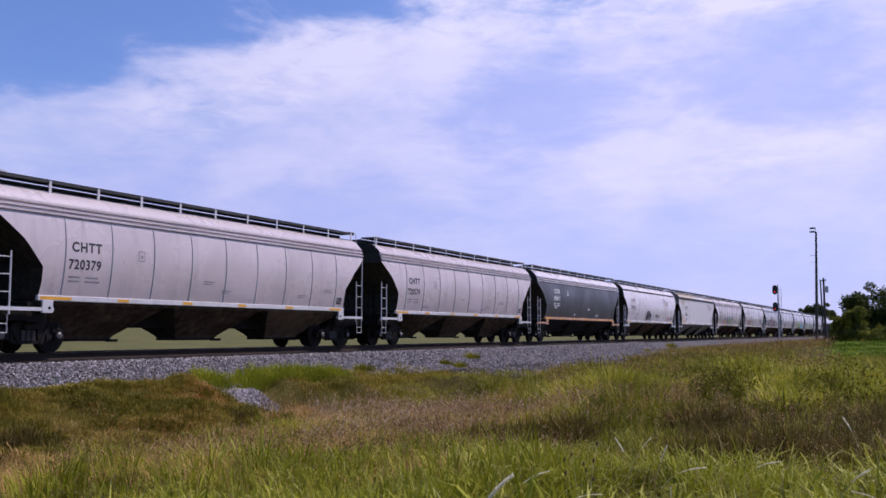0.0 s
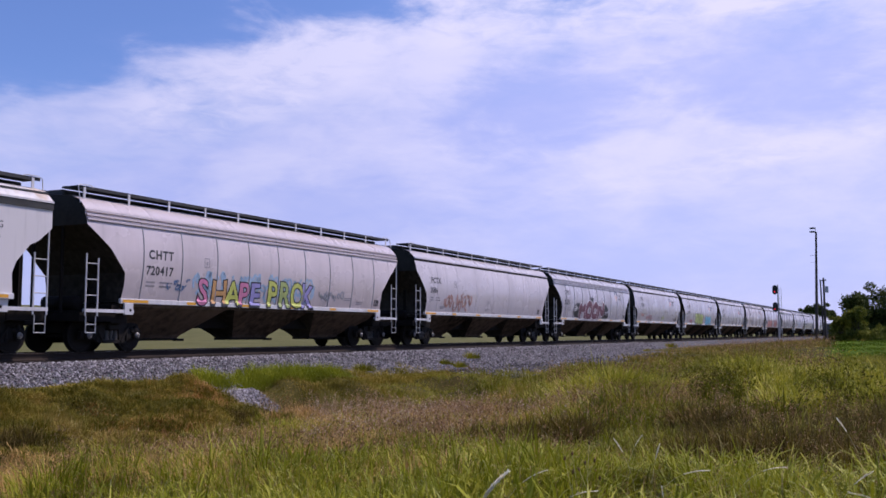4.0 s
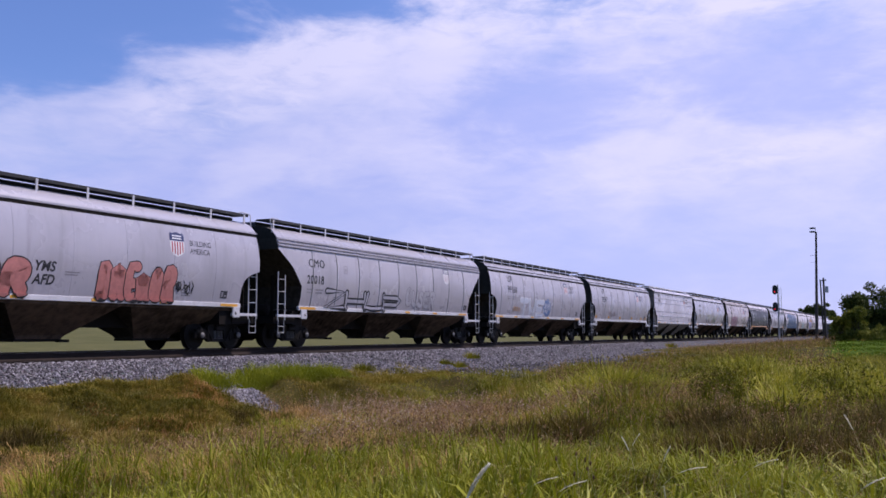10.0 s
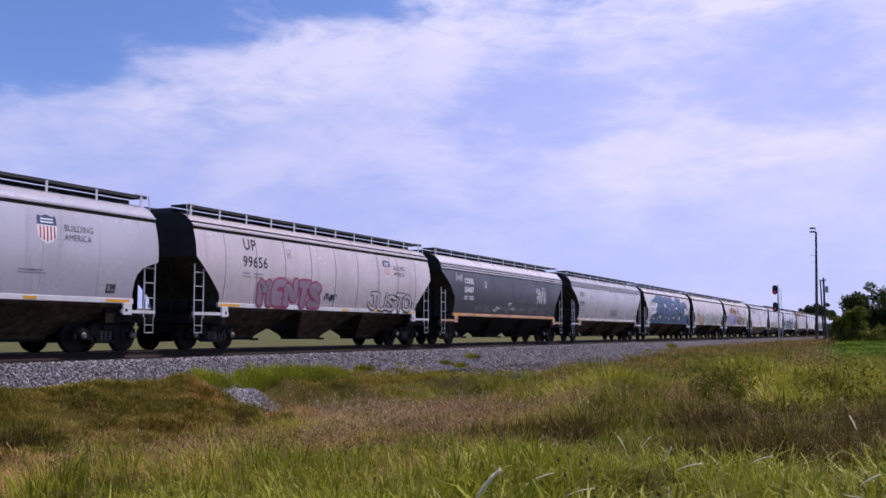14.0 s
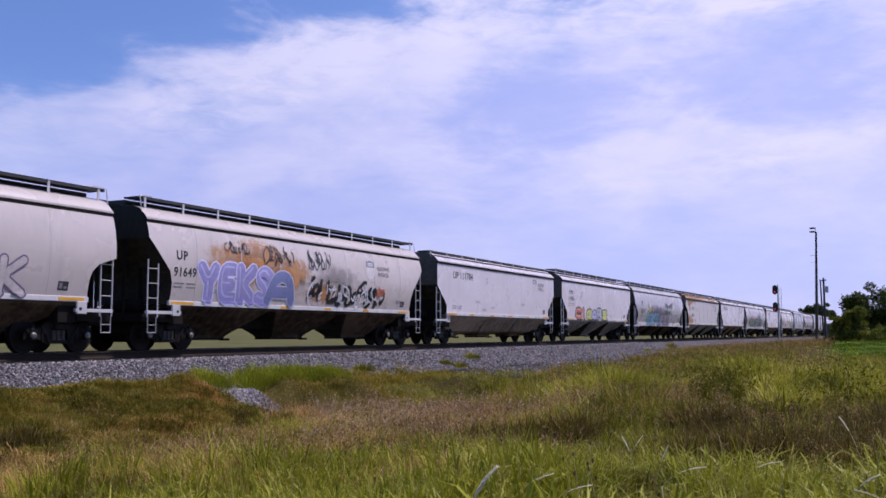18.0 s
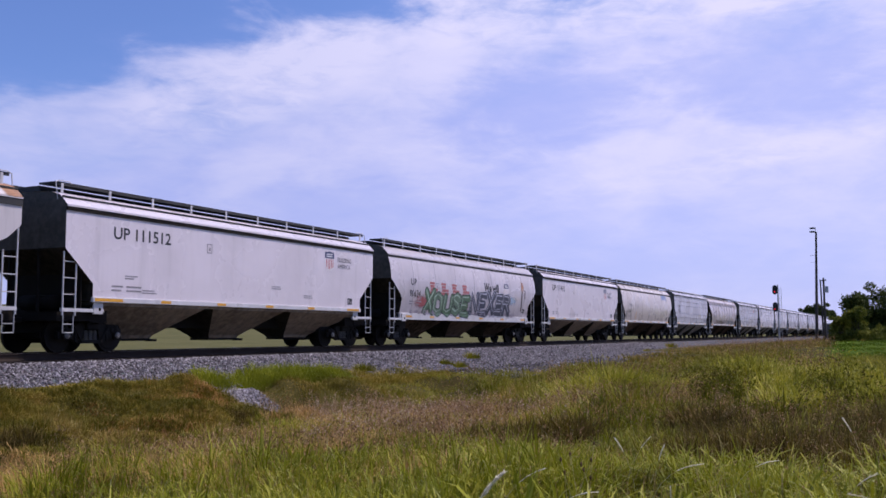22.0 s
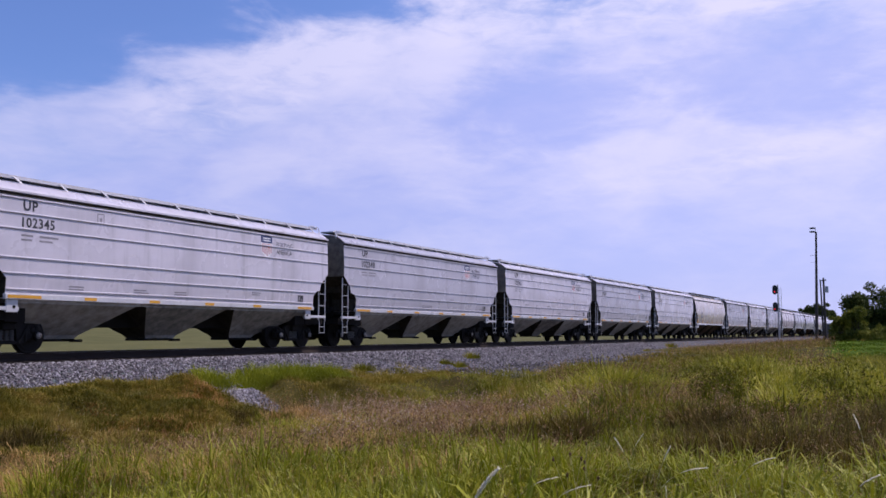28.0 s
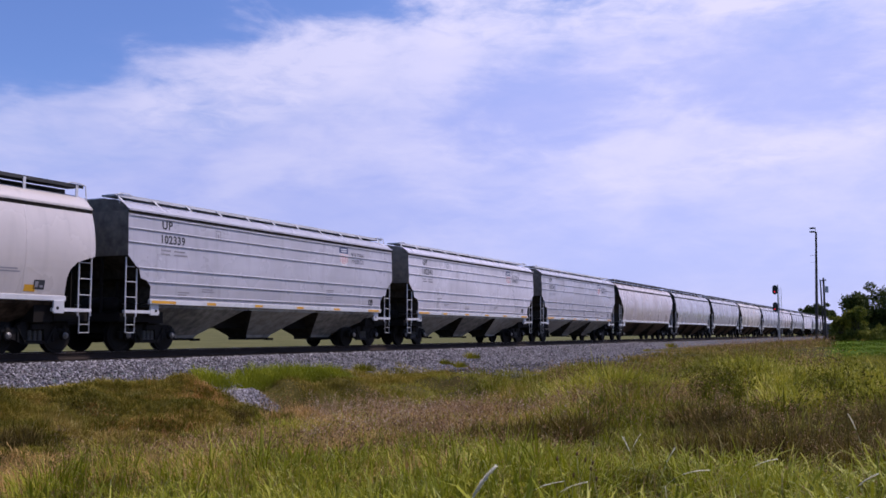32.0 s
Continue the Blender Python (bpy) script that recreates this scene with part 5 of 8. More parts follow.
def decorate(kind, car, number):
    """The graffiti that each car wears."""
    def tag(*a, **k):
        scrawl(kind, car, *a, **k)

    def piece(*a, **k):
        graffiti(kind, car, *a, **k)

    def fat(*a, **k):
        bubble(kind, car, *a, **k)
    if number in ("720379", "720579"):
        part("faded_patch", on_side(strips([(0, 0, 1.6, 1.0)]), kind, 0.12, 1.64), plain("faded_pink_paint", (0.52, 0.44, 0.44), 0.6, 0.0, 0.08), car, "faded pink repaint patch")
    elif number == "721426":
        tag(-2.0, 1.50, 1.5, 0.85, INK, 1, 16, 0.10, "black sprayed star-shaped tag")
        tag(0.8, 1.72, 1.2, 0.4, INK, 2, 8, 0.04)
        tag(5.2, 1.60, 0.8, 0.25, SALMON, 3, 6, 0.06)
    elif number == "20664":
        tag(4.2, 1.62, 0.4, 0.3, LIME, 4, 6, 0.06)
    elif number == "720417":
        tag(-4.3, 1.55, 6.4, 0.95, (0.30, 0.42, 0.55), 5, 40, 0.10, lift=0.005)
        for text, x, fill in (("S", -4.1, PINK), ("H", -3.45, AMBER), ("A", -2.75, LEMON), ("P", -2.1, PINK), ("E", -1.5, LILAC), ("P", -0.55, LEMON), ("R", 0.1, LIME), ("O", 0.75, LEMON), ("K", 1.45, LILAC)):
            piece(text, x, 1.42, 0.80, fill, INK, squeeze=0.95, fat=0.05, seed=int(x * 10), label="rainbow-coloured graffiti letter")
        tag(2.6, 1.70, 1.6, 0.4, (0.25, 0.27, 0.30), 7, 9, 0.05)
        tag(-5.4, 1.80, 0.95, 0.3, (0.08, 0.14, 0.25), 8, 6, 0.05)
    elif number == "3086":
        tag(-5.7, 1.56, 2.9, 0.8, (0.42, 0.24, 0.20), 9, 14, 0.10, "pinkish brown graffiti")
    elif number == "20281":
        fat("MOON", -3.75, 1.30, 5.25, 1.42, [MAROON], OFFWHITE, 0.145, 0.055, 1, "large maroon graffiti letters edged in white over black", 4, 0.012, shine=(0.24, 0.10, 0.13))
        part("star", on_side(polygon([(0.0, 0.0), (0.28, 0.1), (0.36, 0.42), (0.17, 0.30), (0.0, 0.55), (-0.17, 0.30), (-0.36, 0.42), (-0.28, 0.1)]), kind, -1.2, 2.52, 0.005), spray(INK), car)
        for x, a, b in ((-5.0, 1.9, 0.95), (0.9, 1.7, 1.0), (1.8, 1.0, 0.6)):
            part("black_cloud", on_side(blob(random.Random(int(x * 7)), a, b, 12, 0.08), kind, x, 1.5, 0.0045), spray(INK), car, "black sprayed bubble behind graffiti letters")
        tag(-5.1, 1.9, 0.9, 0.4, OFFWHITE, 11, 6, 0.05)
        tag(1.9, 1.7, 1.0, 0.5, OFFWHITE, 12, 6, 0.05)
    elif number == "112301":
        tag(-6.2, 1.85, 1.1, 0.22, SALMON, 13, 7, 0.05, "small red tag")
        tag(-4.3, 1.62, 2.0, 0.42, (0.38, 0.07, 0.07), 14, 12, 0.05, "small red tag")
        tag(5.0, 1.62, 1.2, 0.2, INK, 15, 9, 0.05)
        tag(0.9, 1.65, 0.9, 0.3, LIME, 16, 5, 0.07)
    elif number == "721173":
        fat("THEES", -3.10, 1.34, 3.75, 1.08, [LIME], INK, 0.155, 0.042, 2, "yellow-green bubble letters outlined in black", 6)
        fat("COSA", 2.05, 1.40, 2.75, 0.86, [SKY_BLUE], (0.03, 0.16, 0.28), 0.155, 0.042, 2, "bright blue bubble letters", 7)
        tag(-5.6, 1.52, 1.4, 0.32, (0.50, 0.10, 0.14), 17, 12, 0.05)
        tag(0.75, 2.0, 0.35, 0.3, INK, 61, 4, 0.03)
    elif number == "720970":
        piece("555", -2.9, 1.74, 0.32, (0.50, 0.50, 0.52), INK, lean=0.3, squeeze=1.35, fat=0.028, seed=8, label="small outlined graffiti numbers")
    elif number == "99289":
        tag(-3.9, 1.66, 1.05, 0.55, INK, 18, 9, 0.04, "black script tag")
    elif number == "112446":
        fat("ENOAR", -5.40, 1.28, 4.0, 1.16, [SALMON], INK, 0.155, 0.036, 2, "salmon pink bubble letters outlined in black", 9)
        fat("DMEMOR", 0.90, 1.30, 2.95, 1.22, [SALMON], INK, 0.115, 0.034, 1, "salmon pink narrow letters outlined in black", 10)
        part("star", on_side(polygon([(-0.42, 0.0), (0.0, 0.06), (0.1, 0.32), (0.14, 0.06), (0.5, 0.02), (0.1, -0.03)]), kind, -3.1, 2.58, 0.006), spray(INK), car)
        part("lettering", on_side(flat_words("YMS", 0.36, 0.01, 0.2), kind, -1.25, 2.1), LETTER, car)
        part("lettering", on_side(flat_words("AFD", 0.36, 0.01, 0.2), kind, -1.25, 1.76), LETTER, car)
        tag(3.9, 1.65, 0.85, 0.45, INK, 20, 7, 0.035)
    elif number == "20018":
        fat("ZHUP", -5.55, 1.36, 5.8, 0.76, [(0.40, 0.38, 0.41)], INK, 0.085, 0.07, 0, "outlined grey block graffiti letters", 11)
        fat("OUSER", 0.70, 1.62, 2.7, 0.80, [(0.41, 0.39, 0.41)], (0.20, 0.18, 0.20), 0.12, 0.028, 1, "hollow grey outlined graffiti letters", 25)
    elif number == "99160":
        fat("TWE", -3.75, 1.34, 3.7, 1.10, [(0.50, 0.52, 0.58)], OFFWHITE, 0.12, 0.045, 0, "pale outlined graffiti letters", 12)
        part("graffiti_patch", on_side(blob(random.Random(9), 1.35, 1.0, 12, 0.2), kind, -0.1, 1.5, 0.014), spray((0.12, 0.19, 0.36)), car, "blue sprayed figure patch")
        tag(-0.1, 1.5, 1.4, 0.95, OFFWHITE, 23, 7, 0.05, lift=0.018)
        tag(-4.7, 1.72, 0.9, 0.22, AMBER, 24, 6, 0.06)
    elif number == "99343":
        for x in (-6.9, -3.9, -1.0, 2.2, 5.0, 6.3):
            part("yellow_spot", on_side(strips([(0, 0, 0.42, 0.17)]), kind, x, 1.56), YELLOW, car, "yellow reflective patch")
        tag(-3.9, 1.70, 1.8, 0.4, (0.20, 0.13, 0.11), 25, 14, 0.035)
    elif number == "112117":
        tag(-2.8, 1.60, 2.1, 0.32, INK, 26, 12, 0.04)
        tag(1.1, 1.60, 1.45, 0.48, (0.03, 0.16, 0.11), 27, 10, 0.06)
    elif number == "99656":
        haze(kind, car, -4.9, 1.5, 4.0, 1.1, (0.30, 0.06, 0.12), 0.55, "maroon sprayed haze")
        fat("MENTS", -4.70, 1.32, 3.7, 1.10, [(0.26, 0.19, 0.23)], (0.30, 0.055, 0.12), 0.12, 0.075, 2, "maroon and grey bubble graffiti", 13)
        tag(-0.75, 1.70, 0.9, 0.3, INK, 28, 9, 0.05)
        fat("JUSTO", 2.55, 1.40, 3.6, 0.76, [(0.50, 0.455, 0.43)], INK, 0.085, 0.042, 1, "hollow black outlined graffiti letters", 14)
    elif number == "354807":
        tag(-4.7, 1.58, 10.8, 0.42, (0.22, 0.22, 0.23), 29, 44, 0.035, "pale scribbled tags")
        tag(3.7, 2.15, 1.5, 1.05, OFFWHITE, 30, 12, 0.05)
        tag(-7.0, 3.0, 0.8, 0.45, (0.4, 0.4, 0.42), 31, 8, 0.05)
    elif number == "20309":
        tag(-0.2, 1.72, 2.0, 0.5, (0.10, 0.10, 0.11), 32, 9, 0.04)
    elif number == "721265":
        def shape(name, points, lift, tone, label=""):
            return part(name, on_side(polygon(points), kind, 0, 0, lift), spray(tone), car, label)
        shape("graffiti_edge", [(-7.1, 1.34), (-6.95, 1.75), (-6.62, 2.06), (-6.1, 2.22), (-4.2, 2.3), (-4.6, 1.38)], 0.0045, OFFWHITE, "white edge sprayed round blue graffiti")
        shape("graffiti_edge", [(-6.48, 3.18), (-6.32, 3.34), (-5.5, 3.50), (-5.2, 3.24), (-5.6, 3.16)], 0.0045, OFFWHITE, "white edge sprayed round blue graffiti")
        shape("graffiti", [(-6.95, 1.36), (-6.8, 1.7), (-6.5, 1.98), (-5.6, 2.12), (-4.9, 2.2), (-4.9, 2.62), (-5.3, 3.0), (-5.6, 3.17), (-6.35, 3.20), (-6.2, 3.28), (-5.5, 3.42), (-4.65, 3.70), (-2.4, 3.70), (-1.8, 3.52), (-1.4, 3.69), (0.9, 3.69), (1.5, 3.4), (1.84, 3.25), (2.48, 3.69), (4.2, 3.69),
              (4.45, 3.35), (4.75, 3.28), (5.4, 3.44), (6.1, 3.42), (6.65, 3.24), (7.1, 2.82), (7.2, 2.6), (7.0, 2.7), (6.6, 2.96), (6.1, 2.9), (5.7, 2.70), (5.95, 2.45), (6.0, 2.05), (6.5, 2.30), (7.05, 2.32), (7.5, 2.16), (7.55, 1.55), (7.2, 1.36)], 0.006, STEEL_BLUE, "very large blue graffiti letters shaded in black")
        shape("graffiti_shadow", [(5.5, 2.92), (5.9, 3.06), (6.4, 3.02), (6.85, 2.78), (7.0, 2.45), (6.9, 2.5), (6.6, 2.76), (6.2, 2.84), (5.8, 2.76)], 0.0095, INK)
        shape("graffiti_shadow", [(2.3, 2.66), (3.8, 2.72), (5.0, 2.76), (5.8, 2.66), (6.3, 2.50), (5.9, 2.52), (5.6, 2.60), (4.6, 2.70), (3.4, 2.64), (2.3, 2.58)], 0.0095, INK)
        shape("graffiti_shadow", [(6.55, 1.56), (6.9, 2.05), (7.4, 2.02), (7.5, 1.6), (7.25, 1.85), (6.95, 1.80)], 0.0095, INK)
        for dark, pale in (([(-5.3, 3.06), (-4.46, 3.24), (-4.3, 2.66), (-5.5, 2.44), (-5.1, 2.56)], [(-5.2, 2.98), (-4.62, 3.08), (-4.62, 2.68), (-5.2, 2.56)]), ([(-3.5, 3.28), (-3.0, 2.60), (-3.55, 2.62)], [(-3.46, 3.0), (-3.28, 2.66), (-3.52, 2.66)]),
                           ([(-2.3, 3.22), (-1.45, 3.12), (-1.0, 2.46), (-1.6, 2.62), (-2.1, 2.84)], [(-2.15, 3.1), (-1.7, 3.02), (-1.4, 2.68), (-2.05, 2.82)]), ([(-0.3, 3.2), (0.0, 2.44), (-0.4, 2.46)], [(-0.26, 2.9), (-0.12, 2.5), (-0.32, 2.5)]),
                           ([(0.75, 3.28), (1.6, 3.12), (1.5, 2.92), (0.9, 2.95)], [(0.82, 3.2), (1.42, 3.08), (1.36, 2.98), (0.95, 3.0)]), ([(1.9, 2.94), (2.9, 2.94), (3.0, 2.40), (1.4, 2.40), (2.4, 2.60)], [(2.15, 2.84), (2.7, 2.84), (2.6, 2.62), (2.2, 2.66)]),
                           ([(-5.9, 1.95), (-4.3, 2.30), (-4.2, 2.0), (-4.9, 1.72), (-5.9, 1.62)], [(-5.75, 1.82), (-5.2, 1.78), (-5.3, 1.66), (-5.8, 1.68)]), ([(-3.7, 2.22), (-2.9, 2.2), (-2.7, 1.75), (-3.2, 1.5), (-3.6, 1.72)], [(-3.6, 2.0), (-3.2, 2.02), (-3.1, 1.8), (-3.55, 1.76)]),
                           ([(-1.9, 2.22), (-1.1, 2.1), (-1.25, 1.56), (-1.6, 1.76)], [(-1.7, 2.05), (-1.35, 1.98), (-1.4, 1.72)]), ([(-0.45, 2.05), (0.3, 2.02), (0.25, 1.60), (-0.5, 1.62)], [(-0.38, 1.86), (0.0, 1.86), (0.0, 1.66), (-0.4, 1.66)]),
                           ([(1.3, 2.2), (2.0, 2.1), (2.2, 1.62), (1.4, 1.56)], [(1.45, 1.98), (1.75, 1.96), (1.8, 1.76), (1.45, 1.78)]), ([(3.4, 2.42), (4.55, 2.34), (4.6, 1.68), (3.4, 1.64)], [(3.6, 2.0), (4.05, 2.02), (4.05, 1.70), (3.6, 1.70)])):
            shape("graffiti_gap", dark, 0.010, INK)
            shape("graffiti_gap", pale, 0.0135, OFFWHITE)
        shape("graffiti_edge", [(5.78, 2.70), (6.15, 2.86), (6.6, 2.72), (6.95, 2.46), (7.2, 2.62), (7.6, 2.4), (7.45, 2.22), (7.05, 2.36), (6.5, 2.36), (6.05, 2.10)], 0.0085, OFFWHITE, "white sweep among blue graffiti")
        part("number_ground", on_side(polygon([(-0.05, -0.08), (2.1, -0.08), (2.2, 0.42), (0.0, 0.46)]), kind, -6.85, 2.30, 0.0022), spray(OFFWHITE), car, "white patch behind the car number")
    elif number == "101099":
        fat("EKER", -4.95, 1.30, 2.2, 0.92, [(0.55, 0.45, 0.42), (0.50, 0.36, 0.20)], (0.20, 0.06, 0.08), 0.11, 0.035, 1, "dark red outlined graffiti letters", 16)
        fat("COSIS", -1.90, 1.36, 3.2, 1.0, [(0.56, 0.58, 0.58), (0.60, 0.56, 0.36)], (0.16, 0.34, 0.52), 0.12, 0.075, 2, "white graffiti letters edged in light blue", 17)
        fat("TNWAK", 1.15, 1.40, 3.8, 0.98, [(0.55, 0.50, 0.48)], (0.14, 0.10, 0.18), 0.10, 0.045, 1, "pale graffiti letters outlined in dark purple", 18)
        part("tape_mark", on_side(strips([(0, 0, 0.06, 0.9)]), kind, -6.6, 1.6), YELLOW, car)
    elif number == "91649":
        for x, z, a, b in ((-6.6, 1.6, 3.6, 2.0), (-5.2, 1.9, 3.8, 2.0), (-3.0, 1.6, 3.0, 1.9), (-1.0, 1.5, 3.0, 1.0)):
            haze(kind, car, x, z, a, b, (0.56, 0.27, 0.10), 0.85, "soft orange sprayed haze")
        haze(kind, car, -0.6, 1.7, 4.0, 1.6, (0.06, 0.05, 0.06), 0.35, "thin black sprayed haze")
        fat("YEKS", -6.30, 1.36, 3.75, 1.42, [LILAC], (0.62, 0.60, 0.80), 0.15, 0.045, 2, "purple graffiti letters edged in white", 18, shine=(0.46, 0.44, 0.70))
        fat("A", -2.95, 1.42, 1.7, 1.22, [(0.17, 0.19, 0.36)], (0.50, 0.50, 0.66), 0.16, 0.04, 2, "dark purple graffiti letter", 19, 0.022)
        tag(-0.4, 1.52, 5.4, 1.0, INK, 33, 16, 0.16, "black and white wildstyle graffiti")
        tag(-0.3, 1.52, 5.2, 0.9, OFFWHITE, 34, 12, 0.07, lift=0.016)
        tag(-5.1, 3.05, 1.2, 0.45, INK, 35, 9, 0.04)
        tag(-3.0, 2.8, 1.6, 0.75, INK, 36, 11, 0.05)
        tag(-0.5, 2.8, 1.5, 0.8, INK, 37, 10, 0.04)
        tag(4.5, 1.9, 0.6, 0.5, (0.60, 0.20, 0.12), 38, 8, 0.14)
    elif number == "113336":
        tones = [(0.56, 0.15, 0.10), (0.58, 0.24, 0.14), LEMON, (0.30, 0.29, 0.46), (0.34, 0.34, 0.44), LEMON]
        fat("CIGARS", -5.25, 1.30, 6.9, 0.86, tones, INK, 0.165, 0.075, 2, "red, yellow and purple graffiti letters outlined in black", 20, shine=(0.62, 0.60, 0.50))
    elif number == "90693":
        part("slogan", on_side(flat_words("We will", 0.68, 0.022, 0.12, 1.25), kind, 1.25, 2.65), LETTER, car, "bold black slogan")
        part("slogan", on_side(flat_words("deliver...", 0.68, 0.022, 0.12, 1.2), kind, 1.25, 2.10), LETTER, car, "bold black slogan")
        haze(kind, car, -5.2, 1.5, 8.2, 1.5, (0.10, 0.07, 0.13), 0.55, "dark purple sprayed haze")
        haze(kind, car, -4.6, 1.9, 2.0, 0.9, (0.50, 0.46, 0.10), 0.6, "yellow sprayed haze")
        fat("SEXPE", -4.70, 1.13, 4.0, 1.08, [(0.10, 0.36, 0.36), (0.10, 0.22, 0.40), (0.20, 0.40, 0.44), (0.12, 0.22, 0.42), (0.09, 0.24, 0.32)], INK, 0.15, 0.055, 2, "blue-green graffiti letters outlined in black", 21, shine=(0.36, 0.50, 0.52))
        fat("UPROK", -0.85, 1.15, 3.6, 0.90, [(0.17, 0.12, 0.22), (0.36, 0.34, 0.40)], INK, 0.14, 0.050, 2, "purple and grey graffiti letters outlined in black", 22, 0.024, shine=(0.46, 0.45, 0.50))
        part("tape_mark", on_side(strips([(0, 0, 0.12, 0.75)]), kind, -6.95, 1.62), YELLOW, car)
        tag(-4.9, 1.36, 10.5, 0.15, (0.25, 0.23, 0.26), 41, 36, 0.04)
    elif number == "90634":
        part("slogan", on_side(flat_words("We will", 0.62, 0.022, 0.0, 0.95), kind, 1.2, 2.62), LETTER, car, "bold black slogan")
        for k in range(4):
            part("brick_patch", on_side(strips([(0, 0, 0.8, 0.12), (0.1, 0.15, 0.7, 0.12), (0.05, 0.30, 0.4, 0.12), (0.0, 0.45, 0.5, 0.1)]), kind, -4.9 + 1.15 * k, 2.28, 0.006), spray((0.42, 0.13, 0.12)), car, "sprayed red brick pattern")
        haze(kind, car, -6.6, 1.5, 2.4, 0.8, (0.40, 0.10, 0.10), 0.8, "red sprayed haze")
        fat("XOUSE", -5.35, 1.30, 4.8, 1.16, [(0.090, 0.155, 0.090), (0.13, 0.20, 0.13)], (0.035, 0.05, 0.04), 0.145, 0.045, 0, "angular green graffiti letters", 23, shine=(0.38, 0.48, 0.38))
        fat("NEXER", -0.50, 1.34, 5.2, 1.30, [(0.050, 0.052, 0.075)], (0.42, 0.42, 0.46), 0.155, 0.035, 0, "angular black graffiti letters edged in white", 24, shine=(0.40, 0.40, 0.46))
        emblem(kind, car, 4.1, 2.72, 0.56, FADED_RED)
        haze(kind, car, 4.0, 1.9, 1.8, 0.7, (0.35, 0.50, 0.62), 0.5, "thin blue sprayed haze")
        haze(kind, car, 6.2, 2.6, 0.5, 0.9, (0.40, 0.17, 0.06), 0.9, "orange rust stain")
        tag(-6.5, 1.36, 12.0, 0.15, (0.30, 0.26, 0.30), 42, 40, 0.05)
        part("rust_streak", on_side(strips([(0, 0, 0.16, 1.1), (0.45, 0.7, 0.12, 0.5)]), kind, 6.3, 1.7), RAIL_SIDE, car)
    elif number == "22368":
        part("painted_blocks", on_side(strips([(0, 0, 0.34, 0.42), (0.42, 0, 0.34, 0.42), (0.84, 0, 0.34, 0.42), (1.26, 0, 0.34, 0.42)]), kind, 4.5, 3.36), spray((0.13, 0.20, 0.36)), car, "faded blue painted blocks")
        tag(-6.9, 1.6, 0.3, 0.7, GREY_TONE, 43, 4, 0.05)
        for k in range(5):
            part("streak_mark", on_side(strips([(0, 0, 0.05, 0.35 + 0.06 * (k % 3))]), kind, -2.0 + 2.1 * k, 1.65), LETTER, car)
        part("tape_mark", on_side(polygon([(0, 0), (0.12, 0), (0.2, 0.55), (0.08, 0.55)]), kind, -4.1, 1.62), YELLOW, car)
    elif number == "720435":
        tag(-4.9, 1.50, 5.6, 0.55, INK, 44, 20, 0.05, "black scrawled graffiti")
        tag(1.8, 1.46, 4.2, 0.58, (0.03, 0.09, 0.10), 45, 16, 0.06, "dark teal graffiti")
    elif number == "112720":
        for k in range(6):
            part("yellow_spot", on_side(strips([(0, 0, 0.34 if k else 0.5, 0.17 if k else 0.30)]), kind, -7.0 + 2.55 * k, 1.56), YELLOW, car)


GREY_TONE = (0.2, 0.2, 0.21)


def build_train():
    for k, (kind_name, colour, under, ends, start, label, words) in enumerate(CARS):
        dark = colour is CHARCOAL
        car, kind = hopper_car(kind_name, colour, label, under=under, ends=ends, trim=ORANGE_TRIM if dark else TRIM, tape=bool(words) and words[1] not in ("99343", "112720"), roof_paint=LIGHT if dark else None, remote=k > 46)
        car.matrix_basis = pose(start, TRACK_Y, 0)
        TRAIN.append((car, start))
        if not words:
            continue
        mark, number, x, z, z_number, size = words
        tone = WHITE_MARK if dark else (NAVY if number == "112720" else LETTER)
        marks(kind, car, mark, number, -kind.half + x, z, z_number, size, tone)
        small_marks(kind, car, number, WHITE_MARK if dark else GREY_MARK)
        if (mark == "UP" or number in WITH_EMBLEM) and number != "90634":
            back, high = EMBLEMS[kind_name]
            faded = number in ("91649", "20018", "111784", "113336", "90693")
            emblem(kind, car, kind.half - back, high - 0.04, 0.56, FADED_RED if faded else None, FADED_NAVY if faded else None)
            if number not in ("90693", "20018"):
                slogan(kind, car, kind.half - back + 0.55, high + 0.02)
        decorate(kind, car, number)


build_train()


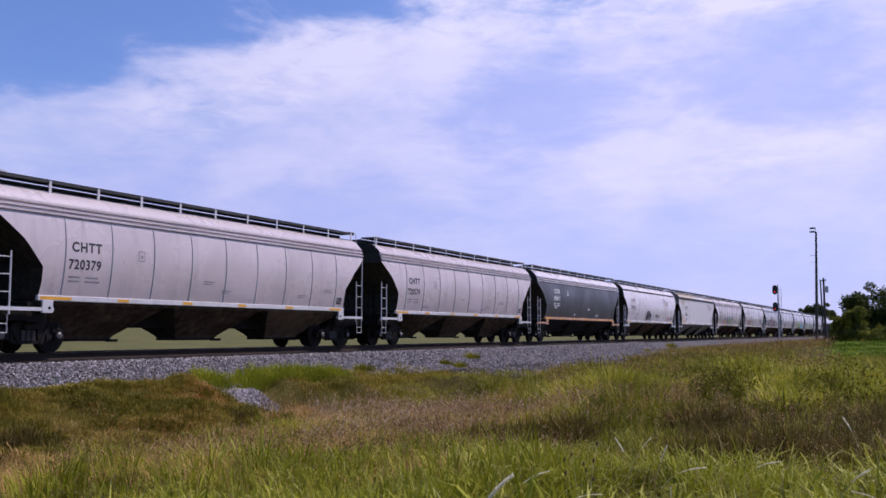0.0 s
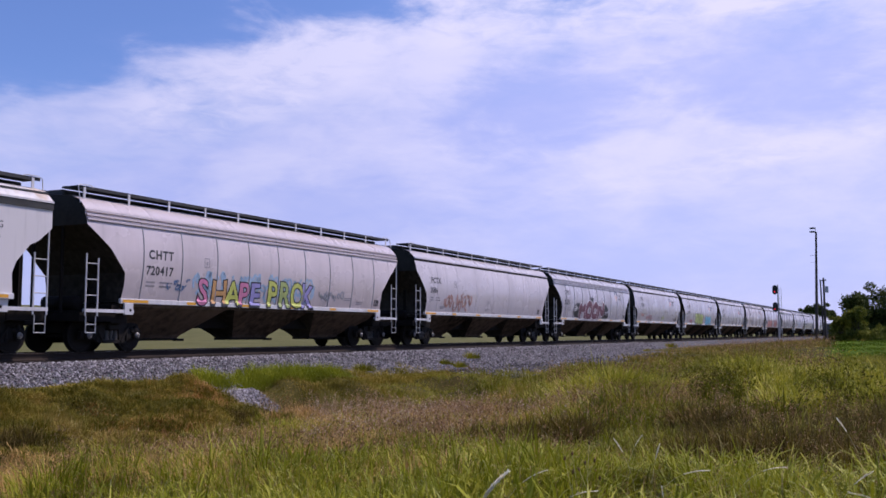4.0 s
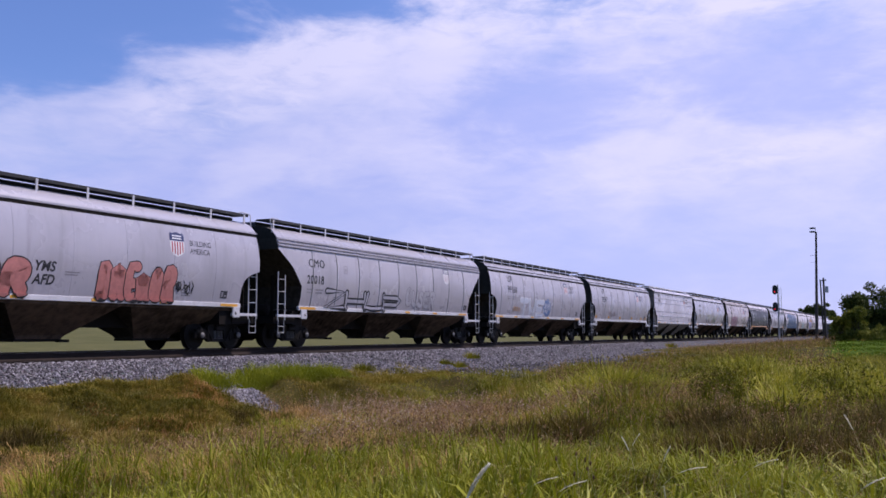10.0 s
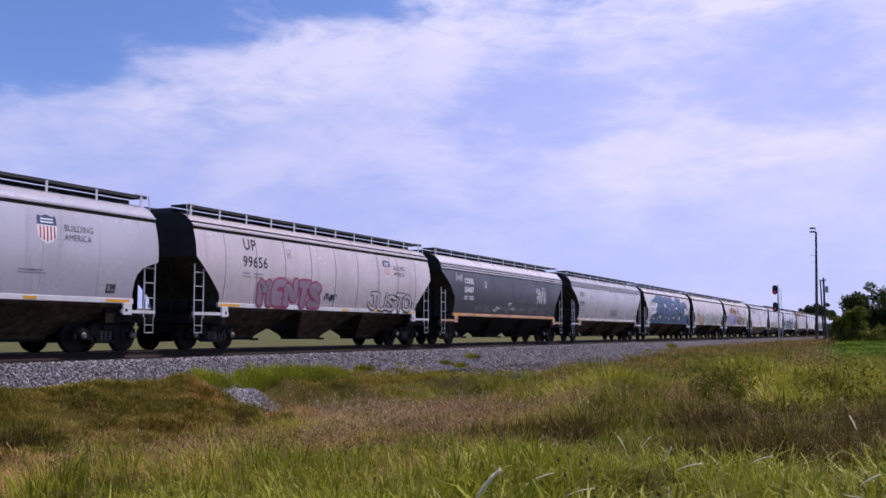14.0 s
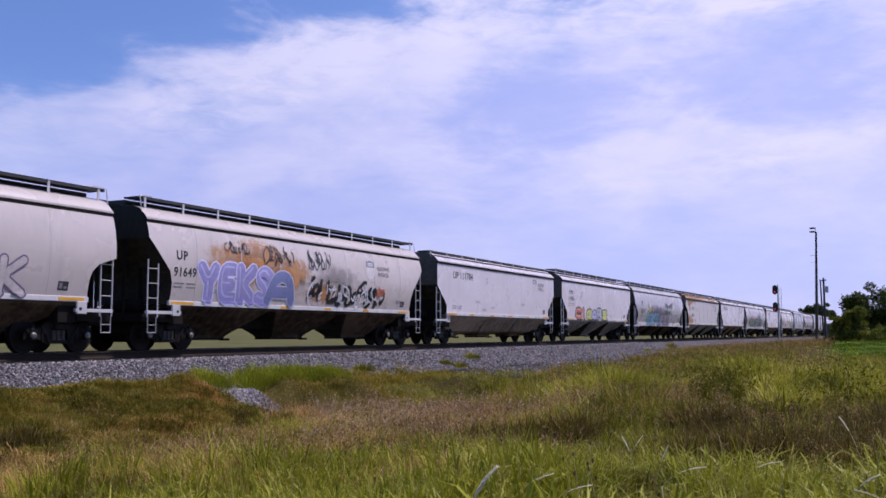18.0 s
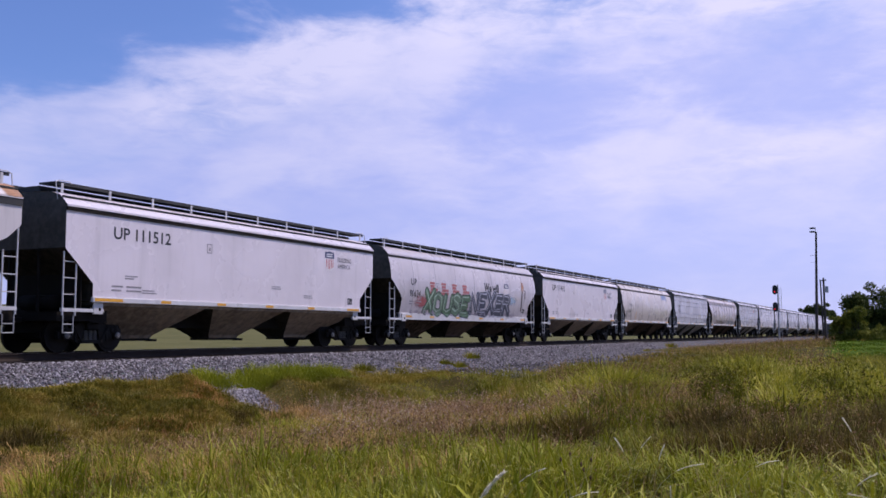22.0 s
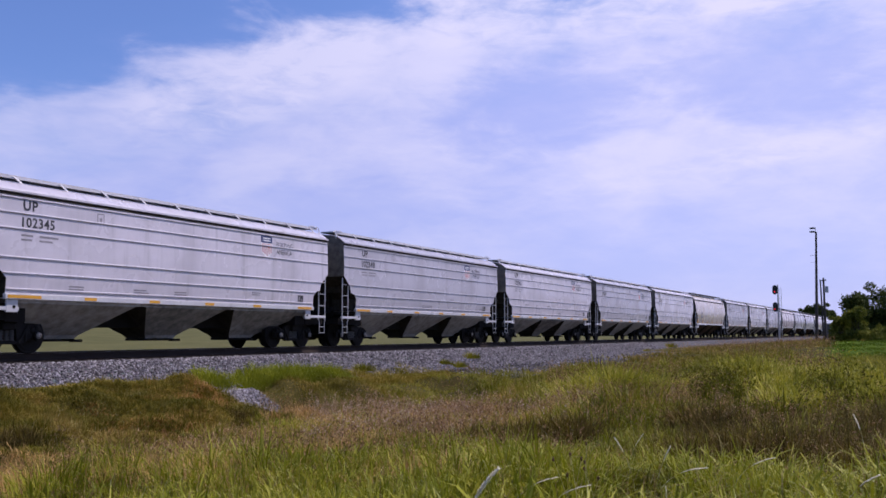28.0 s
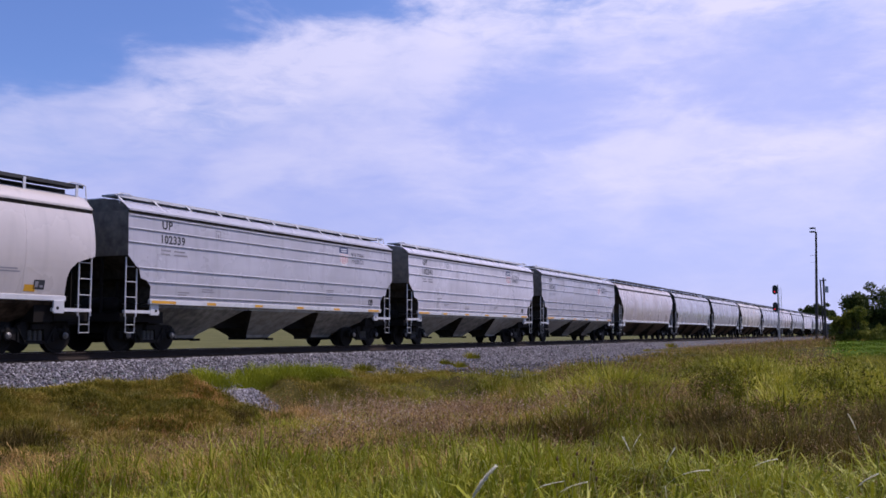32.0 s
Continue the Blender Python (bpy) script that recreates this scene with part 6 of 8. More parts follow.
# ---- lineside ----
def signal():
    m = pose(141.0, 17.58, float(ground_height(141.0, 17.58)))
    mast = thing("railway_signal", m, "two-headed railway signal showing red lights on a grey mast", "signal")
    part("mast", bar(bmesh.new(), (0, 0, 0), (0, 0, 8.0), 0.11, 10, 0.08), GALVANISED, mast)
    part("base", boxed(-0.5, 0.5, -0.5, 0.5, -0.1, 0.36, bevel=0.04), GALVANISED, mast)
    bm = bmesh.new()
    for y in (-0.42, -0.12):
        bar(bm, (0.3, y, 0.3), (0.3, y, 7.6), 0.025, 5)
    for k in range(22):
        bar(bm, (0.3, -0.42, 0.5 + 0.33 * k), (0.3, -0.12, 0.5 + 0.33 * k), 0.015, 4)
    part("ladder", bm, GALVANISED, mast)
    for z in (7.3, 4.9):
        bm = bmesh.new()
        ring = [(0.36 * math.cos(a) * 0.9, z + (0.30 if math.sin(a) > 0 else -0.30) + 0.36 * math.sin(a)) for a in np.linspace(0, 2 * math.pi, 20, endpoint=False)]
        face = [bm.verts.new((-0.30, 0.36 + y, zz)) for y, zz in ring]
        rear = [bm.verts.new((-0.24, 0.36 + y, zz)) for y, zz in ring]
        bm.faces.new(face), bm.faces.new(rear[::-1])
        for k in range(20):
            bm.faces.new((face[k], rear[k], rear[(k + 1) % 20], face[(k + 1) % 20]))
        bmesh.ops.recalc_face_normals(bm, faces=bm.faces)
        head = part("signal_head", bm, SIGNAL_BLACK, mast, "oval black signal head")
        for k, zz in enumerate((z + 0.29, z, z - 0.29)):
            part("hood", bar(bmesh.new(), (-0.30, 0.36, zz), (-0.62, 0.36, zz + 0.02), 0.13, 12), SIGNAL_BLACK, head)
            part("lens", bar(bmesh.new(), (-0.625, 0.36, zz), (-0.635, 0.36, zz), 0.085, 14), RED_LENS if k == 2 else SIGNAL_BLACK, head, "lit red lens" if k == 2 else "")
        part("bracket", bar(bmesh.new(), (-0.25, 0.36, z), (0, 0, z - 0.1), 0.05, 6), GALVANISED, head)


def tall_pole():
    x, y = 160.0, 14.38
    g = float(ground_height(x, y))
    pole = thing("floodlight_pole", pose(x, y, g), "tall dark wooden pole with two floodlights at its top", "light pole")
    lean = -0.40
    part("pole", bar(bmesh.new(), (0, 0, 0), (0, lean, 16.3 - g), 0.25, 10, 0.14), POLE_WOOD, pole)
    for z in (16.32, 16.88):
        lamp = part("floodlight", boxed(-0.3, 0.3, -0.30, 0.55, z - g - 0.11, z - g + 0.11, bevel=0.05), GALVANISED, pole)
        part("lamp_glass", boxed(-0.32, -0.30, -0.22, 0.48, z - g - 0.08, z - g + 0.08), SIGNAL_BLACK, lamp)
    part("bracket", bar(bar(bmesh.new(), (0, -0.32, 15.7 - g), (0, -0.32, 17.0 - g), 0.05, 6), (0, lean * 0.96, 15.75 - g), (0, -0.32, 15.75 - g), 0.05, 6), GALVANISED, pole)
    for z in (11.5, 12.6):
        part("step_peg", bar(bmesh.new(), (0, lean * 0.72, z - g), (0, 0.62, z - g), 0.022, 5), GALVANISED, pole)


def utility_pole():
    x, y = 166.0, 13.55
    g = float(ground_height(x, y))
    pole = thing("utility_pole", pose(x, y, g), "grey wooden utility pole with a transformer can", "utility pole")
    part("pole", bar(bmesh.new(), (0, 0, 0), (0, 0.08, 9.4 - g), 0.21, 10, 0.14), POLE_WOOD, pole)
    part("second_pole", bar(bmesh.new(), (0, 0.30, 0), (0, 0.56, 9.0 - g), 0.14, 8, 0.11), POLE_WOOD, pole)
    part("crossarm", boxed(-0.08, 0.08, -0.28, 0.72, 8.88 - g, 9.02 - g), POLE_WOOD, pole)
    part("transformer", bar(bmesh.new(), (-0.1, -0.38, 7.0 - g), (-0.1, -0.38, 8.0 - g), 0.26, 12), GALVANISED, pole, "grey transformer can")
    part("hanger", boxed(-0.14, -0.06, -0.30, 0.10, 7.55 - g, 7.65 - g), GALVANISED, pole)
    for y in (-0.2, 0.62):
        part("insulator", bar(bmesh.new(), (0, y, 9.02 - g), (0, y, 9.2 - g), 0.06, 6), GALVANISED, pole)


def shed():
    x, y = 205.0, 14.5
    g = float(ground_height(x, y))
    barn = thing("metal_shed", pose(x, y, g), "low grey metal shed with a pale roof beyond the poles", "shed")
    wall = plain("grey_shed_cladding", (0.115, 0.115, 0.12), 0.6)
    for sizes in ((-6, -5.85, -6, 2, 0, 3.0), (5.85, 6, -6, 2, 0, 3.0), (-5.85, 5.85, -6, -5.85, 0, 3.0), (-5.85, 5.85, 1.85, 2, 0, 3.0)):
        part("wall", boxed(*sizes), wall, barn)
    bm = prism(bmesh.new(), [(-6.4, 3.0), (0, 4.0), (6.4, 3.0), (6.4, 3.15), (0, 4.15), (-6.4, 3.15)], -6.4, 2.4)
    part("roof", bm, WHITE, barn, "pale metal roof")
    part("door", boxed(-6.04, -6.0, -3.5, -0.8, 0, 2.5), GALVANISED, barn)


def leaves_mesh(name, centres, radii, count, size, mat, luck):
    """A crown: many small leaf sprays scattered through overlapping clumps."""
    centres, radii = np.array(centres), np.array(radii)
    share = radii ** 2 / (radii ** 2).sum()
    pick = luck.choice(len(centres), count, p=share)
    way = luck.normal(size=(count, 3))
    way /= np.linalg.norm(way, axis=1)[:, None]
    reach = 0.35 + 0.75 * luck.random(count) + 0.25 * luck.random(count) ** 4
    at = centres[pick] + way * (radii[pick] * reach * 0.92)[:, None] * np.array([1, 1, 0.85])
    a = luck.normal(size=(count, 3))
    a /= np.linalg.norm(a, axis=1)[:, None]
    b = np.cross(a, luck.normal(size=(count, 3)))
    b /= np.linalg.norm(b, axis=1)[:, None]
    s = (size * luck.uniform(0.6, 1.3, count))[:, None]
    quad = np.stack((at - a * s, at + b * s * 0.45, at + a * s, at - b * s * 0.45), 1).reshape(-1, 3)
    faces = np.arange(count * 4).reshape(-1, 4)
    ob = pieces(name, quad, [faces], mat, "", "", "")
    return ob


LEAF = island_material("tree_leaves", [(0.030, 0.042, 0.012), (0.062, 0.080, 0.020), (0.115, 0.130, 0.030)], 0.6, 0.25, 0.2)
BUSH_LEAF = island_material("bush_leaves", [(0.075, 0.092, 0.015), (0.15, 0.160, 0.024), (0.26, 0.25, 0.040)], 0.6, 0.25, 0.2)
BARK = plain("tree_bark", (0.075, 0.058, 0.045), 0.9)


def tree(name, x, y, height, spread, count, mat, label, seed, bushy=False, leaf=0.17):
    luck = np.random.default_rng(seed)
    base = thing(name, pose(x, y, float(ground_height(x, y)) - 0.05), label, "bush" if bushy else "tree")
    bm = bmesh.new()
    fork = height * (0.12 if bushy else 0.3)
    bar(bm, (0, 0, 0), (0.1, 0, fork), 0.028 * height, 8, 0.02 * height)
    centres, radii = [], []
    limbs = 9
    for k in range(limbs):
        turn = 2.4 * k + luck.uniform(-0.4, 0.4)
        rise = luck.uniform(0.38, 0.86) * height
        out = spread * luck.uniform(0.35, 0.85) * (1.1 - 0.6 * rise / height)
        tip = Vector((out * math.cos(turn), out * math.sin(turn), rise))
        bar(bm, (0.1, 0, fork * luck.uniform(0.7, 1.0)), tip, 0.010 * height, 5, 0.004 * height)
        centres.append(tuple(tip))
        radii.append(spread * luck.uniform(0.28, 0.46))
        for j in range(2):
            centres.append(tuple(tip + Vector(luck.normal(0, 0.28 * spread, 3))))
            radii.append(spread * luck.uniform(0.14, 0.28))
    if bushy:
        for k in range(8):
            turn = k * 0.8
            centres.append((spread * 0.6 * math.cos(turn), spread * 0.6 * math.sin(turn), height * 0.22))
            radii.append(spread * 0.36)
    centres.append((0, 0, height * 0.82))
    radii.append(spread * 0.4)
    part("trunk", bm, BARK, base)
    crown = leaves_mesh("crown", [(a, b, max(c, 0.3)) for a, b, c in centres], radii, count, leaf, mat, luck)
    crown.parent = base


def greenery():
    # a thicket beside the line, and woods far behind
    tree("tree", 108.0, 5.5, 5.0, 2.5, 10000, LEAF, "dark green broadleaf tree in a thicket", 1, True, 0.16)
    tree("tree", 109.0, 2.6, 6.0, 3.0, 10000, LEAF, "dark green broadleaf tree in a thicket", 2, True, 0.16)
    tree("tree", 112.0, 0.0, 6.4, 3.4, 10000, LEAF, "dark green broadleaf tree in a thicket", 3, True, 0.16)
    tree("tree", 105.0, -2.2, 5.7, 2.9, 4000, LEAF, "dark green broadleaf tree in a thicket", 4, True)
    tree("bush", 99.0, 6.8, 2.6, 1.15, 5000, BUSH_LEAF, "yellow-green leafy bush at the edge of the thicket", 5, True, 0.13)
    tree("bush", 98.0, 5.2, 3.4, 1.35, 6000, BUSH_LEAF, "tall yellow-green bush at the edge of the thicket", 6, True, 0.13)
    tree("bush", 96.0, 3.2, 1.1, 1.3, 3000, BUSH_LEAF, "low yellow-green bush at the edge of the thicket", 7, True, 0.11)
    for k, (x, y, height, spread) in enumerate(((330.0, 31.2, 10.2, 3.4), (332.0, 28.6, 11.6, 3.8), (336.0, 25.8, 9.6, 3.4), (345.0, 34.2, 8.6, 3.0))):
        tree("tree", x, y, height, spread, 5200, LEAF, "distant dark green tree beyond the poles", 8 + k, True, 0.42)


signal()
tall_pole()
utility_pole()
shed()
greenery()


# ---- grass ----
def blades(name, x, y, height, width, mat, label, bend=0.45, lean=(0.0, 0.0)):
    """Grass blades: a bent tapering strip each."""
    count = len(x)
    z = ground_height(x, y) - 0.03
    turn = rng.uniform(0, 2 * np.pi, count)
    face = rng.uniform(0, 2 * np.pi, count)
    h = height * rng.uniform(0.55, 1.25, count)
    out = h * bend * rng.uniform(0.1, 1.3, count)
    side = np.stack((np.cos(face), np.sin(face), np.zeros(count)), -1) * (width * rng.uniform(0.6, 1.4, count))[:, None]
    way = np.stack((np.cos(turn) + lean[0], np.sin(turn) + lean[1], np.zeros(count)), -1)
    root = np.stack((x, y, z), -1)
    up = np.array([0, 0, 1.0])
    mid = root + way * (out * 0.30)[:, None] + up * (h * 0.62)[:, None]
    tip = root + way * out[:, None] + up * (h * (1 - 0.25 * np.minimum(out / h, 1)))[:, None]
    at = np.stack((root - side, root + side, mid + side * 0.75, mid - side * 0.75, tip), 1).reshape(-1, 3)
    k = 5 * np.arange(count)[:, None]
    quads, tris = k + np.array([[0, 1, 2, 3]]), k + np.array([[3, 2, 4]])
    return pieces(name, at, [quads, tris], mat, label, "grass")


def wedge(count, near, far, low=-34.0, high=64.0, power=1.0):
    """Spots on the verge, from near to far metres out and between two bearings from the track's line."""
    r = near + (far - near) * rng.random(count) ** power
    r = np.sqrt(near ** 2 + (far ** 2 - near ** 2) * rng.random(count)) if power == 1.0 else r
    a = np.radians(rng.uniform(low, high, count))
    return r * np.cos(a), r * np.sin(a)


def off_track(x, y):
    edge = np.interp(x, [0, 31, 37, 44, 58, 66, 90, 160], [17.4, 17.3, 16.5, 15.5, 15.5, 16.3, 16.6, 16.6])
    return y < edge + 0.25 * np.sin(x * 0.9) + 0.2 * np.sin(x * 2.3)


def off_lawn(x, y):
    wander = 0.02 * x * (drift(x, y, 5.0, 33) - 0.5)
    return ~((x > 50 + 300 * wander / x) & (y + wander < 3.2 + 0.060 * (x - 33)) & (y > 3.0 - 0.13 * (x - 33)) & (x < 99))


def in_hollow(x, y):
    """Where brown weeds, darkened for shade, replace the grass."""
    r, bearing = np.hypot(x, y), np.degrees(np.arctan2(y, x))
    wander = 2.2 * (drift(x, y, 1.5, 31) - 0.5)
    den = ((x - 12.4) / 0.75) ** 2 + ((y - 4.5) / 0.55) ** 2 < 1.0
    return den | (r + wander > 9.6) & (r + wander < 15.0) & (bearing < 13.5 + 2 * wander) & (drift(x, y, 1.2, 54) + 0.45 * drift(x, y, 3.0, 55) > 0.72)


def before_lawn(x, y):
    """Where tall meadow growth is left out so the lawn shows from the camera."""
    return (np.degrees(np.arctan2(y, x)) < 6.6) & (x > 25)


def in_brown(x, y):
    """Where brown seeding weeds crowd out the grass."""
    r, bearing = np.hypot(x, y), np.degrees(np.arctan2(y, x))
    wander = 4.0 * (drift(x, y, 1.8, 32) - 0.5)
    return (r + wander > 13.5) & (r + wander < 24.0) & (bearing > 17 + wander) & (bearing < 34 + wander) & (y < 15.6)


def thinned(x, y):
    return ~(in_hollow(x, y) | in_brown(x, y)) | (rng.random(len(x)) < 0.28)


def off_spill(x, y):
    return (np.abs(x - 20.6 - 0.42 * (y - 15)) > np.interp(y, SPILL_Y, SPILL_WIDE) * (0.8 + 0.4 * drift(x, y, 0.5, 61))) | (y < 13.8)


GREEN_GRASS = island_material("fresh_green_grass", [(0.087, 0.098, 0.004), (0.178, 0.196, 0.009), (0.302, 0.305, 0.014), (0.456, 0.400, 0.064)], 0.5, 0.25, 0.40, shine=0.12)
OLIVE_GRASS = island_material("olive_bank_grass", [(0.090, 0.078, 0.014), (0.160, 0.134, 0.019), (0.262, 0.200, 0.037), (0.447, 0.292, 0.090)], 0.65, 0.3, 0.55)
BROWN_WEED = island_material("reddish_brown_weeds", [(0.165, 0.095, 0.030), (0.425, 0.246, 0.076), (0.771, 0.473, 0.187), (0.425, 0.344, 0.036)], 0.75, 0.3, 0.40)
SEED_HEAD = island_material("pinkish_brown_seed_heads", [(0.050, 0.029, 0.013), (0.194, 0.112, 0.043), (0.413, 0.244, 0.110), (0.650, 0.451, 0.237)], 0.7, 0.3, 0.25)
YELLOW_GRASS = island_material("yellow_green_meadow_grass", [(0.062, 0.063, 0.006), (0.146, 0.142, 0.011), (0.307, 0.287, 0.024), (0.341, 0.256, 0.066)], 0.55, 0.25, 0.50, shine=0.12)
WEED_LEAF = island_material("broad_weed_leaves", [(0.051, 0.053, 0.005), (0.104, 0.106, 0.007), (0.191, 0.180, 0.014)], 0.6, 0.3, 0.3)
# brown weeds whose colour also holds the shade among the clumps
DARK_WEED = island_material("shade_brown_weeds", [(0.034, 0.026, 0.006), (0.084, 0.062, 0.016), (0.179, 0.126, 0.036), (0.189, 0.152, 0.015)], 0.8, 0.2, 0.3)
# lighter copy of the verge green: the sunlit look is in its colour
BRIGHT_GRASS = island_material("sunlit_green_grass", [(0.127, 0.138, 0.007), (0.264, 0.271, 0.015), (0.460, 0.428, 0.060)], 0.45, 0.25, 0.2, shine=0.12)
FRINGE_GRASS = island_material("fringe_green_grass", [(0.104, 0.127, 0.009), (0.215, 0.240, 0.017), (0.364, 0.370, 0.034)], 0.55, 0.35, 0.35)
PALE_SEED = island_material("pale_pinkish_seed_heads", [(0.150, 0.080, 0.042), (0.34, 0.200, 0.110), (0.54, 0.36, 0.225), (0.76, 0.62, 0.46)], 0.7, 0.3, 0.2)
BANK_GRASS = island_material("olive_cushion_grass", [(0.094, 0.085, 0.013), (0.171, 0.147, 0.019), (0.269, 0.212, 0.032), (0.407, 0.284, 0.065)], 0.65, 0.3, 0.6)
# darker copy of the bank grass: shaded contrast put into its colour
DARK_OLIVE = island_material("shade_olive_grass", [(0.053, 0.052, 0.007), (0.104, 0.094, 0.011), (0.187, 0.150, 0.019)], 0.65, 0.3, 0.5)
ORANGE_GRASS = island_material("orange_brown_grass", [(0.198, 0.108, 0.031), (0.396, 0.208, 0.064), (0.609, 0.352, 0.122)], 0.7, 0.3, 0.4)
DEAD_GRASS = island_material("grey_dead_thatch", [(0.106, 0.070, 0.032), (0.212, 0.140, 0.070), (0.360, 0.255, 0.150)], 0.8, 0.2, 0.4)
PALE_GRASS = island_material("pale_straw_green_grass", [(0.138, 0.12, 0.025), (0.265, 0.225, 0.06), (0.445, 0.36, 0.14)], 0.6, 0.35, 0.4)
BUSH_GRASS = island_material("bright_bush_grass", [(0.100, 0.110, 0.010), (0.250, 0.246, 0.019), (0.467, 0.422, 0.041), (0.572, 0.461, 0.132)], 0.55, 0.25, 0.45, shine=0.12)
LAWN_GRASS = island_material("mown_green_grass", [(0.045, 0.085, 0.006), (0.085, 0.135, 0.010), (0.14, 0.19, 0.016)], 0.6, 0.35, 0.3)
STRAW = island_material("pale_dry_grass_stalks", [(0.306, 0.270, 0.090), (0.486, 0.432, 0.198), (0.648, 0.594, 0.360)], 0.6, 0.5, 0.1, shine=0.22)


def tussocks(name, x, y, each, spread, height, width, mat, label, bend=0.8, joints=2, dome=0.35):
    """Tufts of bent blades that lean outwards from their middles and droop; tall and short tufts stand in drifts."""
    tall = height * (0.25 + 0.85 * drift(x, y, 1.7, 3) + 0.6 * drift(x, y, 0.6, 4)) * rng.uniform(0.75, 1.25, len(x))
    x, y, tall = x.repeat(each), y.repeat(each), tall.repeat(each)
    count = len(x)
    turn = rng.uniform(0, 2 * np.pi, count)
    away = np.sqrt(rng.random(count))
    x, y = x + spread * away * np.cos(turn), y + spread * away * np.sin(turn)
    turn += rng.normal(0, 0.7, count)
    h = tall * rng.uniform(0.5, 1.15, count) * (1 + 0.4 * dome - dome * away ** 2)
    out = h * bend * rng.uniform(0.15, 1.2, count)
    face = turn + np.pi / 2 + rng.normal(0, 0.6, count)
    side = np.stack((np.cos(face), np.sin(face), np.zeros(count)), -1) * (width * rng.uniform(0.6, 1.5, count))[:, None]
    way = np.stack((np.cos(turn), np.sin(turn), np.zeros(count)), -1)
    foot = np.where(np.abs(y - TRACK_Y) < 4.05, np.maximum(ground_height(x, y), ballast_height(y)), ground_height(x, y))
    root = np.stack((x, y, foot - 0.03), -1)
    up = np.array([0, 0, 1.0])
    sag = 0.50 * np.minimum(out / h, 1.3)
    rows = []
    for k in range(joints + 1):
        q = k / joints
        spine = root + way * (out * q ** 1.5)[:, None] + up * (h * (q * (1 + 0.25 * sag) - 1.25 * sag * q ** 2.6))[:, None]
        rows += [spine - side * (1 - 0.35 * q), spine + side * (1 - 0.35 * q)] if k < joints else [spine]
    size = len(rows)
    at = np.stack(rows, 1).reshape(-1, 3)
    k = size * np.arange(count)[:, None]
    quads = [k + np.array([[2 * j, 2 * j + 1, 2 * j + 3, 2 * j + 2]]) for j in range(joints - 1)]
    return pieces(name, at, quads + [k + np.array([[size - 3, size - 2, size - 1]])], mat, label, "grass")


def oval(x, y, centre, wide, deep, rough=0.5):
    """Inside a ragged oval patch of the verge."""
    d = ((x - centre[0]) / wide) ** 2 + ((y - centre[1]) / deep) ** 2
    return d + rough * (drift(x, y, 0.7, 51) - 0.5) * 2 < 1.0


def on_bank(x, y):
    """The matted bank between the swale and the ballast."""
    return (y > 12.6) & (x < 21.5) & (np.degrees(np.arctan2(y, x)) > 37)


def seeding(name, x, y, height, mat, label, seeds=7, size=0.014, bend=0.35, low=0.55, loose=0.016):
    """Thin upright stalks, each with loose seeds or small leaves round its upper part."""
    count = len(x)
    turn = rng.uniform(0, 2 * np.pi, count)
    h = height * rng.uniform(0.5, 1.25, count) * (0.6 + 0.8 * drift(x, y, 1.3, 5))
    way = np.stack((np.cos(turn), np.sin(turn), np.zeros(count)), -1) * (h * bend * rng.uniform(0, 1.2, count))[:, None]
    root = np.stack((x, y, ground_height(x, y) - 0.03), -1)
    tip = root + way + np.array([0, 0, 1.0]) * h[:, None]
    face = rng.uniform(0, 2 * np.pi, count)
    side = np.stack((np.cos(face), np.sin(face), np.zeros(count)), -1) * 0.0026
    stems = np.stack((root - side, root + side, tip), 1).reshape(-1, 3)
    k = np.repeat(np.arange(count), seeds)
    up = rng.uniform(low, 1.02, len(k))[:, None]
    at = root[k] + way[k] * up ** 1.5 + np.array([0, 0, 1.0]) * (h[k, None] * up) + rng.normal(0, loose, (len(k), 3))
    a, b = rng.normal(0, 1, (len(k), 3)), rng.normal(0, 1, (len(k), 3))
    a, b = a / np.linalg.norm(a, axis=1)[:, None] * size, b / np.linalg.norm(b, axis=1)[:, None] * size * 0.5
    a[:, 2] = np.abs(a[:, 2]) * 1.4
    husks = np.stack((at - b, at + b, at + a), 1).reshape(-1, 3)
    corners = np.concatenate((stems, husks))
    return pieces(name, corners, [np.arange(len(corners)).reshape(-1, 3)], mat, label, "weeds")


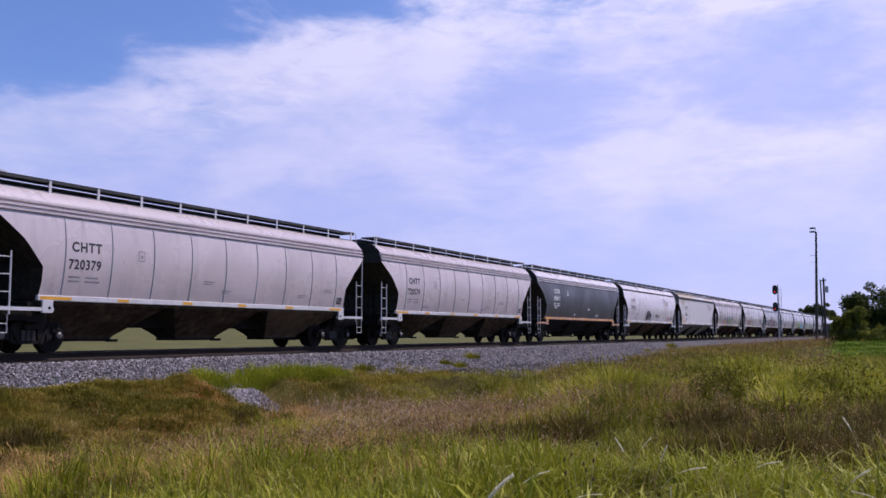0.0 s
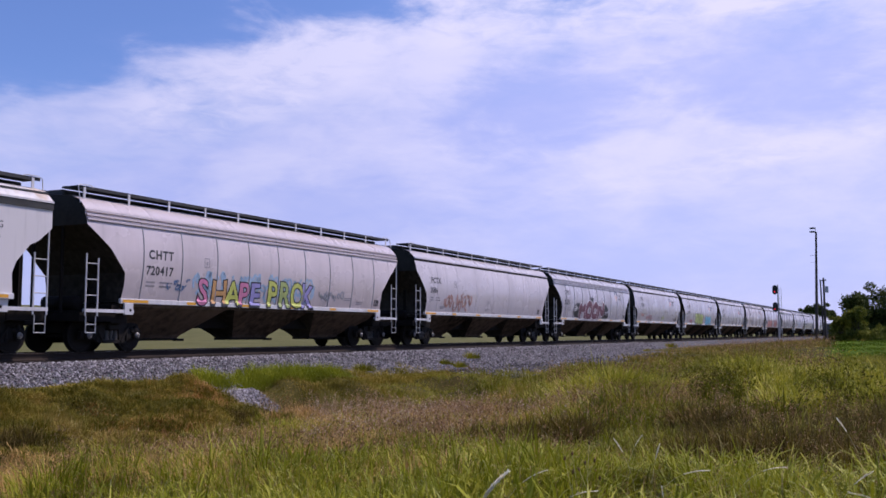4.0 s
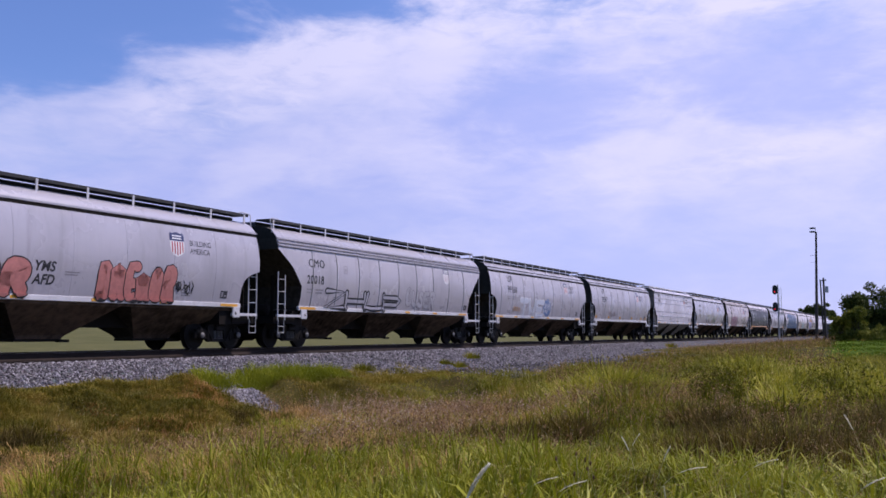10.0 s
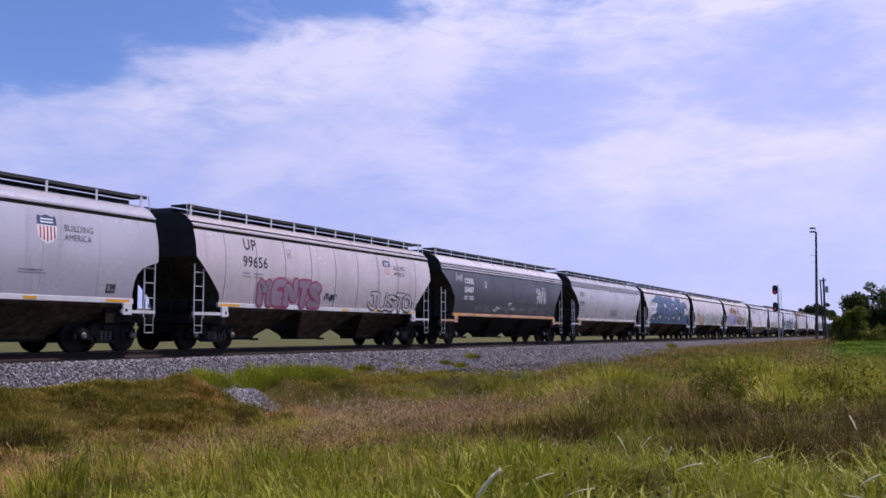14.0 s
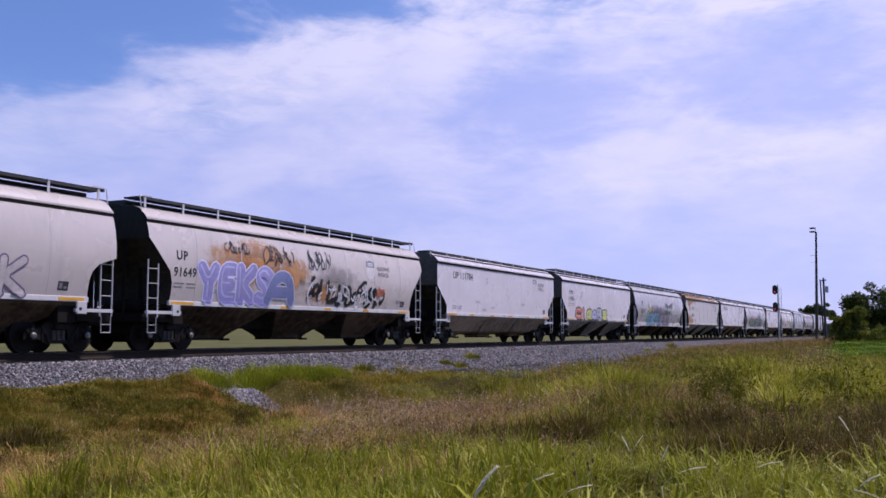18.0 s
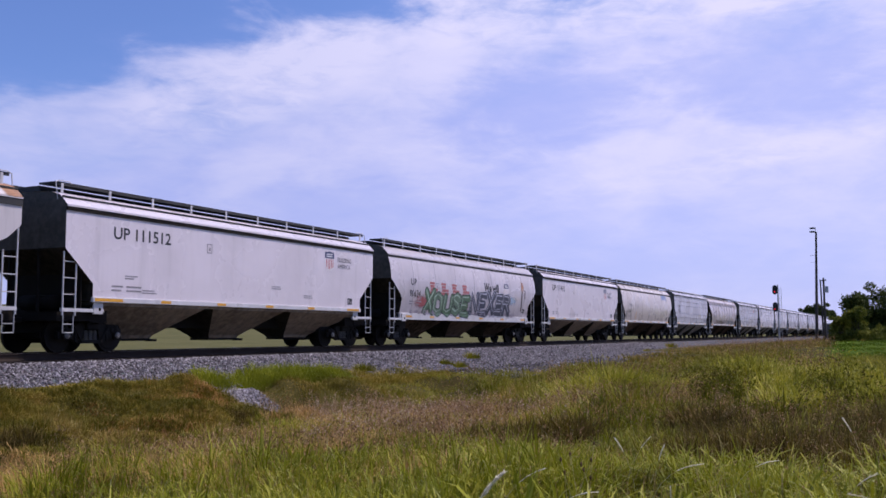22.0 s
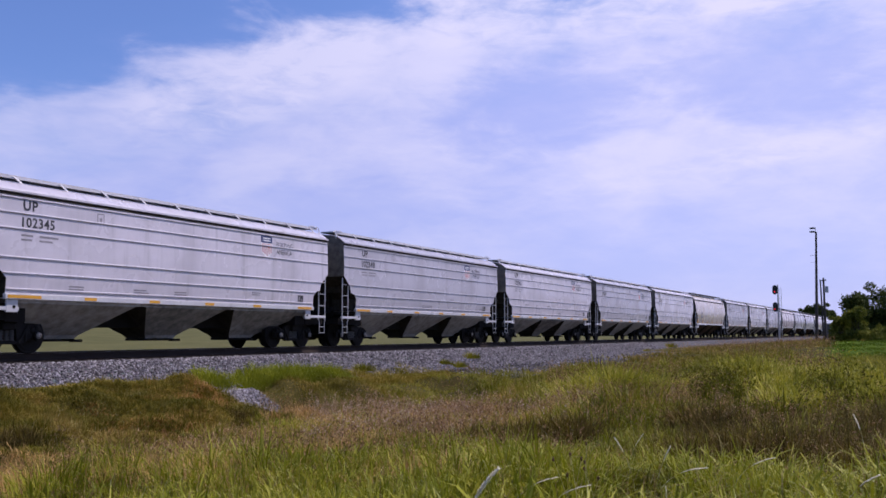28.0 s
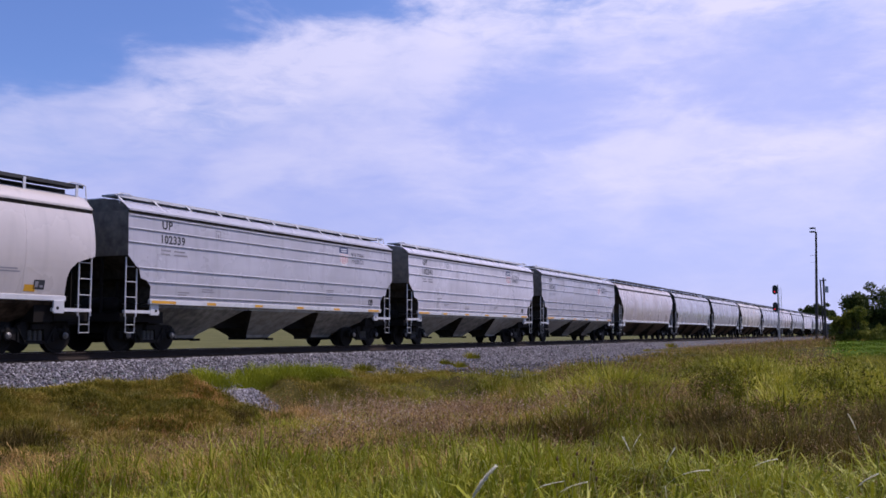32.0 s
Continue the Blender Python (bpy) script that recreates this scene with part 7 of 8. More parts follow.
def build_grass():
    # fresh grass at the camera's feet
    x, y = wedge(19000, 2.3, 13.0, -6, 66)
    bearing = np.degrees(np.arctan2(y, x))
    keep = np.hypot(x, y) < 7.2 + 2.2 * drift(x, y, 1.6, 11) - 0.8 * smooth_step(bearing, 44, 52) + 3.0 * smooth_step(bearing, 12, 22) * (1 - smooth_step(bearing, 38, 48))
    keep &= drift(x, y, 0.7, 26) + 0.4 * drift(x, y, 2.2, 27) > 0.50
    x, y = x[keep], y[keep]
    tussocks("verge_grass", x, y, 10, 0.17, 0.34, 0.0056, GREEN_GRASS, "fresh green knee-high grass on the verge", 1.05, 3)
    x, y = wedge(1500, 2.6, 9.2, -6, 62)
    keep = drift(x, y, 1.1, 12) > 0.48
    tussocks("long_verge_blades", x[keep], y[keep], 7, 0.16, 0.44, 0.0055, BRIGHT_GRASS, "long arching green grass blades on the verge", 1.2, 4, 0.1)
    x, y = wedge(900, 4.6, 9.6, -5, 34)
    keep = drift(x, y, 0.9, 28) > 0.42
    tussocks("bright_verge_blades", x[keep], y[keep], 7, 0.14, 0.43, 0.0085, BRIGHT_GRASS, "bright broad grass blades in front of the meadow", 1.1, 4, 0.1)
    x, y = wedge(1100, 6.2, 11.6, 20, 42)
    keep = drift(x, y, 1.0, 66) > 0.40
    tussocks("tall_verge_blades", x[keep], y[keep], 9, 0.16, 0.44, 0.0075, BRIGHT_GRASS, "tall bright grass blades where the verge falls to the swale", 0.9, 3, 0.1)
    x, y = wedge(160, 3.0, 6.5, 34, 62)
    arched("leaning_stalks", x, y, 0.44, 0.0050, STRAW, "pale stalks leaning over the verge grass")
    x, y = wedge(12500, 0.35, 14.0, 66, 354)
    tussocks("verge_grass_behind", x, y, 7, 0.24, 0.26, 0.008, GREEN_GRASS, "green grass covering the rest of the verge", 0.9)
    x, y = wedge(420, 0.5, 2.5, -6, 66)
    tussocks("trodden_grass", x, y, 12, 0.14, 0.10, 0.005, GREEN_GRASS, "short trodden grass on the verge", 0.9)
    x, y = wedge(1500, 5.0, 10.5, -4, 60)
    seeding("verge_seed_stalks", x, y, 0.48, SEED_HEAD, "brown seed stalks standing in the verge grass", 6, 0.011)
    # the matted bank: olive cushions, an orange-brown patch, dead grey thatch, thinned patches for shaded hollows
    x, y = rng.uniform(6, 22.5, 9500), rng.uniform(12.4, 17.6, 9500)
    hollow = oval(x, y, (10.2, 12.4), 1.1, 0.8) | oval(x, y, (17.9, 14.0), 0.6, 0.5) | oval(x, y, (11.4, 13.7), 0.5, 0.4)
    orange = oval(x, y, (15.1, 14.3), 1.0, 1.5, 0.8) | oval(x, y, (18.6, 15.9), 1.6, 0.5, 0.7)
    dead = oval(x, y, (12.9, 13.9), 1.7, 0.7, 0.8) | oval(x, y, (9.3, 14.6), 0.8, 0.7, 0.8)
    bank = on_bank(x, y) & off_track(x, y) & off_spill(x, y)
    keep = bank & ~hollow & (~dead | (rng.random(len(x)) < 0.4)) & (~orange | (rng.random(len(x)) < 0.35))
    tussocks("bank_grass", x[keep], y[keep], 24, 0.26, 0.20, 0.0075, BANK_GRASS, "olive matted grass on the bank below the ballast", 1.7)
    keep = bank & orange
    tussocks("orange_grass", x[keep], y[keep], 24, 0.24, 0.17, 0.006, ORANGE_GRASS, "orange-brown dying grass on the bank", 1.5)
    keep = bank & (dead | (hollow & (rng.random(len(x)) < 0.25)))
    tussocks("dead_thatch", x[keep], y[keep], 20, 0.26, 0.11, 0.006, DEAD_GRASS, "grey-brown dead thatch on the bank", 1.9)
    x, y = rng.uniform(7, 20, 330), rng.uniform(12.6, 17.2, 330)
    keep = on_bank(x, y) & off_track(x, y) & off_spill(x, y) & (drift(x, y, 1.6, 52) > 0.58)
    tussocks("bank_cushions", x[keep], y[keep], 150, 0.42, 0.27, 0.0065, DARK_OLIVE, "darker olive grass cushions on the bank", 1.2, 2, 0.6)
    for mat, count, salt, tall, label in ((DARK_OLIVE, 420, 62, 0.25, "dark olive tufts standing on the bank"), (OLIVE_GRASS, 520, 63, 0.27, "olive tufts standing on the bank"), (PALE_GRASS, 150, 64, 0.24, "straw-green tufts standing on the bank")):
        x, y = rng.uniform(7, 21.5, count), rng.uniform(12.6, 17.4, count)
        keep = on_bank(x, y) & off_track(x, y) & off_spill(x, y) & (drift(x, y, 1.2, salt) > 0.44)
        tussocks("bank_tufts", x[keep], y[keep], 60, 0.17, tall, 0.0085, mat, label, 0.75, 2, 0.5)
    x, y = rng.uniform(10.4, 13.6, 900), rng.uniform(9.6, 12.2, 900)
    keep = oval(x, y, (11.9, 10.7), 1.2, 0.7, 0.9)
    tussocks("pale_thatch", x[keep], y[keep], 20, 0.24, 0.22, 0.005, STRAW, "pale flattened straw where the bank meets the verge", 1.8)
    # added dark tufts: their colour gives the shade of hollows in the bank
    for spot, size in (((17.8, 13.9), 0.34), ((18.4, 14.2), 0.26), ((11.4, 13.6), 0.28)):
        x, y = spot[0] + rng.normal(0, size, 26), spot[1] + rng.normal(0, size * 0.7, 26)
        tussocks("dark_shrub", x, y, 60, 0.18, 0.36, 0.010, DARK_WEED, "dark tufts standing in for shaded hollows of the bank", 0.8, 2, 0.5)
    x, y = wedge(900, 13.0, 17.5, 38, 56)
    keep = oval(x, y, (10.8, 10.9), 2.6, 1.1, 0.7)
    tussocks("pale_grass", x[keep], y[keep], 22, 0.24, 0.24, 0.005, PALE_GRASS, "pale straw-green grass at the foot of the bank", 1.0, 3)
    # brown weeds and dull grass in the swale
    x, y = wedge(9000, 9.6, 24.0, 6, 66)
    swale = off_track(x, y) & off_spill(x, y) & (y < 15.4) & ~on_bank(x, y)
    red = drift(x, y, 2.4, 13) + 0.25 * np.clip((np.degrees(np.arctan2(y, x)) - 18) / 10, -1, 1)
    keep = swale & (red > 0.44)
    tussocks("swale_weeds", x[keep], y[keep], 14, 0.22, 0.32, 0.0048, BROWN_WEED, "reddish-brown weeds in the swale", 0.8)
    x, y = wedge(20000, 10.5, 25.0, 4, 66)
    red = drift(x, y, 2.4, 13) + 0.6 * drift(x, y, 0.7, 14)
    keep = off_track(x, y) & off_spill(x, y) & (y < 15.8) & (red > 0.86) & ~on_bank(x, y)
    seeding("swale_seed_stalks", x[keep], y[keep], 0.42, SEED_HEAD, "pinkish-brown seeding weeds in the swale", 7, 0.024)
    x, y = wedge(16000, 7.0, 32.0, 16, 66)
    keep = off_track(x, y) & off_spill(x, y) & ~on_bank(x, y) & (thinned(x, y) | (rng.random(len(x)) < 0.4))
    tussocks("swale_grass", x[keep], y[keep], 13, 0.26, 0.18, 0.0075, OLIVE_GRASS, "olive matted grass in the swale", 1.2)
    x, y = wedge(420, 14.0, 30.0, 24, 40)
    keep = off_track(x, y) & off_spill(x, y) & (y > 13.0) & (drift(x, y, 2.0, 15) > 0.45)
    tussocks("swale_cushions", x[keep], y[keep], 110, 0.50, 0.30, 0.0075, OLIVE_GRASS, "rounded olive grass cushions below the ballast", 1.1, 2, 0.6)
    # a green fringe of cushions on the toe of the ballast
    x = rng.uniform(21.25, 27.6, 195)
    y = 17.62 + rng.normal(0, 0.22, 195) - 0.04 * (x - 20)
    keep = off_spill(x - 0.15, y) & (y > 17.0)
    tussocks("fringe_grass", x[keep], y[keep], 210, 0.45, 0.40, 0.0065, FRINGE_GRASS, "green grass fringe along the foot of the ballast", 1.1, 2, 0.6)
    x = rng.uniform(26.5, 34.5, 120)
    y = 17.1 + rng.normal(0, 0.30, 120) - 0.05 * (x - 26)
    tussocks("fringe_cushions", x, y, 150, 0.48, 0.28, 0.007, BANK_GRASS, "olive grass cushions along the foot of the ballast", 1.2, 2, 0.6)
    # meadow farther along the line: low grass between rounded yellow-green bushes of grass
    x, y = wedge(9500, 8.2, 52.0, -6, 30)
    keep = off_track(x, y) & off_spill(x, y) & off_lawn(x, y) & thinned(x, y)
    tussocks("meadow_grass", x[keep], y[keep], 14, 0.32, 0.26, 0.008, YELLOW_GRASS, "yellow-green meadow grass beside the line", 1.0)
    x, y = wedge(520, 14.0, 54.0, -4, 24)
    keep = off_track(x, y + 1.0) & off_lawn(x, y) & ~before_lawn(x, y) & (drift(x, y, 2.6, 17) > 0.50) & thinned(x, y)
    tussocks("meadow_clumps", x[keep], y[keep], 220, 0.70, 0.60, 0.0115, YELLOW_GRASS, "rounded bushes of tall yellow-green meadow grass", 0.9, 2, 0.6)
    for spot, wide, deep, count, tall in (((22.2, 6.6), 1.3, 1.1, 34, 0.80), ((20.4, 4.6), 0.9, 0.6, 9, 0.5), ((21.0, 2.6), 1.2, 0.8, 15, 0.74), ((23.6, 1.5), 1.1, 1.0, 14, 0.72), ((20.2, 1.0), 1.0, 0.7, 11, 0.76), ((18.0, 2.0), 0.8, 0.5, 6, 0.6),
                                          ((30.0, 4.6), 1.6, 1.0, 14, 0.66), ((27.0, 5.6), 1.2, 0.8, 10, 0.6), ((24.5, 3.4), 1.0, 0.7, 9, 0.6)):
        turn, away = rng.uniform(0, 6.283, count), np.sqrt(rng.random(count))
        x, y = spot[0] + wide * away * np.cos(turn), spot[1] + deep * away * np.sin(turn)
        tussocks("meadow_bush", x, y, 150, 0.55, tall, 0.0125, BUSH_GRASS, "bright yellow-green bush of tall meadow grass", 0.9, 3, 0.6)
        x, y = x.repeat(10), y.repeat(10)
        seeding("meadow_bush_leaves", x + rng.normal(0, 0.34, len(x)), y + rng.normal(0, 0.30, len(x)), tall * 1.05, BUSH_GRASS, "small leaves and seeds of a meadow bush", 12, 0.034, 0.45, 0.25, 0.05)
    # dark broad-leaved weeds with tall stems in the gaps between the bushes
    for spot, wide, deep, count in (((23.0, 4.2), 0.7, 0.35, 46), ((19.2, 3.3), 0.6, 0.35, 40), ((17.6, 3.4), 0.8, 0.35, 30), ((20.4, 1.75), 0.9, 0.16, 26), ((17.0, 1.0), 1.0, 0.4, 24), ((27.0, 6.8), 1.0, 0.4, 36)):
        x, y = spot[0] + rng.normal(0, wide * 0.6, count), spot[1] + rng.normal(0, deep * 0.6, count)
        seeding("dark_leafy_weeds", x, y, 0.66, WEED_LEAF, "tall dark green leafy weeds between the meadow bushes", 18, 0.050, 0.3, 0.15, 0.05)
        seeding("dark_seeding_weeds", x, y + 0.2, 0.74, DARK_WEED, "tall dark seeding weeds between the meadow bushes", 12, 0.030, 0.2, 0.45, 0.03)
    x, y = wedge(4500, 13.0, 50.0, -4, 25)
    keep = off_track(x, y + 0.4) & off_lawn(x, y) & ~before_lawn(x, y) & (drift(x, y, 2.6, 17) + 0.4 * drift(x, y, 0.8, 53) > 0.66) & thinned(x, y)
    seeding("meadow_leaves", x[keep], y[keep], 0.50, YELLOW_GRASS, "small leaves and seeds above the meadow grass", 9, 0.034, 0.45, 0.3, 0.045)
    x, y = wedge(8000, 9.0, 44.0, -4, 27)
    keep = off_track(x, y + 0.4) & off_lawn(x, y) & ~before_lawn(x, y) & (drift(x, y, 3.0, 18) + 0.5 * drift(x, y, 0.9, 19) > 0.86)
    seeding("meadow_seed_stalks", x[keep], y[keep], 0.52, SEED_HEAD, "brown seeding weeds among the meadow grass", 8, 0.024)
    x, y = wedge(420, 10.0, 42.0, -4, 24)
    keep = off_track(x, y + 0.6) & off_lawn(x, y) & ~before_lawn(x, y) & (drift(x, y, 2.2, 20) > 0.56)
    tussocks("meadow_weeds", x[keep], y[keep], 90, 0.50, 0.46, 0.0065, BROWN_WEED, "brown seeding weeds among the meadow grass", 0.8)
    x, y = wedge(300, 11.5, 38.0, -4, 20)
    keep = off_track(x, y + 1.5) & off_lawn(x, y) & ~before_lawn(x, y) & (drift(x, y, 3.2, 21) > 0.50)
    tussocks("broadleaf_weeds", x[keep], y[keep], 90, 0.42, 0.44, 0.013, WEED_LEAF, "dark green broad-leaved weeds in the meadow", 1.0)
    x, y = wedge(5500, 44.0, 150.0, -4, 24, 1.6)
    keep = off_track(x, y) & off_lawn(x, y) & ~(before_lawn(x, y) & (x < 70))
    tussocks("far_meadow_grass", x[keep], y[keep], 13, 0.7, 0.40, 0.022, OLIVE_GRASS, "tall olive meadow grass far along the line", 1.0)
    x, y = wedge(7000, 28.0, 120.0, 4, 20, 1.5)
    keep = off_track(x, y) & off_lawn(x, y) & (drift(x, y, 7.0, 22) > 0.42)
    seeding("far_seed_stalks", x[keep], y[keep], 0.62, SEED_HEAD, "brown seeding weeds far along the line", 9, 0.042)
    x = rng.uniform(50, 99, 5000)
    y = rng.uniform(-6, 8, 5000)
    keep = ~off_lawn(x, y) & (np.degrees(np.arctan2(y, x)) > -2)
    tussocks("lawn_grass", x[keep], y[keep], 12, 0.45, 0.13, 0.018, LAWN_GRASS, "short bright green mown grass", 0.8)
    # seeding weeds, darkened for shade, where the meadow meets the verge
    x, y = wedge(3600, 8.6, 16.0, -4, 20)
    keep = in_hollow(x, y) | oval(x, y, (12.4, 4.5), 0.9, 0.7)
    tussocks("dark_weeds", x[keep], y[keep], 17, 0.26, 0.42, 0.006, DARK_WEED, "brown seeding weeds darkened for shade at the meadow's edge", 0.8)
    for spot, size, count in (((12.6, 4.7), 0.42, 60), ((13.2, 5.4), 0.35, 40), ((14.2, 2.4), 0.5, 50), ((14.6, 1.2), 0.5, 50), ((13.6, 0.6), 0.4, 40)):
        x, y = spot[0] + rng.normal(0, size, count), spot[1] + rng.normal(0, size * 0.8, count)
        tussocks("dark_hollow_weeds", x, y, 50, 0.22, 0.46, 0.011, DARK_WEED, "weeds darkened for shade in a hollow of the meadow", 0.8, 2, 0.4)
    x, y = wedge(420, 9.4, 16.0, -4, 20)
    keep = ~in_hollow(x, y) & (drift(x, y, 1.4, 56) > 0.40)
    tussocks("edge_clumps", x[keep], y[keep], 70, 0.36, 0.44, 0.0058, YELLOW_GRASS, "yellow-green grass clumps between dark weeds", 0.95, 3, 0.5)
    x, y = wedge(500, 6.5, 9.5, 44, 64)
    tussocks("shaded_weeds", x, y, 14, 0.2, 0.30, 0.004, DARK_WEED, "weeds darkened for shade in the hollow of the verge", 0.7)
    x, y = wedge(5000, 12.0, 26.0, 14, 38)
    keep = in_brown(x, y) & off_track(x, y) & off_spill(x, y) & ((np.degrees(np.arctan2(y, x)) > 25) | (rng.random(len(x)) < 0.4))
    seeding("pale_seed_stalks", x[keep], y[keep], 0.46, PALE_SEED, "pale pinkish seeding weeds in the swale", 7, 0.028)
    x, y = wedge(1800, 9.0, 15.5, -3, 15)
    keep = in_hollow(x, y)
    seeding("hollow_seed_stalks", x[keep], y[keep], 0.48, DARK_WEED, "brown seed stalks among dark weeds", 7, 0.016)
    x, y = wedge(1250, 9.0, 22.0, 10, 50)
    keep = off_track(x, y) & off_spill(x, y) & ~on_bank(x, y) & (drift(x, y, 1.5, 24) > 0.46) & (~in_brown(x, y) | (rng.random(len(x)) < 0.7))
    tussocks("swale_clumps", x[keep], y[keep], 60, 0.34, 0.36, 0.006, GREEN_GRASS, "green grass clumps among the brown weeds", 0.9, 2, 0.5)
    # dry stalks above the rest, and pale bent blades at the meadow's edge
    x, y = wedge(900, 3.2, 22.0, -6, 60)
    keep = off_track(x, y) & off_spill(x, y)
    blades("dry_stalks", x[keep], y[keep], 0.42, 0.0026, STRAW, "pale dry grass stalks standing above the verge", 0.9)
    x, y = wedge(120, 4.6, 10.5, -3, 26)
    arched("bent_blades", x, y, 0.42, 0.0062, PALE_GRASS, "pale broad grass blades bent over at the meadow's edge")


def arched(name, x, y, height, width, mat, label):
    """Long blades that rise, bend over and hang down at the tip: five segments each."""
    count = len(x)
    turn = rng.uniform(0, 2 * np.pi, count)
    way = np.stack((np.cos(turn), np.sin(turn), np.zeros(count)), -1)
    side = np.stack((-np.sin(turn), np.cos(turn), np.zeros(count)), -1)
    root = np.stack((x, y, ground_height(x, y) - 0.03), -1)
    h = (height * rng.uniform(0.6, 1.15, count))[:, None]
    reach = h * rng.uniform(0.3, 0.9, count)[:, None]
    rows = []
    for k in range(6):
        q = k / 5
        spine = root + way * (reach * q ** 1.6) + np.array([0, 0, 1.0]) * h * (1.75 * q - 0.95 * q ** 2.4)
        w = width * (1.0 - 0.85 * q ** 3)
        rows += [spine - side * w, spine + side * w]
    at = np.stack(rows, 1).reshape(-1, 3)
    quads = np.concatenate([12 * np.arange(count)[:, None] + np.array([[2 * k, 2 * k + 1, 2 * k + 3, 2 * k + 2]]) for k in range(5)])
    return pieces(name, at, [quads], mat, label, "grass")


FEATHER = island_material("pale_feathery_seed_fluff", [(0.78, 0.73, 0.58), (0.86, 0.81, 0.67), (0.92, 0.88, 0.77)], 0.7, 0.8, 0.1)
STALKS = []


def seed_stalk(x, y, top, lean, turn, seed, plump=1.0):
    """A single grass stalk whose pale feathery head bows over and nods in the wind; its tip stands at x, y and the height top."""
    luck = np.random.default_rng(seed)
    way = Vector((math.cos(radians(turn)), math.sin(radians(turn))))
    high = max(0.2, (top - float(ground_height(x, y))) / (1 - 0.3 * lean))
    x, y = x - way.x * lean * high * 0.6, y - way.y * lean * high * 0.6
    m = pose(x, y, float(ground_height(x, y)), 0, 0, turn)
    stalk = thing("grass_stalk", m, "tall grass stalk with a pale feathery seed head", "grass stalk", "nodding stalks on the verge")
    spots = [Vector((lean * high * 0.6 * q ** 2.2, 0, high * (q - 0.3 * lean * q ** 3))) for q in (k / 12 for k in range(13))]
    bm = bmesh.new()
    for a, b in zip(spots[:11], spots[1:12]):
        bar(bm, a, b, 0.0017, 4)
    part("stem", bm, STRAW, stalk)
    head = spots[8:] if plump > 1.0 else spots[9:]
    widths = [0.35 + 0.65 * math.sin(math.pi * (0.15 + 0.75 * k / (len(head) - 1))) for k in range(len(head))]
    bm = bmesh.new()
    for k in range(int(300 * plump)):
        j = luck.integers(0, len(head) - 1)
        a = head[j].lerp(head[j + 1], luck.random())
        out = Vector(luck.normal(0, 1, 3)).normalized() * 0.010 * plump * widths[j] + (head[j + 1] - head[j]).normalized() * 0.014
        side = out.cross(Vector((0.3, 0.5, 0.8))).normalized() * 0.0026
        bm.faces.new([bm.verts.new(p) for p in (a - side, a + side, a + out)])
    part("seed_head", bm, FEATHER, stalk)
    STALKS.append((stalk, m, seed))


for k, (x, y, top, lean, turn, plump) in enumerate(((7.84, 2.24, -0.34, 0.34, 120, 0.55),
                                                   (8.27, 2.2, -0.32, 0.5, -30, 0.45),
                                                   (7.72, 1.88, -0.36, 0.25, -60, 0.5),
                                                   (7.2, 1.45, -0.4, 1.0, -70, 0.5),
                                                   (8.96, 0.55, -0.19, 0.3, 115, 0.6),
                                                   (6.54, 0.33, -0.31, 0.6, -75, 0.5),
                                                   (5.53, 0.35, -0.29, 0.9, 110, 0.5),
                                                   (6.22, 2.01, -0.4, 0.9, -65, 0.5),
                                                   (5.96, 1.42, -0.41, 0.3, 20, 0.5),
                                                   (6.42, 2.37, -0.37, 0.8, -60, 0.45),
                                                   (7.48, 0.99, -0.37, 0.9, -70, 0.45))):
    seed_stalk(x, y, top, lean, turn, k, plump * 1.4)
seed_stalk(4.82, 2.08, -0.18, 0.46, -64, 20, 1.7)


def burr_stalk(x, y, height, lean, turn, seed):
    """A dry stem with one dark bristly seed head."""
    luck = np.random.default_rng(seed)
    m = pose(x, y, float(ground_height(x, y)), 0, 0, turn)
    stalk = thing("burr_stalk", m, "dry weed stem with a dark brown seed burr", "weed stalk", "burrs at the edge of the verge")
    tip = Vector((0, 0, height))
    part("stem", bar(bar(bmesh.new(), (0, 0, 0), tip * 0.5 + Vector((-lean * height, 0, 0)), 0.002, 4), tip * 0.5 + Vector((-lean * height, 0, 0)), tip, 0.0018, 4), STRAW, stalk)
    bm = bmesh.new()
    made = bmesh.ops.create_icosphere(bm, subdivisions=2, radius=0.0085)["verts"]
    for v in made:
        v.co = Vector((v.co.x, v.co.y, v.co.z * 1.9)) * luck.uniform(0.75, 1.35) + tip
    part("seed_head", bm, BURR, stalk)
    STALKS.append((stalk, m, seed))


BURR = plain("brown_burr_husk", (0.12, 0.062, 0.022), 0.9)
for k, (x, y, top) in enumerate(((7.38, 2.36, -0.34), (7.06, 2.37, -0.39), (6.84, 2.38, -0.4), (6.7, 2.15, -0.44), (6.99, 2.23, -0.43), (6.56, 2.25, -0.45), (6.51, 2.06, -0.47), (7.26, 2.38, -0.45))):
    burr_stalk(x, y, top - float(ground_height(x, y)), 0.12, 40 * k, 40 + k)


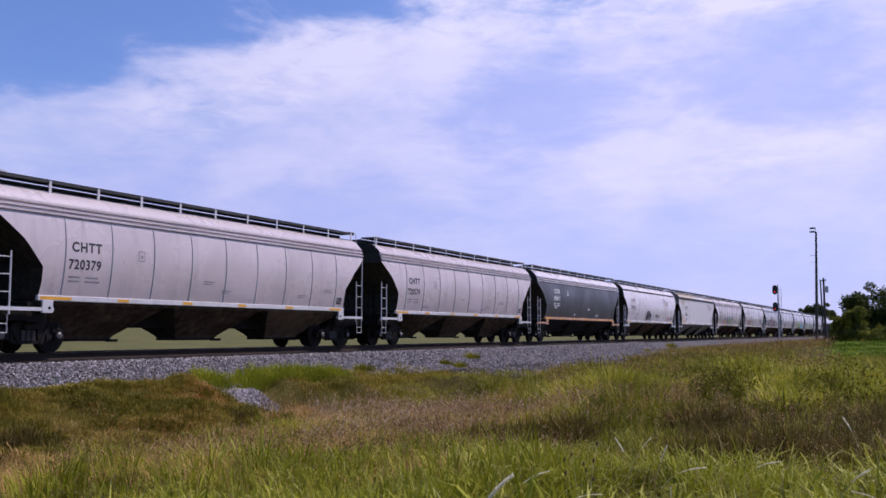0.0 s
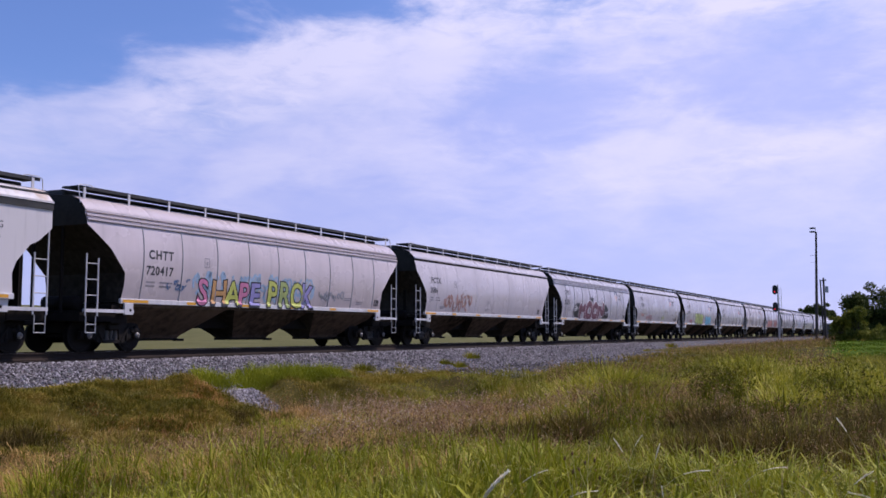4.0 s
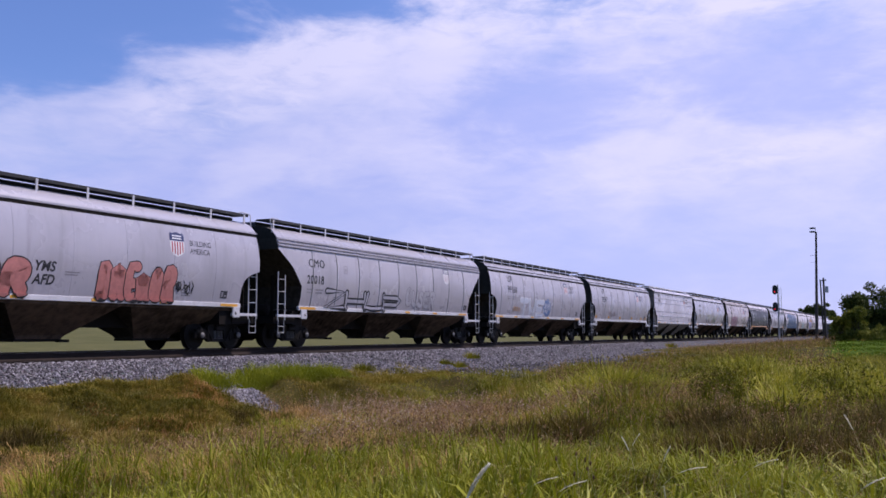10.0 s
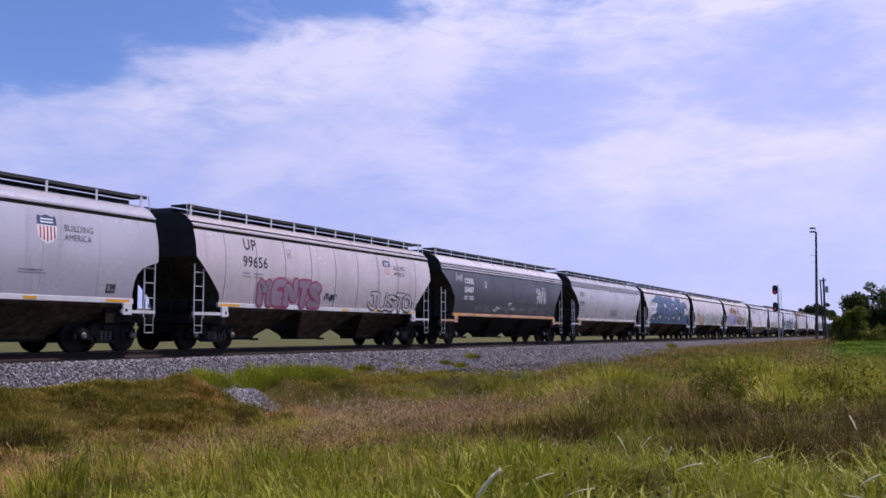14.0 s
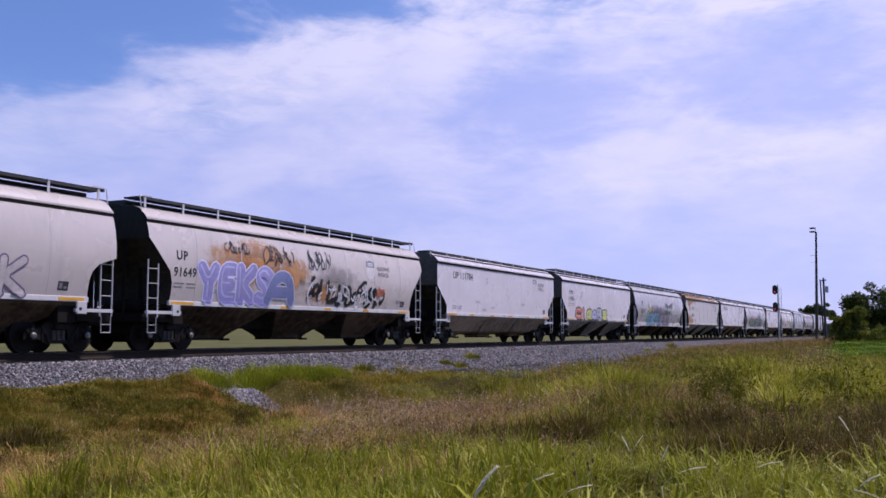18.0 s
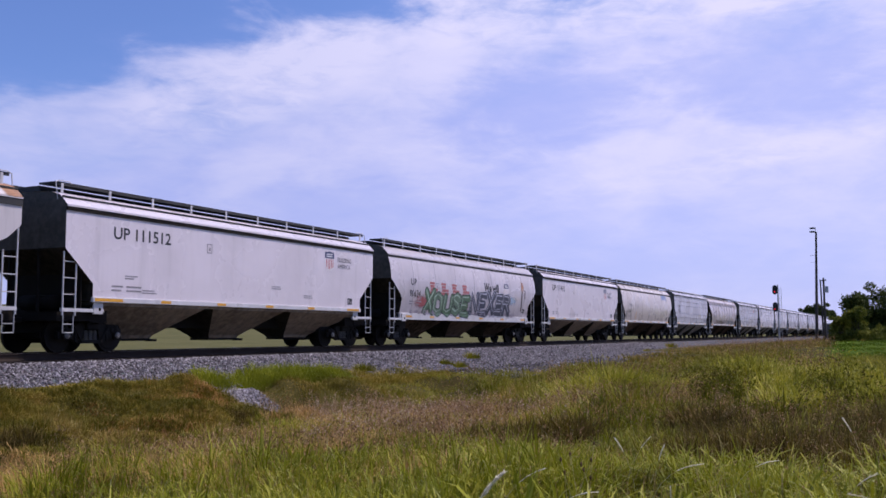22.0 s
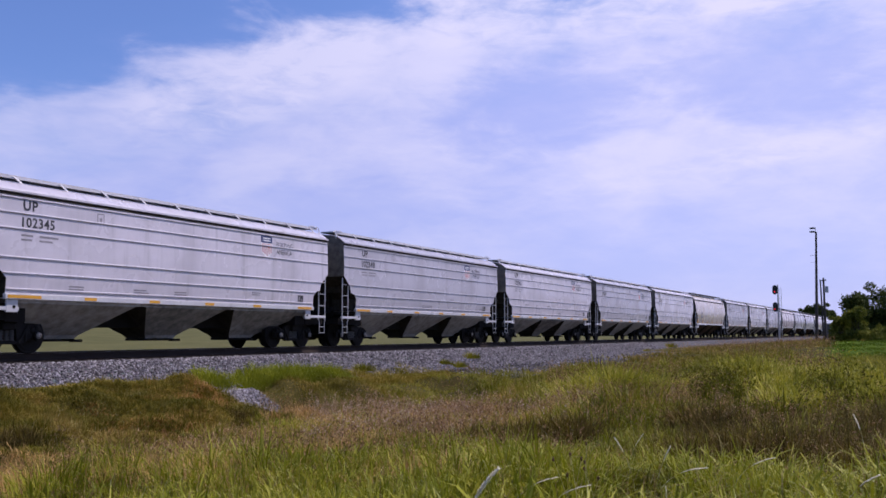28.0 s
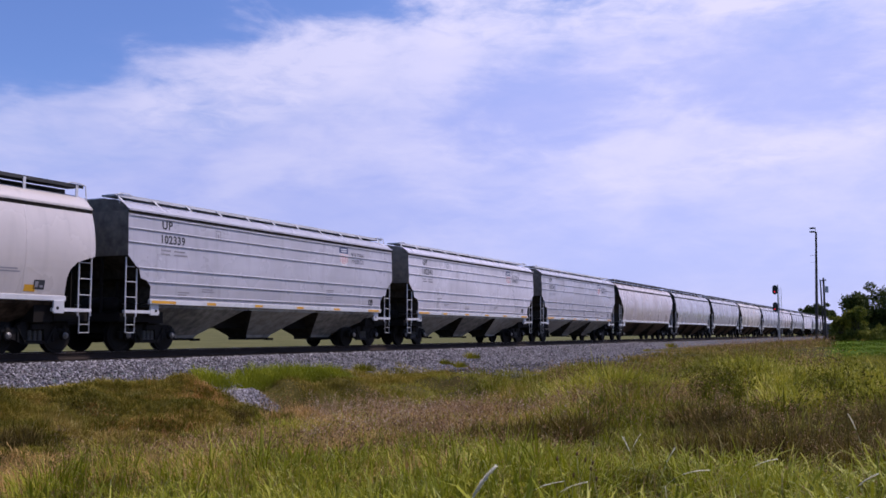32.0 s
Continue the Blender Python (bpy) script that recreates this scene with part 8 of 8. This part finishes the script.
def ballast_tuft(x, y, size, seed):
    """A small rounded tuft of grass on the stones."""
    luck = np.random.default_rng(seed)
    tuft = thing("grass_tuft", pose(x, y, float(ballast_height(y))), "small green grass tuft growing in the ballast", "grass tuft", "tufts on the ballast")
    bm = bmesh.new()
    for k in range(520):
        a, r = luck.uniform(0, 6.28), math.sqrt(luck.random())
        h = size * luck.uniform(0.45, 0.95) * (1 - 0.6 * r * r)
        root = Vector((size * r * math.cos(a) * 1.5, size * r * math.sin(a), -0.02))
        tip = root + Vector((math.cos(a) * h * 0.5, math.sin(a) * h * 0.5, h)) + Vector(luck.normal(0, 0.05 * size, 3))
        side = Vector((-math.sin(a), math.cos(a), 0)) * 0.011
        bm.faces.new([bm.verts.new(p) for p in (root - side, root + side, tip)])
    part("foliage", bm, YELLOW_GRASS, tuft)


build_grass()
for k, (x, y, size) in enumerate(((40.0, 18.35, 0.40), (29.7, 17.85, 0.40), (36.5, 17.95, 0.30), (37.1, 17.6, 0.36), (69.0, 17.7, 0.42), (79.0, 18.3, 0.55))):
    ballast_tuft(x, y, size, k)


# ---- what moves ----
def travelled(t):
    """How far the train has run by the time t; it gathers speed slowly."""
    k = t / 16.0
    return 351.46 * k + 8.986 * k ** 2 - 1.017 * k ** 3


def roll_wheels():
    """All wheelsets roll alike; those at the same end of a truck share one set of keys."""
    sets = [ob for ob in scene.objects if ob.name.split(".")[0] == "wheelset"]
    for end in (-1, 1):
        alike = [ob for ob in sets if ob.location.x * end > 0]
        spot = alike[0].location.copy()
        walk(alike[0], [(k / FPS, pose(spot.x, 0, spot.z, 0, -84.0 * k)) for k in range(int(32 * FPS) + 1)])
        keys = alike[0].animation_data
        for ob in alike[1:]:
            ob.rotation_mode = "QUATERNION"
            ob.animation_data_create()
            ob.animation_data.action = keys.action
            ob.animation_data.action_slot = keys.action_slot


def motions():
    for car, start in TRAIN:
        walk(car, [(t, pose(start - travelled(t), TRACK_Y, 0)) for t in range(0, 33, 2)])
    roll_wheels()
    for stalk, m, seed in STALKS:
        walk(stalk, [(t / 2, m @ pose(0, 0, 0, 4 * math.sin(2.3 * t / 2 + seed), 5 + 5 * math.sin(1.7 * t / 2 + 1.9 * seed) + 2 * math.sin(4.1 * t / 2 + seed))) for t in range(65)])


motions()
